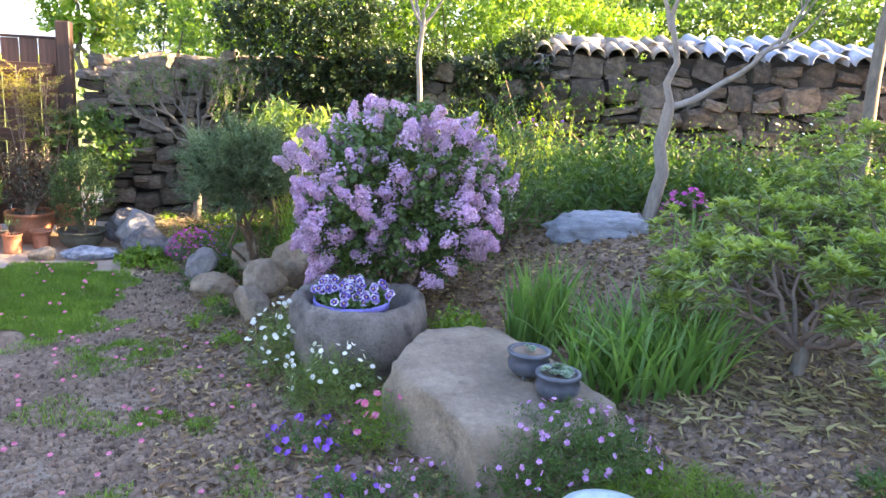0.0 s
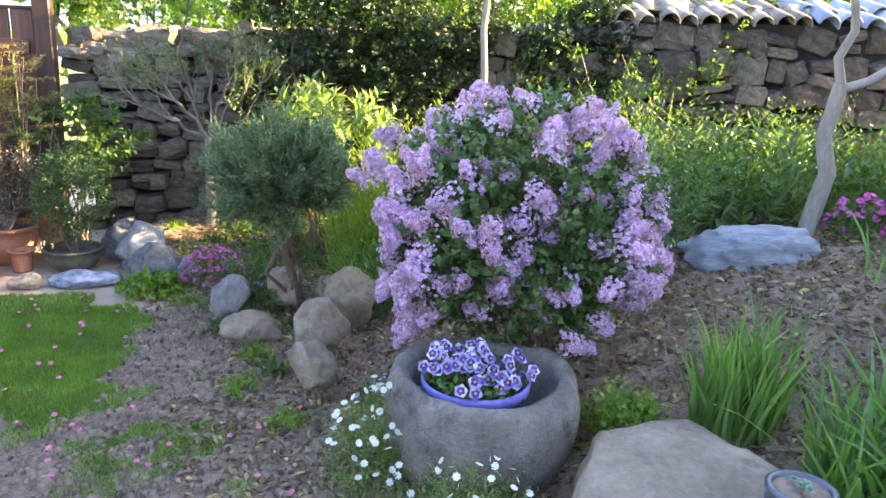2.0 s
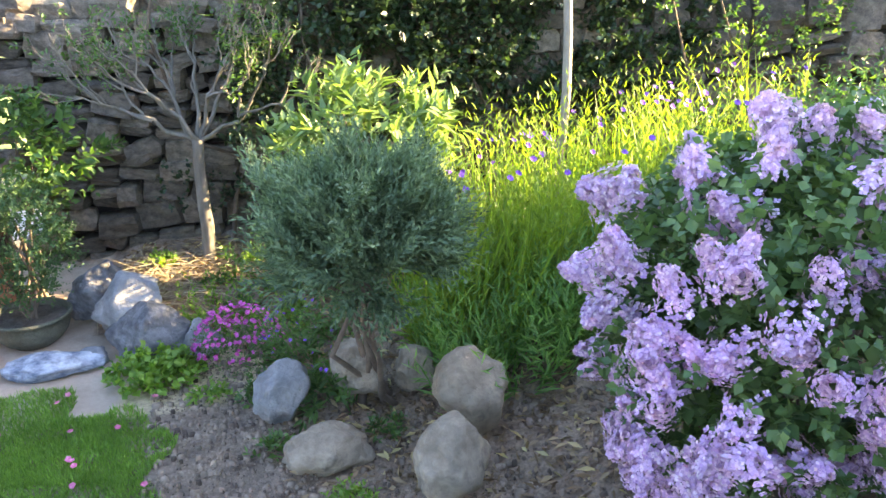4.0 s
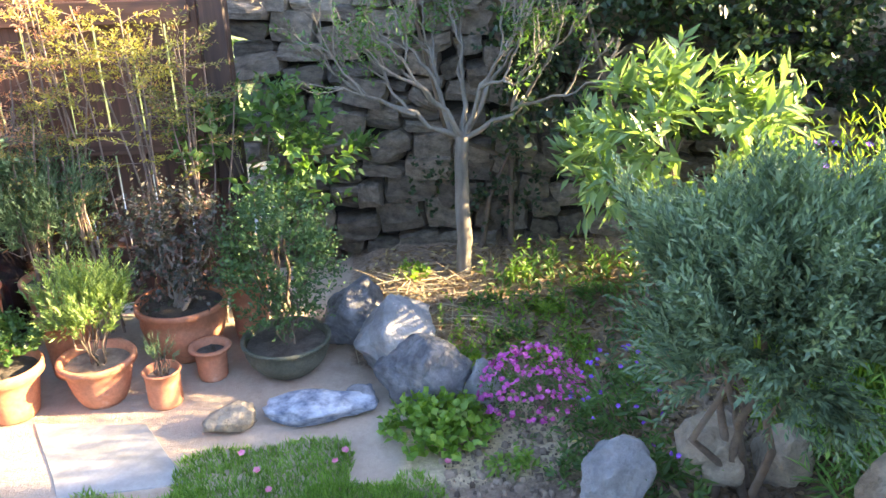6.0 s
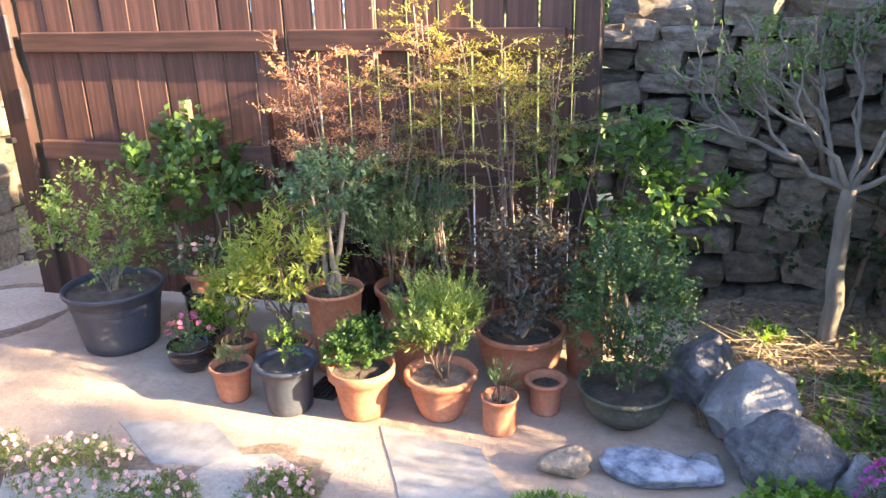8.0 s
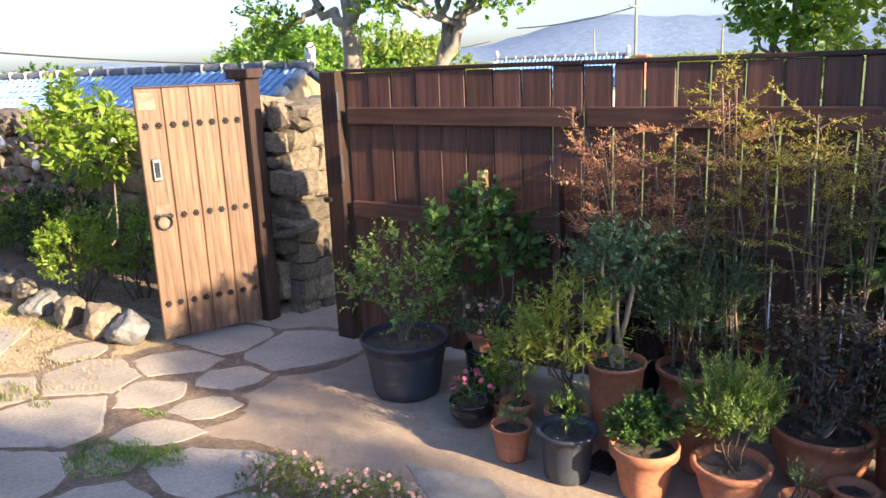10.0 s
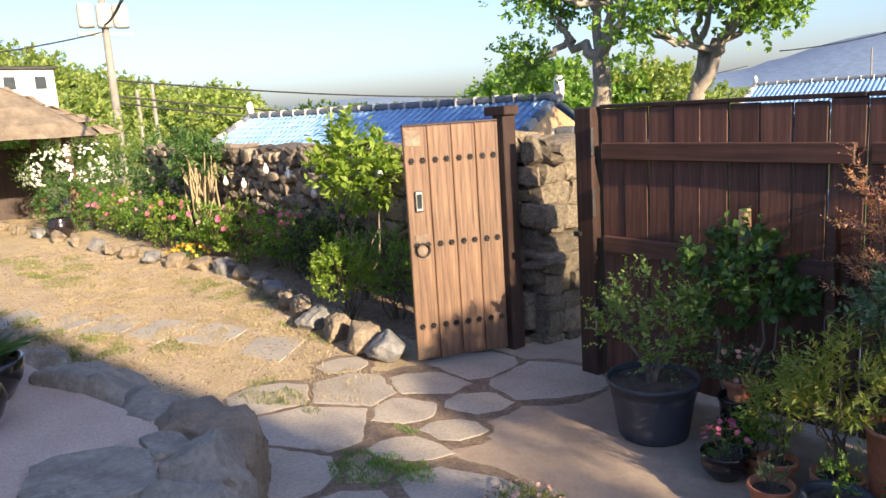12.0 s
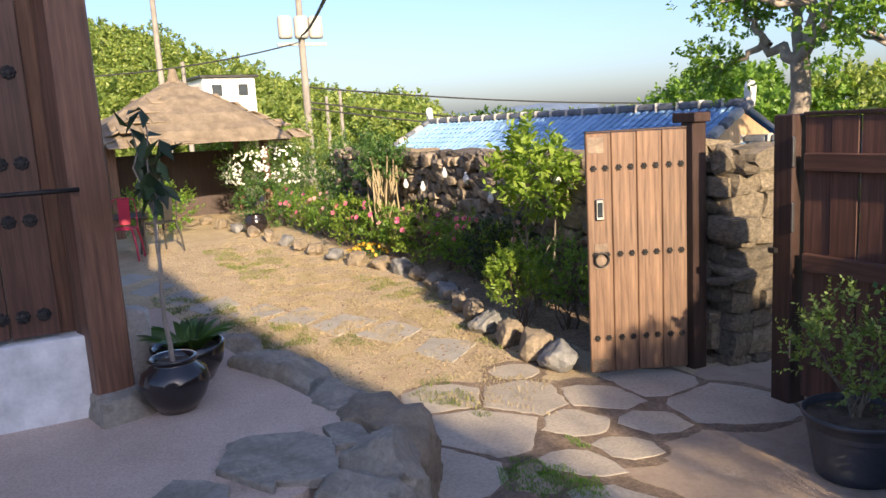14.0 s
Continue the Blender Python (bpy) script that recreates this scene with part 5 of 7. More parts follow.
crown(p, (0.02, 0, 0.5), (0.2, 0.16, 0.2), 80, 0.12, 11, 0.06, 0.015, M["golden"], 28, clump=0.25, stems=8, sr=0.007, foot=(0, 0, 0.13))
p = potted("potted_tree", "tall terracotta pot holding a small rose tree", 1.96, 3.1, 0, 0.088, 0.128, 0.375, M["terracotta"], 0.01, 0.02)
crown(p, (-0.02, 0.08, 0.78), (0.19, 0.17, 0.11), 90, 0.1, 9, 0.045, 0.022, M["rosemary"], 29, stems=3, sr=0.016, foot=(0, 0, 0.34), stem_mat=M["pale_bark"])
p = potted("potted_plant", "bushy kalanchoe in a bright orange terracotta pot", 2.2, 2.77, 0, 0.083, 0.131, 0.21, M["orange_pot"], 0.012, 0.045, seed=3)
crown(p, (0, 0, 0.27), (0.125, 0.125, 0.1), 150, 0.05, 7, 0.028, 0.02, M["mid"], 30, clump=0.1, stems=0, low=-0.4)
p = potted("potted_rosemary", "pale young rosemary in a terracotta pot", 2.5, 2.83, 0, 0.08, 0.142, 0.185, M["terracotta"], 0.02, 0.028, 0.01, M["pebble"], 4)
needles(p, (0, 0, 0.37), (0.15, 0.14, 0.13), 160, M["rosemary_pale"], 31, 0.12)
p = potted("potted_plant", "small sprig in a little terracotta cylinder pot", 2.74, 2.77, 0, 0.062, 0.071, 0.145, M["orange_pot"], 0.008, 0.015, 0, M["pebble"], 5)
needles(p, (0, 0, 0.2), (0.06, 0.05, 0.045), 22, M["rosemary"], 32, 0.06, 14, 0.018, 0.004)
p = potted("empty_pot", "small empty terracotta pot with flared rim", 2.885, 2.94, 0, 0.056, 0.083, 0.14, M["terracotta"], 0.02, 0.016, 0, None, 6)
p = potted("potted_shrub", "dark bronze-leaved shrub in a wide terracotta pot", 2.75, 3.15, 0, 0.1, 0.186, 0.25, M["terracotta"], 0.016, 0.03, 0.03, None, 7)
crown(p, (0, 0, 0.46), (0.22, 0.2, 0.2), 170, 0.12, 11, 0.03, 0.02, M["bronze"], 33, clump=0.25, stems=14, sr=0.01, foot=(0, 0, 0.2), stem_mat=M["pale_bark"])
p = potted("potted_shrub", "small-leaved evergreen in a mossy stone bowl", 3.18, 2.95, 0, 0.095, 0.178, 0.15, M["mossy"], 0.016, 0.02, 0.03, None, 8)
crown(p, (0, 0.03, 0.44), (0.2, 0.19, 0.3), 400, 0.09, 9, 0.026, 0.015, M["box_leaf"], 34, clump=0.25, stems=10, sr=0.007, foot=(0, 0, 0.12))
p = potted("potted_rosemary", "large rosemary in a terracotta pot", 2.2, 3.36, 0, 0.1, 0.15, 0.3, M["terracotta"], 0.014, 0.03)
needles(p, (0, 0, 0.55), (0.24, 0.16, 0.2), 260, M["rosemary"], 35, 0.2, 26, 0.034, 0.0068)
p = potted("empty_pot", "terracotta pot of bare soil behind the rosemary", 2.33, 3.06, 0, 0.085, 0.115, 0.26, M["terracotta"], 0.014, 0.03)
p = potted("potted_plant", "old terracotta pot behind the bronze shrub", 3.0, 3.28, 0, 0.07, 0.1, 0.28, M["terracotta"], 0.014, 0.03)
p = potted("water_jar", "dark glazed jar standing against the gate", 1.92, 3.42, 0, 0.09, 0.1, 0.5, M["glaze"], 0.02, 0.02, 0.06)

for k, (x, y) in enumerate(((5.75, -0.58), (5.81, -0.76))):
    zz = 0.345
    p = thing("succulent_pot", "small blue-grey ceramic pot of succulents on the boulder", "succulent", (x, y, zz - k * 0.02), group="succulents on the boulder")
    place("pot", lathe([(0.001, 0.01), (0.06, 0.01), (0.08, 0.035), (0.082, 0.06), (0.07, 0.085), (0.085, 0.09), (0.086, 0.102), (0.07, 0.105), (0.066, 0.09)], 28), M["blue_ceramic"], p)
    for a in range(3):
        bm = box(0.02, 0.02, 0.02, (0, 0, 0.008), 0.005)
        part("foot", bm, M["blue_ceramic"], p, m=pose(0.055 * math.cos(a * 2.09), 0.055 * math.sin(a * 2.09), 0))
    place("soil", disc_mesh(0.068, 0.094, 18, 0.004), M["pebble"] if k == 0 else M["soil"], p)
    g = np.random.default_rng(50 + k)
    nr = 9 if k else 5
    PP, NN = [], []
    for i in range(nr):
        a, r = g.uniform(0, 6.28), 0.05 * g.random() ** 0.5 if k else 0.03 * g.random()
        PP.append((r * math.cos(a), r * math.sin(a), 0.105 + 0.01 * g.random()))
        NN.append((r * math.cos(a) * 5, r * math.sin(a) * 5, 1))
    PP, NN = np.array(PP), np.array(NN)
    for cup, sc in ((0.15, 1.0), (0.6, 0.8), (1.5, 0.55)):
        place("rosette", bloom_mesh(PP, NN, (0.055 if k else 0.03) * sc, 7, cup, 0.6, g), M["succulent"], p)

# the drain in front of the gate
dr = thing("drain_grate", "black iron drain grate in the paving", "drain", (1.99, 2.9, 0.004), -4)
part("frame", box(0.13, 0.16, 0.008, (0, 0, 0), 0.002), M["stone_joint"], dr)
for i in range(6):
    part("bar", box(0.012, 0.15, 0.012, (-0.05 + i * 0.02, 0, 0.006), 0.002), M["iron"], dr)

# ---- shrubs against the gate ----
g = np.random.default_rng(60)


def nandina(x, y, h, mat, label):
    """Straight canes, each with tiers of spreading feathery fronds at its head."""
    nd = thing("nandina", label, "shrub", (x, y, 0), group="nandinas")
    lines, C, A = [], [], []
    for k in range(7):
        top = np.array([g.normal(0, 0.1), g.normal(0, 0.04) - 0.02, h * g.uniform(0.72, 1.0)])
        ln = bent((g.normal(0, 0.06), g.normal(0, 0.03), 0), top, g, 6, 0.012)
        place("cane", tube_mesh([(ln, 0.0055, 0.0035)], 5), M["cane"], nd)
        for w in range(6):
            c = top - np.array([0, 0, 0.42 * g.random() ** 1.5])
            d = unit(np.array([g.normal(0, 1), g.normal(0, 0.45) - 0.12, g.uniform(0.15, 0.7)]))
            ln_f = g.uniform(0.12, 0.26)
            e = c + d * ln_f - np.array([0, 0, 0.03])
            lines.append((bent(c, e, g, 4, 0.03), 0.0018, 0.0008))
            side = unit(np.cross(d, [0, 0, 1.0]))
            for s in np.linspace(0.3, 1.0, 5):
                for sg in (-1, 1):
                    C.append(c + (e - c) * s)
                    A.append(d * 0.8 + side * sg * g.uniform(0.5, 1.1) + g.normal(0, 0.25, 3))
    place("twig_work", tube_mesh(lines, 4), M["cane"], nd)
    place("foliage", shoot_leaves(np.array(C), np.array(A), 0.055, 6, 0.025, 0.008, 0.65, g), M[mat], nd)


for _x, _y, _h, _m, _lb in ((1.84, 3.42, 1.42, "nandina_red", "tall nandina with salmon-red feathery leaves"), (2.08, 3.45, 1.38, "nandina_red", "tall nandina with salmon-red feathery leaves"),
                            (2.16, 3.4, 0.98, "nandina_dull", "short nandina with dull olive and red leaves"), (2.42, 3.42, 1.5, "nandina", "tall nandina with yellow-green feathery leaves"),
                            (2.62, 3.44, 1.5, "nandina", "tall nandina with yellow-green feathery leaves"), (2.86, 3.42, 1.34, "nandina_dull", "slender nandina with olive feathery leaves")):
    nandina(_x, _y, _h, _m, _lb)
bush("leafy_shrub", "dark green lilac shrub against the plank gate", "shrub", (1.12, 3.42, 0), (0.28, 0.13, 0.27), 110, 0.12, 8, 0.07, 0.05, M["mid"], 61, lift=0.72, stems=4, stem_r=0.01, clump=0.3, stem_mat=M["pale_bark"])
bush("camellia", "glossy green camellia beside the fence end", "shrub", (3.12, 3.5, 0.02), (0.4, 0.16, 0.26), 130, 0.14, 8, 0.075, 0.04, M["mid"], 62, lift=0.7, stems=6, stem_r=0.01, clump=0.3)


# ---- trees of the garden ----
def small_tree(name, label, x, y, fork, limbs, trunk_r, mat, leaf_mat, seed, depth=3, length=0.42, leaf_n=6, leaf_l=0.03, leaf_w=0.014, spread=0.35, up=0.4, bow=0.02, tip_leaves=True, lean=(0, 0), kids=(2, 3), limb_r=0.6):
    g = np.random.default_rng(seed)
    t = thing(name, label, "tree", (x, y, gz(x, y)))
    top = np.array([lean[0], lean[1], fork])
    tips = []
    place("trunk", tube_mesh([(bent((0, 0, -0.05), top, g, 7, bow), trunk_r * 1.15, trunk_r * 0.85)], 10), mat, t)
    for d in limbs:
        lines = []
        grow(top - np.array([0, 0, g.uniform(0, 0.05)]), d, length, trunk_r * limb_r, depth, g, lines, tips, spread, up, kids)
        place("limb", tube_mesh(lines, 6), mat, t)
    if tip_leaves:
        C = np.concatenate([np.array([q - d * g.uniform(0, 0.2) for _ in range(leaf_n)]) for q, d in tips])
        A = np.concatenate([np.array([d + g.normal(0, 0.7, 3) for _ in range(leaf_n)]) for q, d in tips])
        place("foliage", shoot_leaves(C, A, 0.05, 4, leaf_l, leaf_w, 0.8, g), leaf_mat, t)
    return t


small_tree("fruit_tree", "young grey-barked fruit tree with few leaves", 3.97, 3.53, 0.66, [(-0.8, -0.1, 0.45), (0.8, -0.2, 0.5), (-0.35, 0.2, 0.9), (0.25, -0.3, 1.0), (0.05, 0.3, 1.0), (0.5, 0.2, 0.9), (-0.6, -0.3, 0.8)], 0.034, M["bark"], M["mid"], 71, 4, 0.31, 2, 0.035, 0.016, spread=0.42, up=0.3, kids=(2, 3), limb_r=0.42)
small_tree("young_tree", "slender young tree with reddish leaves", 5.77, 2.99, 1.52, [(-0.5, 0, 0.9), (0.5, 0.1, 0.8), (0.1, -0.3, 1), (-0.2, 0.3, 1)], 0.024, M["pale_bark"], M["nandina_red"], 72, 2, 0.35, 4, 0.04, 0.02, bow=0.012, lean=(0.02, 0))
small_tree("bare_tree", "pale twisting tree with forked limbs", 7.06, 1.27, 0.76, [(-0.15, -0.1, 1.0), (0.75, -0.1, 0.42)], 0.042, M["pale_bark"], M["mid"], 73, 3, 0.5, 5, 0.035, 0.018, spread=0.22, up=0.35, bow=0.02, lean=(0.06, 0), kids=(2, 2))


def big_tree(name, label, x, y, z, fork, limbs, trunk_r, seed, depth, length, leaf_mat, n, ll, lw, spread=0.4, up=0.15, mat="pale_bark", lean=(0, 0), cl=0.12, per=7, kids=(2, 3)):
    g = np.random.default_rng(seed)
    t = thing(name, label, "tree", (x, y, z))
    top = np.array([lean[0], lean[1], fork])
    tips = []
    place("trunk", tube_mesh([(bent((0, 0, -0.2), top, g, 7, 0.02), trunk_r * 1.2, trunk_r * 0.85)], 12), M[mat], t)
    for d in limbs:
        lines = []
        grow(top, d, length, trunk_r * 0.62, depth, g, lines, tips, spread, up, kids, 0.74, 0.07)
        place("limb", tube_mesh(lines, 7), M[mat], t)
    C = np.concatenate([q + g.normal(0, length * 0.28, (n, 3)) for q, d in tips])
    A = g.normal(0, 1, C.shape) + [0, 0, 0.3]
    place("crown", shoot_leaves(C, A, cl, per, ll, lw, 0.8, g), M[leaf_mat], t)
    return t


# leaf crowns above the view, added to dapple the pots and patio with shade
big_tree("garden_tree", "dark-barked tree with leafy crown beside the wall", 9.4, 2.35, gz(9.4, 2.35), 2.15, [(-0.6, -0.3, 0.7), (0.6, 0.3, 0.7), (-0.3, 0.6, 0.7), (0.3, -0.6, 0.7), (0.0, 0.1, 1.0)], 0.05, 74, 3, 0.32, "bright", 8, 0.07, 0.04, mat="bark")
big_tree("garden_tree", "slender tree with a thin leafy crown beside the wall", 9.9, 1.3, gz(9.9, 1.3), 1.95, [(-0.6, -0.3, 0.7), (0.6, 0.3, 0.7), (-0.3, 0.6, 0.7), (0.3, -0.6, 0.7)], 0.04, 75, 3, 0.36, "bright", 5, 0.07, 0.04, mat="bark")

# ---- the bed ----
lil = bush("lilac_bush", "round lilac bush covered in pale purple blossom", "shrub", (5.42, 0.74, gz(5.42, 0.74)), (0.52, 0.46, 0.45), 1900, 0.08, 8, 0.045, 0.036, M["lilac_leaf"], 81, lo=0.5, clump=0.12, lift=0.62, stems=14, stem_r=0.012, low=-0.85)
g = np.random.default_rng(82)
pool = in_ball(1400, g, 0.96, low=-0.7)
favour = 0.75 + 0.45 * pool[:, 2] - 0.35 * pool[:, 0] - 0.1 * pool[:, 1] + np.array([0.5 * noise.noise(Vector(q * 2.3) + Vector((9, 2, 5))) for q in pool])
pool = pool[favour > 0.42 + 0.45 * g.random(len(pool))]
picked = [0]
gap = np.full(len(pool), 9.0)
for _ in range(112):
    gap = np.minimum(gap, np.linalg.norm(pool - pool[picked[-1]], axis=1) * g.uniform(0.6, 1.4, len(pool)))
    picked.append(int(np.argmax(gap)))
pts = pool[picked]
lump = np.array([1.0 + 0.34 * noise.noise(Vector(q * 1.7) + Vector((4, 1, 7))) for q in pts])[:, None]
C = pts * lump * [0.54, 0.48, 0.45] + [0, 0, 0.6]
ax = unit(pts + g.normal(0, 0.35, pts.shape) + [0, 0, 0.1])
FP, FN = [], []
for c, a in zip(C, ax):
    for lobe in range(int(g.integers(1, 4))):
        b = unit(a + g.normal(0, 0.35, 3))
        ln, wd, k = g.uniform(0.07, 0.13), g.uniform(0.045, 0.07), 150
        s = g.random(k) ** 0.8
        side = unit(np.cross(b, g.normal(0, 1, (k, 3))))
        FP.append(c + g.normal(0, 0.025, 3) + b * ((s - 0.35) * ln)[:, None] + side * (wd * (1 - s * 0.75) * g.uniform(0.3, 1.15, k))[:, None])
        FN.append(side + b * 0.4)
place("blossom", bloom_mesh(np.concatenate(FP), np.concatenate(FN), 0.019, 4, 0.3, 0.9, g), M["lilac"], lil)
bush("wispy_shrub", "loose green shrub behind the lilac", "shrub", (6.05, 1.25, gz(6.05, 1.25)), (0.42, 0.36, 0.42), 360, 0.13, 9, 0.028, 0.014, M["mid"], 83, lo=0.3, clump=0.25, lift=0.5, stems=12)


def rosemary_bush(x, y, z, radii, n, seed, mat="rosemary_bushy", lift=0.42, name="rosemary_bush", label="large clipped rosemary bush on a low trunk", lean=(0, 0)):
    """A dome of upright sprays, each a brush of needled shoots, over a shaded inside."""
    ob = thing(name, label, "shrub", (x, y, z))
    g = np.random.default_rng(seed)
    k = np.arange(n) + 0.5
    zz = 1 - 1.8 * k / n
    a = k * 2.39996
    P = np.stack([np.sqrt(np.maximum(1 - zz * zz, 0)) * np.cos(a), np.sqrt(np.maximum(1 - zz * zz, 0)) * np.sin(a), zz], 1) + g.normal(0, 0.07, (n, 3))
    P *= g.uniform(0.5, 0.98, (n, 1))
    per = 20
    C = np.repeat(P, per, 0) + g.normal(0, 0.05, (n * per, 3))
    A = unit(np.repeat(P, per, 0) * 0.75 + g.normal(0, 0.2, C.shape) + np.repeat(g.normal(0, 0.2, (n, 3)), per, 0) + [0, 0, 0.62])
    mid = np.array([lean[0], lean[1], lift])
    C = mid + C * radii
    place("foliage", shoot_leaves(C, A, 0.15, 14, 0.042, 0.0115, 0.5, g), M[mat], ob)
    Q = in_ball(900, g, 0.1, low=-0.6) * 0.72
    place("foliage", shoot_leaves(mid + Q * radii, unit(Q + [0, 0, 0.6]), 0.13, 18, 0.034, 0.008, 0.6, g), M[mat], ob)
    for _ in range(6):
        q = mid + (C[g.integers(len(C))] - mid) * 0.8
        place("stem", tube_mesh([(bent((g.normal(0, 0.05), g.normal(0, 0.05), -0.05), q, g, 6, 0.05), 0.015, 0.005)]), M["twig"], ob)



rosemary_bush(4.6, 2.0, 0.05, (0.315, 0.32, 0.235), 125, 84, lift=0.74, lean=(-0.12, -0.27))
bush("peony", "tree peony with pale divided leaves", "shrub", (4.76, 2.95, gz(4.76, 2.95)), (0.42, 0.32, 0.3), 190, 0.12, 8, 0.135, 0.042, M["peony"], 85, lo=0.35, clump=0.2, lift=0.78, stems=9, stem_r=0.009, up=0.25, open_=0.75, tilt=0.3, mid=0.4)


def blades(name, label, cat, x, y, rx, ry, n, ln, w, mat, seed, lean=0.35, bend=0.4, kind="", seg=4, z=None):
    g = np.random.default_rng(seed)
    a, r = g.uniform(0, 6.28, n), g.random(n) ** 0.5
    px, py = x + rx * r * np.cos(a), y + ry * r * np.sin(a)
    P = np.stack([px - x, py - y, (ground_z(px, py) if z is None else 0 * px + z) - gz(x, y) - 0.01], 1)
    D = np.stack([g.normal(0, lean, n), g.normal(0, lean, n), np.ones(n)], 1)
    ob = place(name, blade_mesh(P, D, ln * g.uniform(0.6, 1.2, n), w, bend * g.uniform(0.3, 1.5, n), seg, g), M[mat])
    ob.matrix_basis = pose(x, y, gz(x, y))
    return tagged(ob, label, cat, kind=kind)


blades("iris_clump", "clump of upright green iris leaves", "iris", 6.0, 0.08, 0.17, 0.12, 180, 0.42, 0.017, "iris", 91, 0.15, 0.15)
blades("iris_clump", "arching clump of green iris leaves beside the boulder", "iris", 6.35, -0.35, 0.36, 0.22, 330, 0.42, 0.019, "iris", 92, 0.24, 0.3)
blades("iris_clump", "young iris shoots in bare soil", "iris", 7.15, 0.55, 0.25, 0.3, 70, 0.3, 0.014, "iris", 93, 0.2, 0.3)
g = np.random.default_rng(94)
for i, (x, y, rx, ry, n, ln) in enumerate(((5.12, 2.26, 0.36, 0.28, 260, 0.78), (5.75, 2.32, 0.45, 0.32, 220, 0.7), (5.75, 2.85, 0.5, 0.25, 90, 0.6), (6.5, 2.75, 0.5, 0.35, 70, 0.6))):
    ob = blades("cornflower_patch", "tall yellow-green cornflower stems in sun", "flowers", x, y, rx, ry, n, ln, 0.012, "lime", 95 + i, 0.12, 0.12)
    C = np.stack([g.uniform(-rx, rx, n), g.uniform(-ry, ry, n), np.zeros(n)], 1) * 0.9
    C[:, 2] = ground_z(C[:, 0] + x, C[:, 1] + y) - gz(x, y)
    place("foliage", shoot_leaves(C, g.normal(0, 0.15, C.shape) + [0, 0, 1], ln, 18, 0.085, 0.011, 0.55, g), M["lime"], ob)
    q = C[:14] + [0, 0, ln * 0.95]
    place("blossom", bloom_mesh(q, q * 0 + [0, -0.5, 0.6], 0.035, 8, 0.3, 0.6, g), M["violetfl"], ob)
for i, (x, y, rx, ry, n, ln, mt) in enumerate(((5.12, 1.95, 0.34, 0.28, 230, 0.38, "iris"), (5.6, 1.95, 0.35, 0.25, 160, 0.34, "iris"), (5.75, 1.7, 0.3, 0.25, 80, 0.25, "mid"))):
    C = np.stack([g.uniform(-rx, rx, n), g.uniform(-ry, ry, n), np.zeros(n)], 1)
    C[:, 2] = ground_z(C[:, 0] + x, C[:, 1] + y) - gz(x, y)
    ob = place("leafy_clump", shoot_leaves(C, g.normal(0, 0.25, C.shape) + [0, 0, 1], ln, 16, 0.1, 0.013, 0.6, g), M[mt])
    ob.matrix_basis = pose(x, y, gz(x, y))
    tagged(ob, "thick clump of narrow green leaves", "plants", kind="stuff")
for i, (x, y, n, ln, ll, lw, rx, ry) in enumerate(((6.6, 1.9, 190, 0.42, 0.12, 0.03, 0.6, 0.5), (7.4, 1.9, 190, 0.44, 0.12, 0.034, 0.7, 0.5), (8.2, 1.6, 200, 0.42, 0.1, 0.032, 0.7, 0.6), (8.2, 0.6, 160, 0.4, 0.09, 0.03, 0.6, 0.5), (7.3, 2.7, 200, 0.5, 0.08, 0.022, 0.9, 0.4), (9.0, 2.2, 180, 0.6, 0.07, 0.022, 0.6, 0.4), (4.55, 3.3, 90, 0.16, 0.07, 0.018, 0.5, 0.25), (4.1, 2.95, 110, 0.1, 0.035, 0.016, 0.3, 0.25), (4.75, 2.75, 60, 0.16, 0.05, 0.016, 0.3, 0.2))):
    C = np.stack([g.uniform(-rx, rx, n), g.uniform(-ry, ry, n), np.zeros(n)], 1)
    C[:, 2] = ground_z(C[:, 0] + x, C[:, 1] + y) - gz(x, y)
    ob = place("leafy_perennial", shoot_leaves(C, g.normal(0, 0.25, C.shape) + [0, 0, 1], ln, 11, ll, lw, 0.75, g), M["mid"] if i not in (7,) else M["bright"])
    ob.matrix_basis = pose(x, y, gz(x, y))
    tagged(ob, "patch of leafy green perennials under the wall", "plants", "perennial patches", "stuff")
    if i in (2, 3, 5):
        q = C[:9] + g.normal(0, 0.05, (9, 3)) + [0, 0, ln * 1.05]
        place("blossom", bloom_mesh(q, q * 0 + [0, -0.4, 0.8], 0.03, 6, 0.2, 0.7, g), M["white"], ob)

def branched_azalea(x, y, seed, label, size=1.0):
    """A short trunk, forking grey limbs, and at each tip a whorl of young leaves over drooping old ones."""
    g = np.random.default_rng(seed)
    t = thing("azalea", label, "shrub", (x, y, gz(x, y)))
    place("trunk", tube_mesh([(bent((0, 0, -0.05), (0.02, 0, 0.13 * size), g, 5, 0.03), 0.036 * size, 0.03 * size)], 9), M["bark"], t)
    tips = []
    for k in range(9):
        a = 2 * math.pi * k / 9 + g.normal(0, 0.2)
        out = 1.15 if k % 3 else 0.45
        lines = []
        grow(np.array([0.02, 0, 0.1 * size]), (math.cos(a) * out, math.sin(a) * out, g.uniform(0.35, 0.95)), 0.33 * size, 0.015 * size, 4, g, lines, tips, 0.42, 0.06, (3, 3), 0.68, 0.06)
        place("branch", tube_mesh(lines, 5), M["cane"], t)
    C = np.array([q for q, d in tips])
    A = np.array([unit(d * 0.35 + np.array([0, 0, 0.9])) for q, d in tips])
    place("foliage", shoot_leaves(C, A, 0.025, 9, 0.062, 0.021, 0.8, g, 0.2), M["azalea_young"], t, "fresh yellow-green leaf whorls")
    place("foliage", shoot_leaves(C - [0, 0, 0.02], A, 0.015, 5, 0.075, 0.02, 1.15, g, 0.2, droop=0.35), M["azalea"], t)


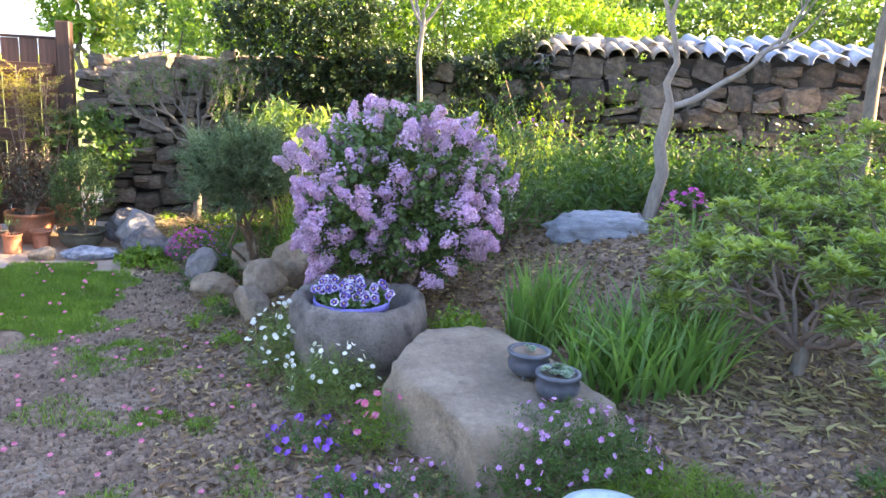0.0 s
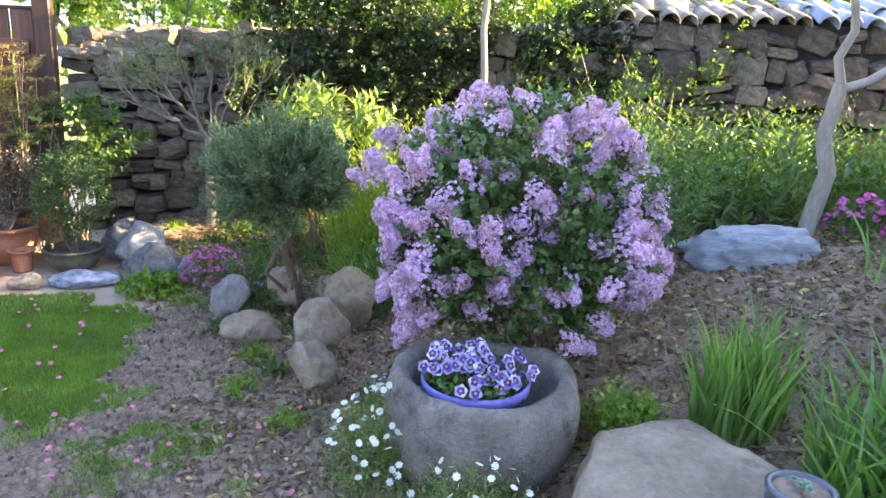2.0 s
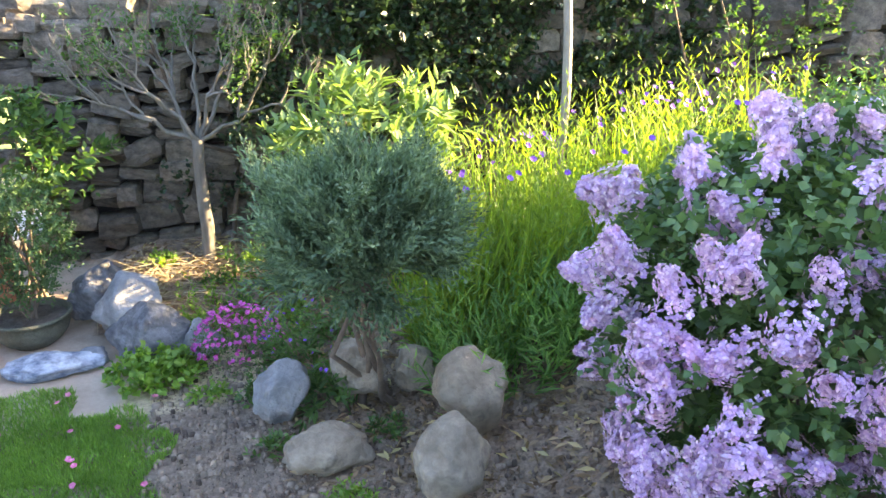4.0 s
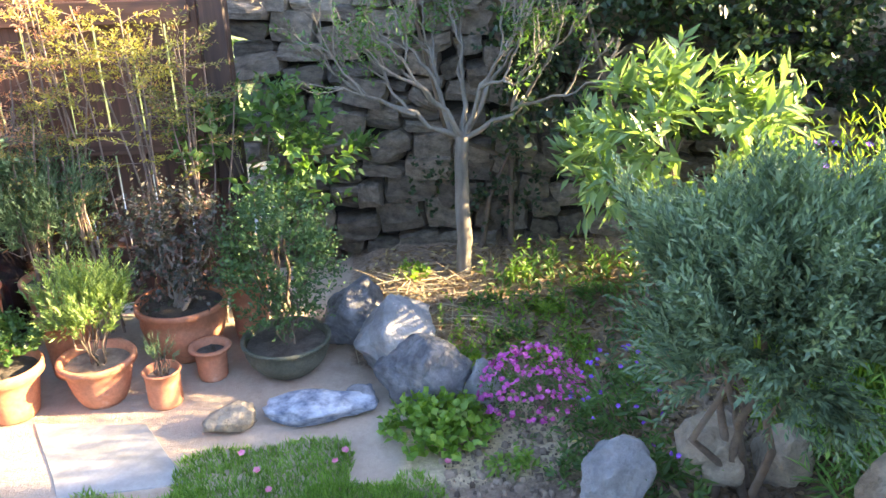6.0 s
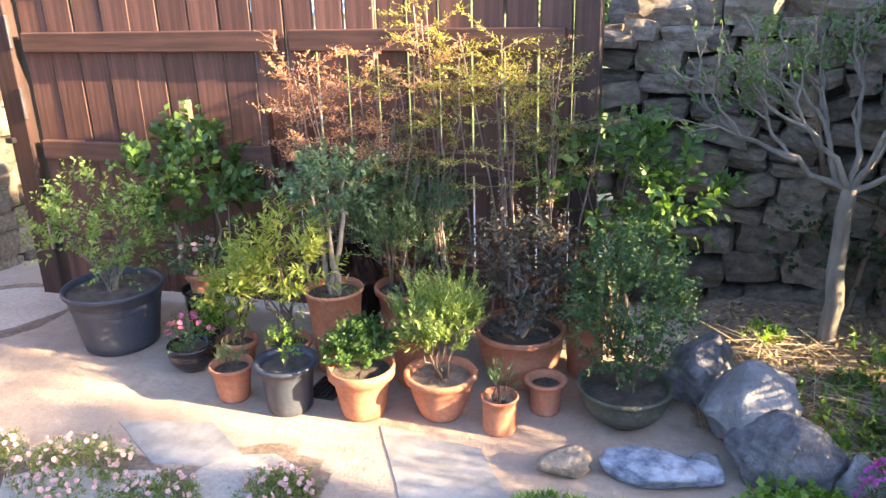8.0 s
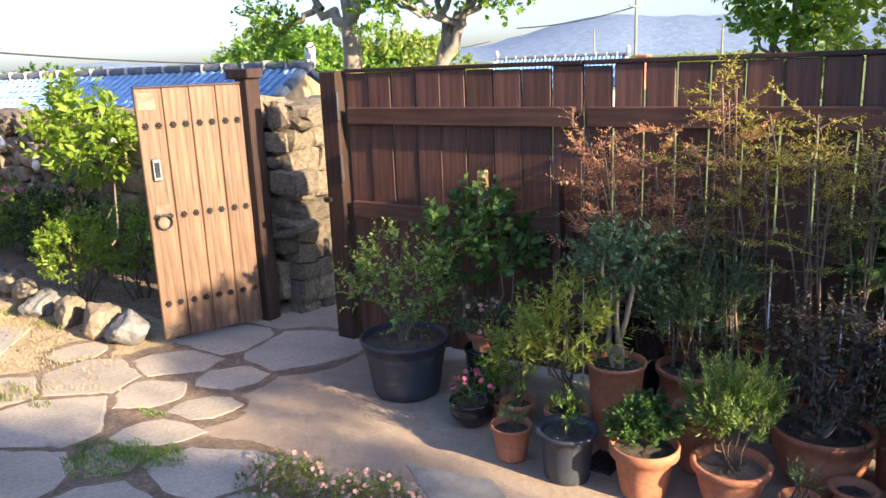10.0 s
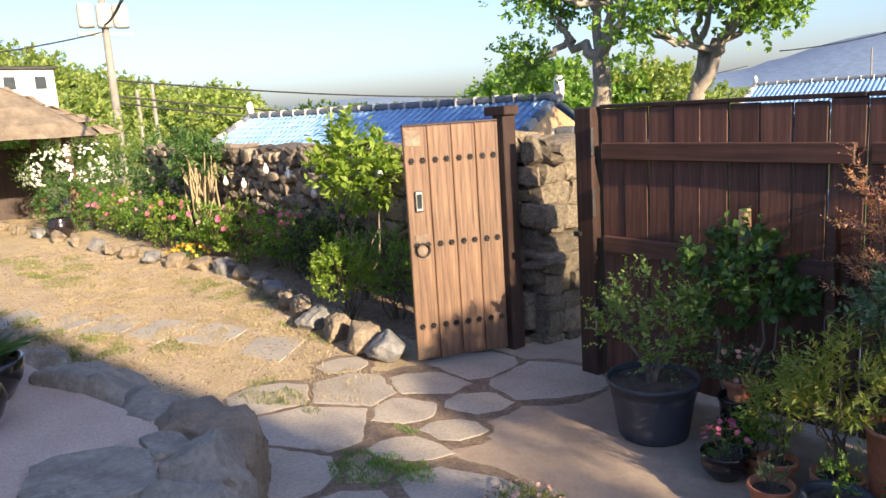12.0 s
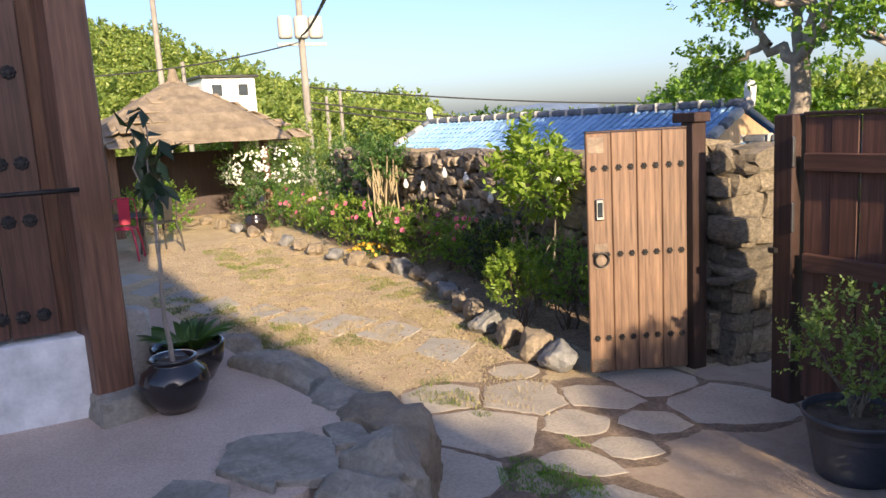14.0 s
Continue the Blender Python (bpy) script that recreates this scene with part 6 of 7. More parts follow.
branched_azalea(7.02, -0.42, 101, "spreading azalea with pale green whorled leaves")
branched_azalea(8.1, 0.35, 102, "second pale green azalea near the wall", 1.1)


def cushion(name, label, x, y, r, h, n, ll, lw, leaf, blooms, bsize, petal, seed, petals=5, spread=1.0, up=0.5, ln=0.06, per=8):
    """A low flowering cushion."""
    g = np.random.default_rng(seed)
    ob = thing(name, label, "flowers", (x, y, gz(x, y)))
    pts = in_ball(n, g, 0.2, low=0.0)
    place("foliage", shoot_leaves(pts * [r, r * 0.85, h], pts * 0.4 + g.normal(0, 0.3, pts.shape) + [0, 0, up], ln, per, ll, lw, 0.8, g), M[leaf], ob)
    if blooms:
        q = in_ball(blooms, g, 0.85, low=0.05) * [r * spread, r * spread * 0.85, h] + [0, 0, ln * 0.9]
        place("blossom", bloom_mesh(q, q * [1, 1, 0.6] + [0, -0.05, 0.12], bsize, petals, 0.15, 0.85, g), M[petal], ob)
    return ob


cushion("creeping_phlox", "cushion of magenta phlox in full flower", 4.07, 2.5, 0.2, 0.22, 220, 0.028, 0.006, "mid", 300, 0.022, "magenta", 111)
cushion("geranium", "low mound of scalloped green geranium leaves", 3.73, 2.4, 0.2, 0.12, 170, 0.045, 0.042, "bright", 0, 0.02, "pink", 112, ln=0.04, per=4)
cushion("salvia", "blue-flowered salvia with grey-green leaves", 4.3, 2.28, 0.16, 0.26, 70, 0.07, 0.014, "mid", 34, 0.018, "violetfl", 113, ln=0.14, per=9)
cushion("salvia", "small salvia in front of jagged rock", 4.36, 1.98, 0.11, 0.14, 40, 0.07, 0.02, "mid", 10, 0.018, "violetfl", 114, ln=0.08, per=8)
cushion("white_daisies", "drift of white daisies beside the trough", 4.82, 0.22, 0.2, 0.3, 460, 0.03, 0.006, "rosemary_pale", 80, 0.027, "white", 115, 7, 1.05, ln=0.1, per=10)
cushion("white_daisies", "white daisies in front of the trough", 5.02, -0.16, 0.2, 0.2, 520, 0.03, 0.006, "rosemary_pale", 34, 0.027, "white", 116, 7, ln=0.1, per=10)
cushion("thrift", "pink thrift flowers beside the boulder", 5.2, -0.55, 0.16, 0.16, 150, 0.05, 0.005, "bright", 16, 0.034, "pink", 117, 8, ln=0.06)
cushion("verbena", "purple verbena sprawling over gravel", 4.92, -0.55, 0.17, 0.08, 90, 0.028, 0.01, "mid", 26, 0.034, "violetfl", 118)
cushion("verbena", "purple verbena beside the path", 5.02, -0.95, 0.15, 0.08, 90, 0.028, 0.01, "mid", 12, 0.03, "violetfl", 119)
cushion("pale_phlox", "cushion of mauve-flowered phlox at the boulder foot", 5.78, -1.02, 0.33, 0.24, 1100, 0.03, 0.007, "mid", 90, 0.024, "mauve", 120)
cushion("pale_phlox", "mauve phlox spreading low over soil", 5.3, -1.05, 0.24, 0.1, 300, 0.024, 0.005, "mid", 40, 0.022, "mauve", 121)
cushion("pale_phlox", "mauve phlox behind the trough", 4.95, 0.62, 0.24, 0.16, 260, 0.03, 0.006, "mid", 40, 0.02, "mauve", 122)
cushion("soft_grass", "soft fresh green grass cushion", 6.05, -1.35, 0.3, 0.08, 300, 0.06, 0.004, "bright", 0, 0, "pink", 123)
cushion("mint_clump", "fresh green mint clump beside the boulder", 5.62, 0.12, 0.15, 0.18, 110, 0.04, 0.024, "bright", 0, 0, "pink", 124, ln=0.08)
cushion("magenta_flowers", "magenta flowers under the bare tree", 7.25, 1.15, 0.16, 0.2, 100, 0.04, 0.012, "mid", 60, 0.04, "magenta", 125)
for i, (x, y) in enumerate(((4.15, 1.75), (4.35, 1.4), (4.45, 1.2), (4.3, 1.05), (4.12, 2.12), (4.5, 0.7), (4.55, 1.75), (3.95, 2.2), (7.0, 0.35), (7.3, -1.0), (6.7, -1.35), (3.9, 2.86), (4.1, 3.0), (4.35, 2.9), (4.5, 3.2), (4.2, 3.38), (4.0, 3.2), (4.28, 3.12), (4.62, 3.0), (3.72, 3.5), (4.45, 2.62))):
    cushion("seedling", "small green seedling in gravel soil", x, y, 0.07, 0.05, 26, 0.04, 0.016, "bright" if i % 2 else "mid", 0, 0, "pink", 130 + i, ln=0.05, per=6)
for i, (x, y, rr, nb) in enumerate(((1.35, 2.16, 0.22, 110), (0.95, 2.12, 0.2, 60), (2.12, 2.2, 0.13, 60), (1.75, 2.05, 0.18, 60))):
    cushion("pale_stonecrop", "pale pink and cream flowering stonecrop between slabs", x, y, rr, 0.07, 260, 0.02, 0.008, "grass", nb, 0.022, "palepink", 150 + i, ln=0.04)

# ---- low green cover ----
def cover(name, label, spots, n, ln, w, mat, seed, thin=0.0):
    """Short blades over several round spots, as one sheet of stuff."""
    g = np.random.default_rng(seed)
    P = []
    for x, y, rx, ry in spots:
        k = int(n * rx * ry)
        a, r = g.uniform(0, 6.28, k), g.random(k) ** 0.5
        edge = 1 + 0.2 * np.sin(a * 3 + x * 5) + 0.12 * np.sin(a * 7 + y * 3)
        q = np.stack([x + rx * r * edge * np.cos(a), y + ry * r * edge * np.sin(a)], 1)
        if thin:
            keep = [noise.noise(Vector((u * 3.5, v * 3.5, seed))) > thin - 0.5 for u, v in q]
            q = q[keep]
        P.append(q)
    q = np.concatenate(P)
    Z = ground_z(q[:, 0], q[:, 1])
    hump = np.array([noise.noise(Vector((u * 9, v * 9, 1.0))) for u, v in q]) * ln * 0.7
    P = np.stack([q[:, 0], q[:, 1], Z + np.maximum(hump, -0.004)], 1)
    D = g.normal(0, 0.45, P.shape) * [1, 1, 0] + [0, 0, 1]
    ob = place(name, leaf_mesh(P, D, ln * g.uniform(0.6, 1.3, len(P)), w, g=g, mid=0.3), M[mat])
    return tagged(ob, label, "ground cover", kind="stuff")


cover("moss_lawn", "bright green mossy lawn between slab and gravel", [(3.15, 2.05, 0.5, 0.35), (3.5, 1.75, 0.32, 0.4), (2.85, 1.85, 0.4, 0.35), (3.05, 1.5, 0.5, 0.4), (3.4, 1.2, 0.4, 0.3)], 90000, 0.03, 0.0045, "moss", 161)
cover("thin_grass", "thin patchy grass on the gravel", [(3.75, 1.0, 0.35, 0.35), (4.05, 0.75, 0.3, 0.3), (4.5, -0.15, 0.2, 0.25), (4.35, -0.75, 0.2, 0.25), (3.6, 0.6, 0.5, 0.5), (4.2, 0.45, 0.22, 0.3), (4.35, -0.3, 0.25, 0.3), (4.6, -0.7, 0.3, 0.35), (4.0, -0.2, 0.3, 0.3), (4.2, -1.0, 0.3, 0.3)], 26000, 0.028, 0.004, "moss", 162, 0.6)
cover("yard_grass", "sparse dry grass on the sandy yard", [(-2.6, 2.9, 1.2, 0.4), (-4, 2.6, 2.2, 0.7), (-6.5, 2.2, 2.6, 0.7), (-3.0, 1.5, 1.0, 0.5), (-1.2, 2.3, 0.6, 0.4), (-2.6, 2.2, 1.0, 0.4), (-3.8, 1.7, 1.0, 0.4)], 9500, 0.025, 0.004, "straw", 163, 0.45)
cover("yard_grass", "low green weeds on the sandy yard", [(-2.8, 3.0, 0.6, 0.2), (-4.2, 2.9, 0.8, 0.25), (-3.0, 1.45, 0.7, 0.2), (-7, 2.0, 1.5, 0.4), (-4.6, 0.95, 1.3, 0.25), (-2.6, 1.9, 0.5, 0.12), (-3.3, 1.6, 0.5, 0.12), (-2.2, 2.75, 0.4, 0.12), (-1.2, 2.0, 0.5, 0.15), (-4.0, 1.25, 0.8, 0.15)], 9000, 0.03, 0.006, "grass", 164, 0.5)
cover("joint_moss", "moss growing in the paving joints", [(0.24, 1.98, 0.2, 0.08), (0.33, 2.04, 0.1, 0.06), (0.12, 1.86, 0.22, 0.13), (-0.1, 2.27, 0.1, 0.03)], 34000, 0.022, 0.004, "moss", 165)
g = np.random.default_rng(166)
q = np.stack([g.uniform(2.7, 3.8, 40), g.uniform(1.1, 2.4, 40)], 1)
q = np.concatenate([q, np.stack([g.uniform(3.5, 4.7, 60), g.uniform(-1.2, 0.9, 60)], 1)])
q3 = np.stack([q[:, 0], q[:, 1], ground_z(q[:, 0], q[:, 1]) + 0.035], 1)
tagged(place("moss_pinks", bloom_mesh(q3, q3 * 0 + [0, -0.3, 1], 0.026, 5, 0.2, 0.9, g), M["pink"]), "scattered tiny pink flowers in moss and gravel", "flowers", kind="stuff")

# fallen leaves, pebbles and straw on the soil
n = 36000
x, y = g.uniform(3.6, 9, n), g.uniform(-2.5, 3.6, n)
keep = (x > 4.2 - 0.2 * y * (y < 1)) & ~((x < 4.4) & (y > 1.2) & (g.random(n) < 0.5))
x, y = x[keep], y[keep]
x, y = np.concatenate([x, g.uniform(3.5, 4.7, 1800)]), np.concatenate([y, g.uniform(2.85, 3.85, 1800)])
P = np.stack([x, y, ground_z(x, y) + 0.012], 1)
tagged(place("leaf_litter", leaf_mesh(P, g.normal(0, 1, P.shape) * [1, 1, 0.2], 0.048 * g.uniform(0.4, 1.4, len(P)), 0.017, g=g), M["litter"]), "dry brown fallen leaves on the soil", "leaf litter", kind="stuff")
n = 15000
bx = np.array([(-1, -1, -1), (1, -1, -1), (1, 1, -1), (-1, 1, -1), (-0.7, -0.7, 1), (0.7, -0.7, 1), (0.7, 0.7, 1), (-0.7, 0.7, 1)], float)
bf = np.array([(4, 5, 6, 7), (0, 1, 5, 4), (1, 2, 6, 5), (2, 3, 7, 6), (3, 0, 4, 7)])
x, y = g.uniform(2.6, 9, n), g.uniform(-3.0, 3.4, n)
x, y = np.concatenate([x, g.uniform(3.6, 4.9, 9000)]), np.concatenate([y, g.uniform(-1.8, 2.5, 9000)])
keep = ~((x < 3.72) & (y > 0.9))
x, y = x[keep], y[keep]
n = len(x)
sz = 0.003 + 0.013 * g.random(n) ** 5
ang = g.uniform(0, 6.28, n)
bb = bx[None] * (sz[:, None] * g.uniform(0.6, 1.3, (n, 3)))[:, None] * [1, 1, 0.6]
ca, sa = np.cos(ang)[:, None], np.sin(ang)[:, None]
V = np.stack([bb[..., 0] * ca - bb[..., 1] * sa + x[:, None], bb[..., 0] * sa + bb[..., 1] * ca + y[:, None], bb[..., 2] + ground_z(x, y)[:, None] + 0.007], -1)
F = (np.arange(n)[:, None, None] * 8 + bf[None]).reshape(-1, 4)
tagged(place("pebbles", fast_mesh("pebbles", V.reshape(-1, 3), F), M["pebble"]), "small pebbles and clods on gravel and soil", "pebbles", kind="stuff")
n = 34000
x, y = g.uniform(3.5, 7.4, n), g.uniform(-2.2, 2.7, n)
x = x + np.clip(-y, 0, 2) * 0.05
keep = ~((x < 3.72) & (y > 0.9))
x, y = x[keep], y[keep]
n = len(x)
sz = 0.0025 + 0.009 * g.random(n) ** 3.5
bb = bx[None] * (sz[:, None] * g.uniform(0.6, 1.3, (n, 3)))[:, None] * [1, 1, 0.8]
V = bb + np.stack([x, y, ground_z(x, y) + 0.006], -1)[:, None]
F = (np.arange(n)[:, None, None] * 8 + bf[None]).reshape(-1, 4)
tagged(place("soil_crumbs", fast_mesh("soil_crumbs", V.reshape(-1, 3), F), M["crumb"]), "loose brown crumbs of soil on the beds", "soil", kind="stuff")
n = 520
a, r = g.uniform(0, 6.28, n), g.random(n) ** 0.6
x, y = 6.95 + 0.75 * r * np.cos(a), -0.6 + 0.45 * r * np.sin(a)
P = np.stack([x, y, ground_z(x, y) + g.uniform(0.012, 0.03, n)], 1)
tagged(place("dry_leaves", blade_mesh(P, g.normal(0, 1, P.shape) * [1, 1, 0.12], 0.075, 0.014, 0.15, 3, g), M["dry_leaf"]), "long yellowed fallen leaves under the azalea", "leaf litter", kind="stuff")
n = 7000
x, y = g.uniform(-9, -1.4, n), g.uniform(0.8, 3.2, n)
sz = 0.003 + 0.011 * g.random(n) ** 4
bb = bx[None] * (sz[:, None] * g.uniform(0.6, 1.3, (n, 3)))[:, None] * [1, 1, 0.6]
V = bb + np.stack([x, y, ground_z(x, y) + 0.002], -1)[:, None]
F = (np.arange(n)[:, None, None] * 8 + bf[None]).reshape(-1, 4)
tagged(place("yard_grit", fast_mesh("yard_grit", V.reshape(-1, 3), F), M["pebble"]), "fine grit and clods on the sandy yard", "grit", kind="stuff")
n = 260
x, y = g.normal(3.75, 0.16, n), g.normal(3.2, 0.12, n)
P = np.stack([x, y, ground_z(x, y) + g.uniform(0.01, 0.05, n)], 1)
tagged(place("straw_heap", blade_mesh(P, g.normal(0, 1, P.shape) * [1, 0.6, 0.12], 0.22, 0.004, 0.1, 3, g), M["straw"]), "loose heap of dry straw behind boulders", "straw", kind="stuff")

st = thing("garden_stool", "pale blue glazed drum stool beside the bed", "stool", (5.72, -1.5, 0))
place("drum", lathe([(0.001, 0), (0.14, 0), (0.17, 0.12), (0.165, 0.26), (0.14, 0.31), (0.1, 0.325), (0.001, 0.33)], 32), surface("pale_blue_glaze", (0.45, 0.6, 0.62), (0.55, 0.7, 0.72), 0.3, 4, 40, 0.05), st)


# ---- hedge and ivy over the garden wall ----
def hedge(name, label, x0, x1, y, z0, z1, depth, n, mat, seed, ll=0.05, lw=0.03, cat="hedge", per=8, ln=0.14, clump=0.2):
    g = np.random.default_rng(seed)
    ob = thing(name, label, cat, (x0, y, 0))
    X = g.uniform(0, x1 - x0, n)
    crest = z1 + 0.22 * np.sin(X * 2.1 + seed) + 0.12 * np.sin(X * 5.3)
    Z = z0 + (crest - z0) * g.random(n) ** 0.75
    Y = g.normal(0, depth, n)
    C = np.stack([X, Y, Z], 1)
    keep = np.array([noise.noise(Vector(c * 2.4) + Vector((seed, 0, 0))) > clump - 0.4 for c in C])
    C = C[keep]
    A = unit(g.normal(0, 0.5, C.shape) + [0, -0.7, 0.45])
    place("foliage", shoot_leaves(C, A, ln, per, ll, lw, 0.8, g), M[mat], ob)
    lines = [(bent((u, depth, -0.3), (u + g.normal(0, 0.3), 0, z1 * 0.9), g, 6, 0.05), 0.02, 0.006) for u in np.arange(0.3, x1 - x0, 0.6)]
    for ln in lines:
        place("stem", tube_mesh([ln]), M["twig"], ob)
    return ob


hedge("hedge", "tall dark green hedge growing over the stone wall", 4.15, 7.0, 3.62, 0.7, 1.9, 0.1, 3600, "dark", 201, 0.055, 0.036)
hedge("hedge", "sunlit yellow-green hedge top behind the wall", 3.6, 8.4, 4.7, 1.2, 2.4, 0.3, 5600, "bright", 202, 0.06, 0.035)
hedge("hedge", "sunlit shrubs beyond the tiled wall", 8.2, 16.0, 6.2, 1.0, 2.9, 0.6, 7000, "mid", 203, 0.095, 0.055)
hedge("ivy", "ivy hanging on the stone wall", 3.7, 4.4, 3.83, 0.25, 0.8, 0.03, 110, "dark", 204, 0.04, 0.03, "ivy", 5, 0.08, 0.3)
hedge("ivy", "leafy creeper over the tiled wall end", 6.5, 7.9, 3.32, 1.15, 1.62, 0.05, 150, "mid", 205, 0.04, 0.03, "ivy", 6, 0.08, 0.3)
hedge("hedge", "tall garden shrubs beyond the north wall", 2.6, 8.5, 8.0, 0.5, 3.3, 0.7, 5600, "mid", 206, 0.1, 0.062)

hedge("hedge", "deep row of trees behind the garden wall", 1.5, 20, 11.0, 0.3, 3.6, 0.9, 4200, "forest", 207, 0.17, 0.1, "hedge", 8, 0.3, 0.1)

# ---- the bed along the west wall ----
bush("laurel_shrub", "bright green leafy shrub beside the open door", "shrub", (-2.45, 3.55, 0.03), (0.32, 0.28, 0.36), 150, 0.16, 8, 0.12, 0.055, M["lime"], 211, lift=1.14, stems=6, stem_r=0.012, clump=0.2, stem_mat=M["bark"], low=-0.8)
bush("azalea", "yellow-green azalea in the border bed", "shrub", (-1.95, 3.06, 0.03), (0.26, 0.24, 0.24), 230, 0.07, 9, 0.045, 0.022, M["lime"], 212, lift=0.42, stems=10, up=0.8)
bush("dark_shrub", "dark green shrub behind the azalea", "shrub", (-1.75, 3.4, 0.03), (0.36, 0.26, 0.3), 260, 0.1, 9, 0.04, 0.02, M["bright"], 213, lift=0.42, stems=8)
bush("dark_shrub", "dark rose bush under the wall", "shrub", (-3.3, 3.66, 0.03), (0.5, 0.22, 0.36), 260, 0.12, 9, 0.045, 0.025, M["dark"], 214, lift=0.42, stems=10)
g = np.random.default_rng(215)
for i in range(12):
    x = -3.2 - i * 0.62
    y = 3.72 - 0.02 * i + g.normal(0, 0.05) - 0.03 * max(0, i - 4)
    rb = bush("rose_bush", "leafy bush with red and pink roses", "shrub", (x, y, 0.03), (0.36, 0.24, 0.28 + 0.1 * g.random()), 150, 0.1, 8, 0.05, 0.028, M["bright"] if i % 3 else M["lime"], 220 + i, lift=0.34, stems=6, group="rose bushes")
    q = in_ball(5, g, 0.85, low=-0.1) * [0.38, 0.26, 0.34] + [0, 0, 0.38]
    for sc, cup in ((1.0, 0.3), (0.65, 0.9)):
        place("blossom", bloom_mesh(q, q * 0 + [0.5, -0.6, 0.5], 0.075 * sc, 7, cup, 0.95, g), M["pink"] if i % 4 else M["palepink"], rb)
cushion("pansies", "yellow and orange pansies by the border", -6.0, 3.3, 0.3, 0.12, 120, 0.03, 0.014, "mid", 60, 0.05, "orange", 240)


def fan_shrub():
    f = thing("bound_shrub", "old shrub of bound pale stems with green top", "shrub", (-6.4, 3.75, 0.0))
    g = np.random.default_rng(241)
    lines, C = [], []
    for i in range(46):
        a = g.uniform(0, 6.28)
        q = np.array([0.34 * math.cos(a), 0.28 * math.sin(a), 1.15 + g.uniform(-0.2, 0.15)]) * [g.random() ** 0.5, g.random() ** 0.5, 1]
        lines.append((bent((g.normal(0, 0.06), g.normal(0, 0.06), 0), q, g, 5, 0.03), 0.016, 0.01))
        C.append(q)
    for ln in lines:
        place("stem", tube_mesh([ln], 5), M["straw"], f)
    C = np.repeat(np.array(C), 5, 0) + g.normal(0, 0.1, (230, 3)) + [0, 0, 0.12]
    place("foliage", shoot_leaves(C, g.normal(0, 0.7, C.shape) + [0, 0, 0.6], 0.16, 9, 0.08, 0.035, 0.8, g), M["mid"], f)


fan_shrub()
sp = bush("white_spirea", "arching shrub covered in white flowers", "shrub", (-11.6, 3.4, 0.0), (0.95, 0.8, 0.55), 420, 0.2, 9, 0.06, 0.03, M["mid"], 242, lift=0.95, stems=14)
q = in_ball(520, g, 0.8, 0.3, low=-0.4) * [1.0, 0.85, 0.6] + [0, 0, 0.97]
place("blossom", bloom_mesh(q, q - [0, 0, 0.9], 0.055, 6, 0.2, 0.9, g), M["white"], sp)
for i, (x, y, r, h, mt) in enumerate(((-10.2, 2.95, 0.5, 0.4, "mid"), (-11.2, 1.3, 0.8, 0.45, "bright"), (-14.5, 3.6, 1.2, 0.9, "bright"), (-13.0, 4.6, 1.2, 0.8, "forest"), (-10.4, 4.3, 0.9, 0.7, "mid"), (-9.2, 4.4, 0.7, 0.65, "dark"), (-15.5, 0.3, 1.0, 0.6, "bright"), (-14.2, -0.6, 0.9, 0.6, "lime"), (-7.6, 4.0, 0.6, 0.6, "mid"), (-16.5, 5.5, 1.6, 1.1, "forest"), (-11, 6.0, 1.4, 0.75, "forest"), (-7.5, 6.2, 1.5, 0.55, "lime"))):
    bush("garden_shrub", "rounded leafy shrub at the yard edge", "shrub", (x, y, gz(x, y)), (r, r * 0.8, h), int(240 * r), 0.2, 9, 0.09, 0.05, M[mt], 250 + i, lift=h * 1.05, stems=8, group="yard shrubs")


# bulbs strung along the wall
def bulb_string():
    s = thing("light_string", "string of white bulbs hung along the wall", "string lights", (0, 0, 0))
    xs = [-1.9, -2.35, -3.0, -3.5, -4.0, -4.5, -5.1, -5.6]
    me = lathe([(0.001, -0.055), (0.02, -0.05), (0.034, -0.02), (0.03, 0.01), (0.016, 0.035), (0.014, 0.06), (0.001, 0.062)], 14)
    me.materials.append(M["bulb"])
    pts = []
    for i, x in enumerate(xs):
        z = 1.02 + 0.12 * math.sin(i * 1.7) - (0.12 if i == 0 else 0)
        y = 3.72 - 0.033 * (x + 0.8) * 0
        ob = new("bulb", me)
        ob.parent = s
        ob.matrix_basis = pose(x, y, z)
        pts += [(x, y, z + 0.06), (x - 0.22, y, z + 0.1)]
    place("wire", tube_mesh([(np.array(pts), 0.004, 0.004)], 5), M["cable"], s)


bulb_string()

# the terrace pots
p = thing("glazed_jar", "black glazed jar with a slender young tree", "potted plant", (-0.78, 0.43, TZ))
place("jar", lathe([(0.001, 0), (0.09, 0), (0.14, 0.07), (0.165, 0.14), (0.15, 0.2), (0.105, 0.232), (0.1, 0.245), (0.115, 0.252), (0.112, 0.265), (0.095, 0.262), (0.09, 0.23)], 36), M["glaze"], p)
place("soil", disc_mesh(0.09, 0.235), M["soil"], p)
g = np.random.default_rng(270)
ln = bent((0, 0, 0.2), (-0.03, 0.0, 0.93), g, 7, 0.015)
lines = [(ln, 0.013, 0.008)]
C = []
for d in ((-0.12, -0.05, 0.42), (0.1, 0.05, 0.36), (0.0, 0.0, 0.5), (0.16, -0.02, 0.22), (-0.14, 0.06, 0.2)):
    q = ln[-1] + np.array(d)
    lines.append((bent(ln[-1], q, g, 5, 0.05), 0.006, 0.003))
    C += [ln[-1] + np.array(d) * s for s in (0.5, 0.75, 1.0)]
place("stem", tube_mesh(lines, 7), M["pale_bark"], p)
C = np.repeat(np.array(C), 3, 0)
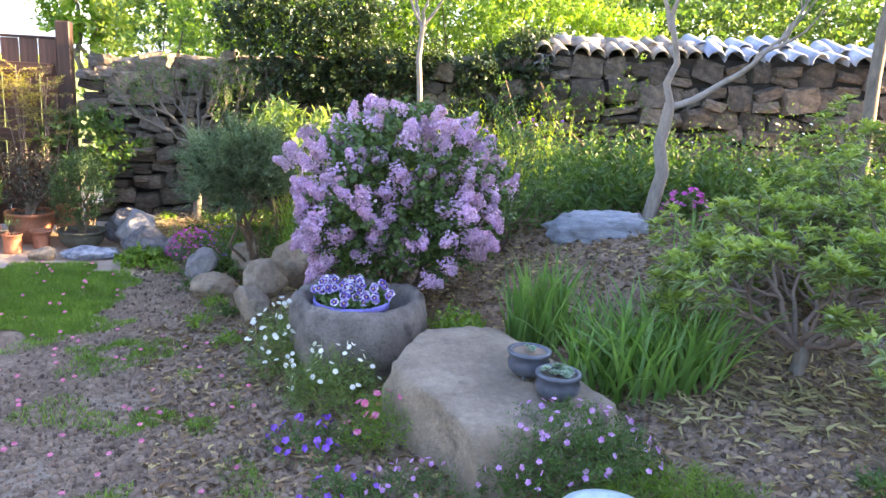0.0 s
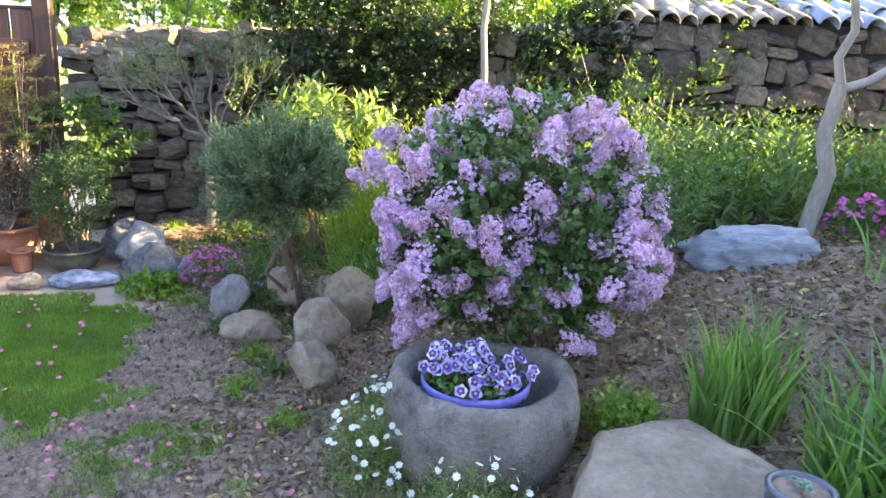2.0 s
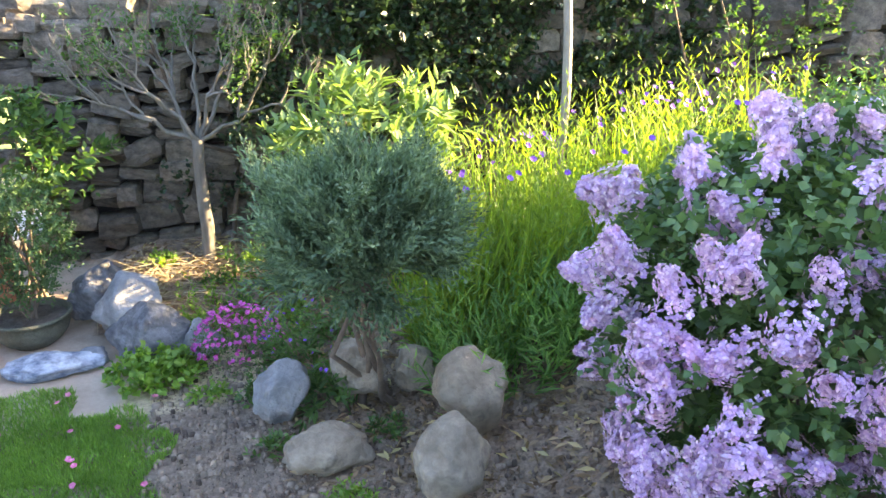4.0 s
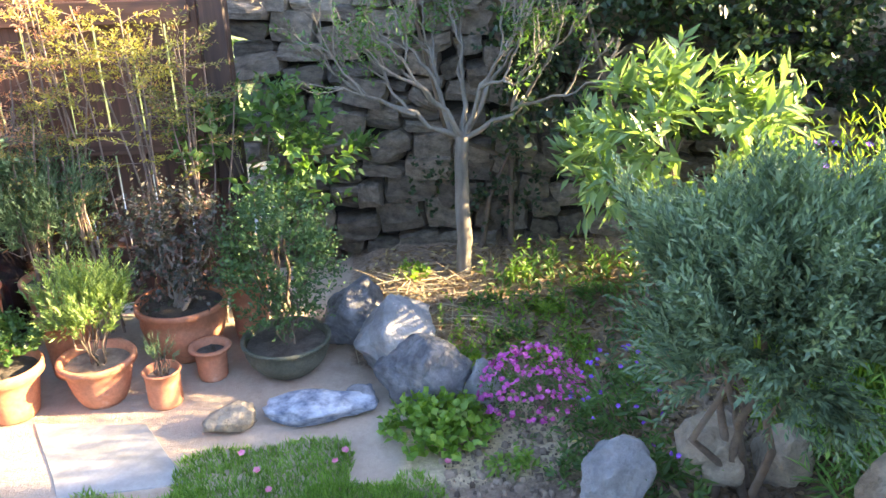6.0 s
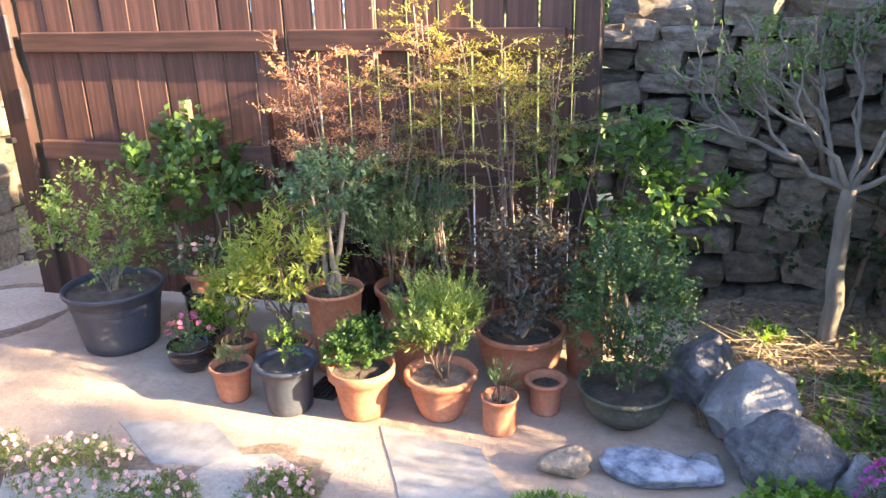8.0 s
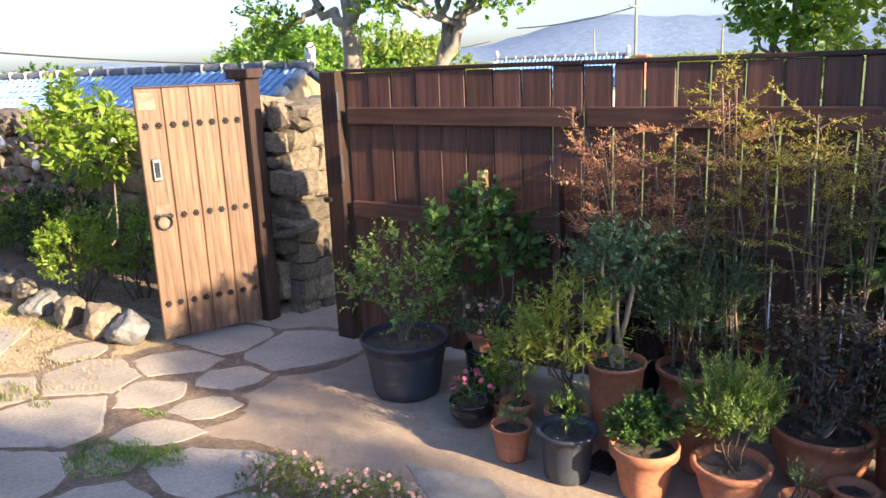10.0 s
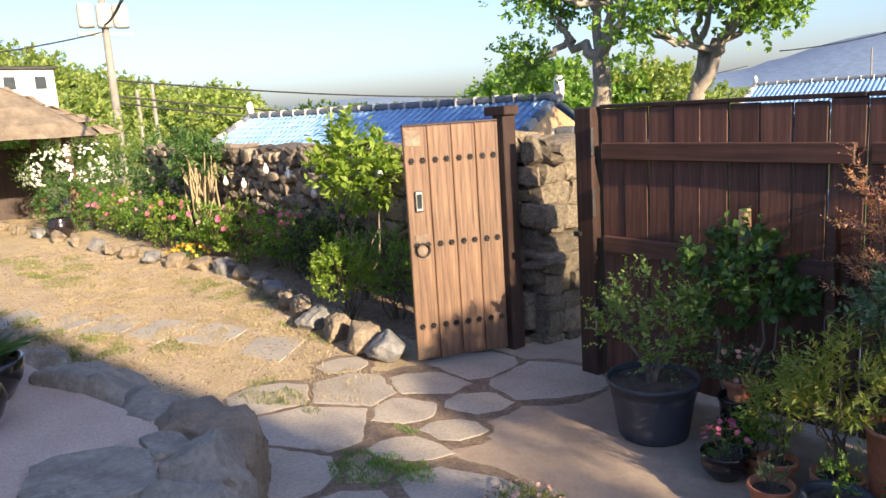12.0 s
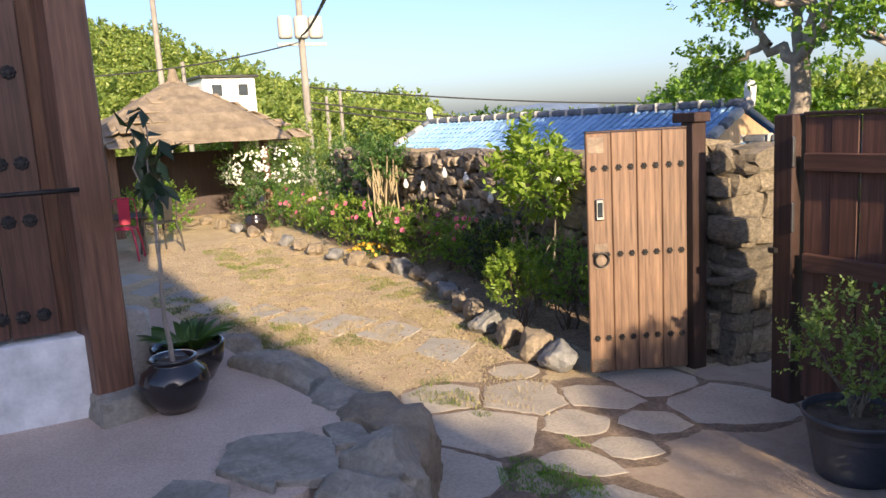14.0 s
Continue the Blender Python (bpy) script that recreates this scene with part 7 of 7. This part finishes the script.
place("foliage", leaf_mesh(C, g.normal(0, 0.6, C.shape) + [0, 0, -0.75], 0.14, 0.055, g=g), M["dark"], p)
p = thing("hosta_pot", "brown glazed bowl of green hosta leaves", "potted plant", (-1.22, 0.55, TZ))
place("bowl", lathe([(0.001, 0), (0.12, 0), (0.18, 0.1), (0.195, 0.2), (0.185, 0.205), (0.17, 0.16)], 32), M["glaze"], p)
place("soil", disc_mesh(0.17, 0.17), M["soil"], p)
a = g.uniform(0, 6.28, 60)
place("foliage", blade_mesh(np.stack([0.05 * np.cos(a), 0.05 * np.sin(a), 0.17 + 0 * a], 1), np.stack([np.cos(a) * 0.8, np.sin(a) * 0.8, 0.9 + 0 * a], 1), 0.2, 0.07, 0.4, 5, g), M["mid"], p)
rock("standing_stone", "upright pale granite post by the terrace", (-1.35, 0.32, TZ + 0.2), (0.12, 0.1, 0.26), 280, M["concrete"], cuts=2, rough=0.05, planes=[((1, 0.1, 0), 0.62), ((-1, 0, 0), 0.62), ((0, 1, 0), 0.62), ((0.1, -1, 0), 0.62), ((0, 0.1, 1), 0.8)])


# ---- chairs ----
def metal_chair(loc, rz, mat, label):
    c = thing("metal_chair", label, "chair", loc, rz, group="yard chairs")
    part("seat", box(0.36, 0.36, 0.02, (0, 0, 0.45), 0.009), mat, c)
    for sx in (-1, 1):
        for sy in (-1, 1):
            place("leg", tube_mesh([([(0.16 * sx, 0.16 * sy, 0.44), (0.2 * sx, 0.2 * sy, 0.22), (0.215 * sx, 0.215 * sy, 0)], 0.02, 0.014)], 6), mat, c)
    bm = box(0.16, 0.012, 0.36, (0, 0.19, 0.66), 0.005)
    for v in bm.verts:
        v.co.y += (v.co.z - 0.45) * 0.15
    part("back_splat", bm, mat, c)
    place("back_frame", tube_mesh([([(-0.17, 0.17, 0.45), (-0.17, 0.2, 0.7), (-0.14, 0.23, 0.84), (0, 0.24, 0.86), (0.14, 0.23, 0.84), (0.17, 0.2, 0.7), (0.17, 0.17, 0.45)], 0.011, 0.011)], 6), mat, c)


metal_chair((-8.55, 0.62, 0), 75, M["red_paint"], "red painted metal chair in the shaded yard")
metal_chair((-8.9, 1.15, 0), -60, M["dark_paint"], "dark metal chair beside the red one")
tb = thing("garden_table", "low dark table beside the metal chairs", "table", (-9.3, 0.6, 0))
part("tabletop", box(0.9, 0.8, 0.03, (0, 0, 0.55), 0.008), M["dark_paint"], tb)
for sx in (-1, 1):
    for sy in (-1, 1):
        part("leg", box(0.04, 0.04, 0.54, (0.38 * sx, 0.33 * sy, 0.27), 0.004), M["dark_paint"], tb)
p = thing("black_pot", "small black glazed pot on the border", "pot", (-9.9, 2.75, 0.0))
place("body", lathe([(0.001, 0), (0.12, 0), (0.2, 0.12), (0.18, 0.26), (0.15, 0.3), (0.16, 0.32), (0.13, 0.31)], 24), M["glaze"], p)


# ---- beyond the walls ----
def hip_hut():
    h = thing("thatched_hut", "open hut with a brown shingled hip roof", "hut", (-12.5, 2.0, -0.05))
    rf = bmesh.new()
    ring, rows, seg = [], 9, 24
    for r in range(rows):
        s = r / (rows - 1)
        w = 1.85 * (1 - s) + 0.12
        z = 1.6 + 1.15 * s ** 0.85
        for j in range(seg):
            a = 2 * math.pi * j / seg + 0.2
            k = 1 / max(abs(math.cos(a)), abs(math.sin(a))) ** 0.75
            ring.append(rf.verts.new((w * k * math.cos(a), w * k * math.sin(a), z + 0.02 * math.sin(j * 5.1 + r * 3))))
    for r in range(rows - 1):
        for j in range(seg):
            rf.faces.new((ring[r * seg + j], ring[r * seg + (j + 1) % seg], ring[(r + 1) * seg + (j + 1) % seg], ring[(r + 1) * seg + j]))
    rf.faces.new(ring[-seg:])
    rf.faces.new(ring[:seg][::-1])
    part("roof", rf, M["shingle"], h)
    tile = bpy.data.meshes.new("shingle")
    bm = box(0.34, 0.3, 0.03, (0, 0, 0), 0.01)
    bm.to_mesh(tile)
    bm.free()
    tile.materials.append(M["shingle"])
    g = np.random.default_rng(290)
    for side in range(4):
        az_ = side * math.pi / 2 + 0.2
        for r in range(6):
            half = 1.8 * (1 - r / 6.6)
            nn = max(1, int(half * 2 / 0.34))
            for j in range(nn):
                u = -half + (j + 0.5) * 2 * half / nn
                d = 1.85 * (1 - r / 6.6) + 0.02
                z = 1.66 + 1.15 * (r / 6.6) ** 0.9
                ob = new("shingle", tile)
                ob.parent = h
                ob.matrix_basis = Matrix.Rotation(az_ + 0.0, 4, "Z") @ pose(d - 0.12, u, z + g.normal(0, 0.012), 0, 24 + g.normal(0, 3), g.normal(0, 4))
    for sx in (-1, 1):
        for sy in (-1, 1):
            part("post", box(0.14, 0.14, 1.75, (1.3 * sx, 1.3 * sy, 0.85), 0.01), M["column"], h)
    # near-black sheet stands in for the shade under the open roof
    part("back_wall", box(0.1, 2.8, 1.4, (-1.4, 0, 0.7), 0.01), M["beam"], h)
    bm = bmesh.new()
    bmesh.ops.create_cone(bm, segments=10, radius1=0.14, radius2=0.06, depth=0.3, cap_ends=True)
    part("finial", bm, M["shingle"], h, m=pose(0, 0, 2.84))


hip_hut()


def tiled_house(name, label, x, y, rz, ln, dep, eave, ridge, wall_h):
    h = thing(name, label, "house", (x, y, 0), rz)
    part("wall", box(ln - 0.8, dep - 0.8, wall_h, (0, 0, eave - wall_h / 2), 0.01), M["house"], h)
    rf = bmesh.new()
    v = [rf.verts.new(c) for c in ((-ln / 2, -dep / 2, eave), (ln / 2, -dep / 2, eave), (ln / 2, dep / 2, eave), (-ln / 2, dep / 2, eave), (-ln / 2, 0, ridge), (ln / 2, 0, ridge))]
    for f in ((0, 1, 5, 4), (2, 3, 4, 5), (3, 2, 1, 0)):
        rf.faces.new([v[i] for i in f])
    part("roof", rf, M["tile_blue"], h, "blue glazed tile roof")
    for s in (-1, 1):
        gb = bmesh.new()
        w = [gb.verts.new(c) for c in ((s * (ln / 2 - 0.15), -dep / 2 + 0.2, eave), (s * (ln / 2 - 0.15), dep / 2 - 0.2, eave), (s * (ln / 2 - 0.15), 0, ridge - 0.1))]
        gb.faces.new(w)
        part("gable", gb, M["peg"], h, "orange boarded gable")
    slope = math.hypot(dep / 2, ridge - eave)
    tilt = math.degrees(math.atan2(ridge - eave, dep / 2))
    # rounded tile runs down the slope, stepped course by course
    n = int(ln / 0.2)
    courses = 12
    for i in range(n):
        u = -ln / 2 + (i + 0.5) * ln / n
        lines_v, lines_f, at = [], [], 0
        for c in range(courses):
            s0, s1 = c / courses, (c + 1) / courses + 0.02
            for s, lift in ((s0, 0.055), (s1, 0.03)):
                yy, zz = -dep / 2 + dep / 2 * min(s, 1), eave + (ridge - eave) * min(s, 1)
                for k in range(5):
                    a = math.pi * k / 4
                    lines_v.append((u + 0.075 * math.cos(a), yy - 0.01, zz + lift * math.sin(a) + 0.012))
            for k in range(4):
                lines_f.append((at + k, at + k + 1, at + 5 + k + 1, at + 5 + k))
            at += 10
        place("tile_run", fast_mesh("tile_run", np.array(lines_v), np.array(lines_f), False), M["tile_blue"], h)
    nr = int(ln / 0.5)
    for i in range(nr):
        u = -ln / 2 + (i + 0.5) * ln / nr
        part("ridge_tile", box(ln / nr - 0.05, 0.22, 0.16, (u, 0, ridge + 0.07), 0.05), M["tile_ridge"], h)
        part("ridge_joint", box(0.06, 0.25, 0.19, (u + ln / nr / 2, 0, ridge + 0.07), 0.03), M["concrete"], h)
    for s in (-1, 1):
        part("ridge_end", rock_mesh((0.12, 0.14, 0.26), 5, 5, 0.05, 0, 3), M["bulb"], h, "white ridge end ornament", m=pose(s * ln / 2, 0, ridge + 0.22))
        nv = 9
        for i in range(nv):
            t = (i + 0.5) / nv
            part("verge_tile", box(0.2, slope / nv - 0.03, 0.14, (0, 0, 0), 0.04), M["concrete"] if i % 2 else M["tile_ridge"], h, m=pose(s * ln / 2, -dep / 2 * (1 - t), eave + (ridge - eave) * t + 0.08, tilt, 0, 0))
    return h


# ridge from west-north-west to north-west, seen over the wall
_a, _b = np.array([-17.5, 9.6]), np.array([-7.3, 11.3])
_mid, _d = (_a + _b) / 2, _b - _a
tiled_house("neighbour_house", "neighbouring house with bright blue tiled roof", _mid[0], _mid[1], math.degrees(math.atan2(_d[1], _d[0])), float(np.linalg.norm(_d)), 5.2, 0.35, 1.62, 2.4)
tiled_house("neighbour_house", "low outbuilding with a blue tiled roof", -5.6, 12.0, 20, 5.0, 4.0, 0.1, 0.95, 2.0)
tiled_house("neighbour_house", "far house with a blue tiled roof", -13.3, 35.2, 10, 6.5, 6, 0.2, 1.6, 3.0)

big_tree("persimmon_tree", "tall persimmon tree with pale bark outside the gate", -4.6, 9.3, -1.0, 3.2, [(-0.95, 0.1, 0.45), (0.15, 0.1, 1.0), (0.6, -0.1, 0.8), (-0.3, 0.3, 0.9)], 0.15, 301, 3, 0.8, "bright", 30, 0.12, 0.065, spread=0.45, up=0.1)
big_tree("persimmon_tree", "leaning persimmon tree outside the fence", -3.75, 9.7, -1.0, 2.6, [(0.55, 0.0, 0.9), (0.3, 0.2, 1.0), (-0.1, 0.2, 1.2)], 0.14, 302, 3, 0.75, "bright", 30, 0.12, 0.065, spread=0.45, up=0.15, lean=(0.5, 0))
for i, (az_, d, r, h, z, mt) in enumerate(((-44.5, 21, 1.9, 1.3, 1.2, "bright"), (-41, 20, 2.0, 1.4, 1.1, "bright"), (-36, 20, 1.8, 1.3, 1.0, "forest"), (-57.5, 45, 3.0, 1.7, 0.2, "mid"), (-60.5, 48, 3.2, 2.0, 0.2, "mid"), (-9.5, 12, 0.7, 1.3, 2.4, "bright"))):
    x, y = 3.0 + d * math.sin(radians(az_)), 0.1 + d * math.cos(radians(az_))
    bush("far_tree", "leafy tree beyond the garden wall", "tree", (x, y, z - h), (r, r, h), int(520 * min(r, 2.6)), 0.3, 9, 0.14 + 0.004 * d, 0.08 + 0.002 * d, M[mt], 310 + i, lo=0.3, clump=0.25, lift=h, stems=9, stem_r=0.05, stem_mat=M["bark"], group="far trees")
bush("road_shrub", "green shrub by the lane outside the gate", "shrub", (-1.3, 6.3, -0.3), (0.6, 0.4, 0.5), 160, 0.16, 8, 0.08, 0.045, M["bright"], 330, lift=0.9, stems=6)


def lane():
    bm = bmesh.new()
    v = [bm.verts.new(c) for c in ((-7, 4.4, -0.05), (3, 4.4, -0.05), (3, 6.0, -0.12), (-7, 6.0, -0.12))]
    bm.faces.new(v)
    for f in bmesh.ops.extrude_face_region(bm, geom=bm.faces[:])["geom"]:
        if isinstance(f, bmesh.types.BMVert):
            f.co.z -= 0.6
    tagged(part("road", bm, M["concrete"]), "pale concrete lane outside the gate", "road", kind="structure")


lane()


def parked_car():
    c = thing("parked_car", "silver-blue car parked in the lane", "car", (-2.0, 7.7, -0.55), 80)
    bm = box(4.0, 1.65, 0.62, (0, 0, 0.6), 0.14)
    part("body", bm, M["car"], c)
    bm = box(2.2, 1.45, 0.55, (-0.2, 0, 1.15), 0.16)
    for v in bm.verts:
        if v.co.z > 1.2:
            v.co.x = -0.2 + (v.co.x + 0.2) * 0.72
    part("cabin", bm, M["glass"], c)
    part("roof_panel", box(1.5, 1.3, 0.06, (-0.2, 0, 1.44), 0.03), M["car"], c)
    for sx in (-1.25, 1.25):
        for sy in (-0.78, 0.78):
            w = place("wheel", lathe([(0.12, -0.1), (0.3, -0.1), (0.32, -0.06), (0.32, 0.06), (0.3, 0.1), (0.12, 0.1)], 24), M["rubber"], c, m=pose(sx, sy, 0.32, 90, 0, 0))
            place("rim", lathe([(0.001, 0.09), (0.19, 0.1), (0.19, -0.1), (0.001, -0.09)], 20), M["steel"], w)
    for sy in (-0.7, 0.7):
        part("tail_lamp", box(0.08, 0.22, 0.16, (-1.98, sy, 0.78), 0.03), M["tail"], c, "red tail lamp")


parked_car()


M["pole"] = surface("pole_concrete", (0.22, 0.2, 0.18), (0.32, 0.3, 0.27), 0.85, 2, 50, 0.2)


def utility_pole(x, y, h, r, label, boxes=True):
    u = thing("utility_pole", label, "utility pole", (x, y, -1.0))
    place("shaft", tube_mesh([([(0, 0, 0), (0, 0, h * 0.5), (0, 0, h)], r, r * 0.6)], 10), M["pole"], u)
    if boxes:
        for k in (-0.55, 0.0, 0.5):
            place("transformer", lathe([(0.001, 0), (0.22, 0), (0.24, 0.1), (0.24, 0.65), (0.2, 0.72), (0.001, 0.74)], 16), M["concrete"], u, "pale grey transformer can", m=pose(0.05, k, h * 0.6))
        part("bracket", box(0.12, 1.7, 0.1, (0, 0, h * 0.58), 0.01), M["concrete"], u)
    if h > 5.2:
        part("crossarm", box(0.08, 1.9, 0.08, (0, 0, h - 0.4), 0.01), M["pole"], u)
    for k in (-0.8, 0.0, 0.8) if h > 5.2 else ():
        place("insulator", lathe([(0.001, 0), (0.05, 0), (0.05, 0.16), (0.001, 0.18)], 10), M["bulb"], u, m=pose(0, k, h - 0.34))


def at_az(az_, d):
    return 3.0 + d * math.sin(radians(az_)), 0.1 + d * math.cos(radians(az_))


for az_, d, h, r, b in ((-74.0, 27, 9.5, 0.15, True), (-83.8, 30, 11, 0.13, False), (-71.6, 40, 4.6, 0.13, False), (-72.6, 38, 4.2, 0.13, False), (-82.3, 26, 5.0, 0.1, False), (-19.7, 42, 5.4, 0.1, False), (-14.0, 60, 4.5, 0.1, False), (-22.6, 60, 4.6, 0.08, False)):
    x, y = at_az(az_, d)
    utility_pole(x, y, h, r, "grey concrete utility pole with wires", b)


def cable(az0, d0, z0, az1, d1, z1, sag, r, label):
    (x0, y0), (x1, y1) = at_az(az0, d0), at_az(az1, d1)
    s = np.linspace(0, 1, 24)[:, None]
    P = np.array([x0, y0, z0]) * (1 - s) + np.array([x1, y1, z1]) * s
    P[:, 2] -= (4 * sag * s * (1 - s)).ravel()
    tagged(place("overhead_cable", tube_mesh([(P, r, r)], 5), M["cable"]), label, "cable", "overhead cables")


cable(-74, 27, 4.8, -70, 7.5, 3.35, 0.15, 0.03, "thick black overhead cable over the yard")
cable(-74, 27, 4.6, -100, 24, 3.6, 0.5, 0.025, "black overhead cable above the roofs")
cable(-74, 27, 2.6, -40, 40, 0.9, 0.5, 0.03, "black overhead cable towards the valley")
cable(-74, 27, 2.4, -40, 40, 0.6, 0.6, 0.03, "black overhead cable towards the lane")
cable(-74, 27, 3.1, -30, 60, 3.0, 1.2, 0.03, "thin overhead wire across the sky")
cable(-74, 27, 8.1, -40, 30, 7.2, 0.4, 0.012, "thin overhead wire high in the sky")
cable(-74, 27, 8.4, -40, 30, 7.5, 0.4, 0.012, "thin overhead wire high in the sky")
cable(-90, 30, 8.6, -74, 27, 6.5, 0.5, 0.012, "thin overhead wire to the pole")
cable(-28, 42, 3.2, -19.7, 42, 4.0, 0.2, 0.03, "thin overhead wire to the far pole")

wh = thing("white_house", "small white flat-roofed house on the hillside", "house", (*at_az(-80.0, 62), 3.7), 10)
part("wall", box(4.2, 4.0, 3.6, (0, 0, 0.3), 0.05), M["plaster"], wh)
part("roof", box(4.7, 4.5, 0.2, (0, 0, 2.2), 0.05), M["dark_paint"], wh)
for k in (-1.0, 1.0):
    w = part("window", box(0.1, 0.9, 1.0, (2.11, k, 1.2), 0.01), M["bulb"], wh)
    part("pane", box(0.06, 0.74, 0.84, (2.145, k, 1.2), 0.005), M["glass"], w)
ch = thing("roof_chimney", "red brick chimney pot on a far roof", "chimney", (*at_az(-19.2, 40), 0.0))
part("stack", box(0.5, 0.5, 1.6, (0, 0, 0.7), 0.04), M["terracotta"], ch)
part("cap", box(0.7, 0.7, 0.12, (0, 0, 1.55), 0.03), M["orange_pot"], ch)


def hill(name, label, az0, az1, d, depth, el, mat, seed, n=40, trees=0, tsize=3.0, leaf="forest"):
    """A wooded or hazy ridge seen over the roofs."""
    g = np.random.default_rng(seed)
    V, F = [], []
    crest = []
    for i in range(n + 1):
        a = az0 + (az1 - az0) * i / n
        e = el(i / n) + 0.25 * math.sin(i * 1.3 + seed) * (d < 300) + g.normal(0, 0.04)
        for k, (dd, f) in enumerate(((d, 0.0), (d + depth * 0.5, 0.62), (d + depth, 1.0), (d + depth * 1.6, 0.4))):
            x, y = at_az(a, dd)
            z = 1.65 + dd * math.tan(radians(e)) * f - (1 - f) * d * 0.04
            V.append((x, y, z))
        crest.append((a, e))
    for i in range(n):
        for k in range(3):
            F.append((i * 4 + k, (i + 1) * 4 + k, (i + 1) * 4 + k + 1, i * 4 + k + 1))
    ob = place(name, fast_mesh(name, np.array(V), np.array(F), True), mat)
    tagged(ob, label, "hill", kind="structure")
    if trees:
        C, A = [], []
        for _ in range(trees):
            u, k = g.random(), g.random()
            a = az0 + (az1 - az0) * u
            dd = d + depth * k
            f = 0.62 * min(k * 2, 1) + 0.38 * max(0, k * 2 - 1)
            e = el(u)
            x, y = at_az(a, dd)
            z = 1.65 + dd * math.tan(radians(e)) * f - (1 - f) * d * 0.04
            c = np.array([x, y, z])
            r = tsize * g.uniform(0.5, 1.2)
            q = in_ball(26, g, 0.5, low=-0.3) * [r, r, r * 0.9] + c + [0, 0, r * 0.4]
            C.append(q)
            A.append(q - c)
        C, A = np.concatenate(C), np.concatenate(A)
        tagged(place("hill_woods", shoot_leaves(C, A, tsize * 0.25, 8, tsize * 0.22, tsize * 0.16, 0.8, g), M[leaf]), "dense green woods covering the hillside", "woods", kind="stuff")


# distance haze is put into the flat blue base colour of the far ridges
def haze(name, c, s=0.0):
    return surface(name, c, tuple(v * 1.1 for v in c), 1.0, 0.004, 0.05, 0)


hill("wooded_hill", "green wooded hillside behind the hut", -100, -66, 70, 60, lambda u: 6.4 - 6.4 * smooth01((u - 0.35) / 0.6), M["grass"], 341, trees=620, tsize=3.4)
hill("low_hill", "low wooded rise beyond the roofs", -76, -40, 120, 80, lambda u: -0.75 - 1.0 * u, M["grass"], 342, trees=420, tsize=3.4)
hill("backdrop_hills", "far hills with distance haze painted as blue colour", -70, -46, 1500, 400, lambda u: 0.75 * math.sin(math.pi * u) ** 0.8 + 0.12 * math.sin(u * 14), haze("far_haze", (0.19, 0.26, 0.36)), 343)
hill("backdrop_mountain", "skyline mountain ridge with haze painted as blue colour", -40, 5, 2000, 500, lambda u: 0.9 + 1.7 * math.exp(-((u - 0.42) / 0.16) ** 2) + 1.1 * math.exp(-((u - 0.75) / 0.25) ** 2) + 0.15 * math.sin(u * 23), haze("mountain_haze", (0.15, 0.22, 0.33)), 344)
hill("valley_woods", "green valley beyond the fence", -40, 12, 160, 100, lambda u: -0.9, M["grass"], 345, trees=200, tsize=3)
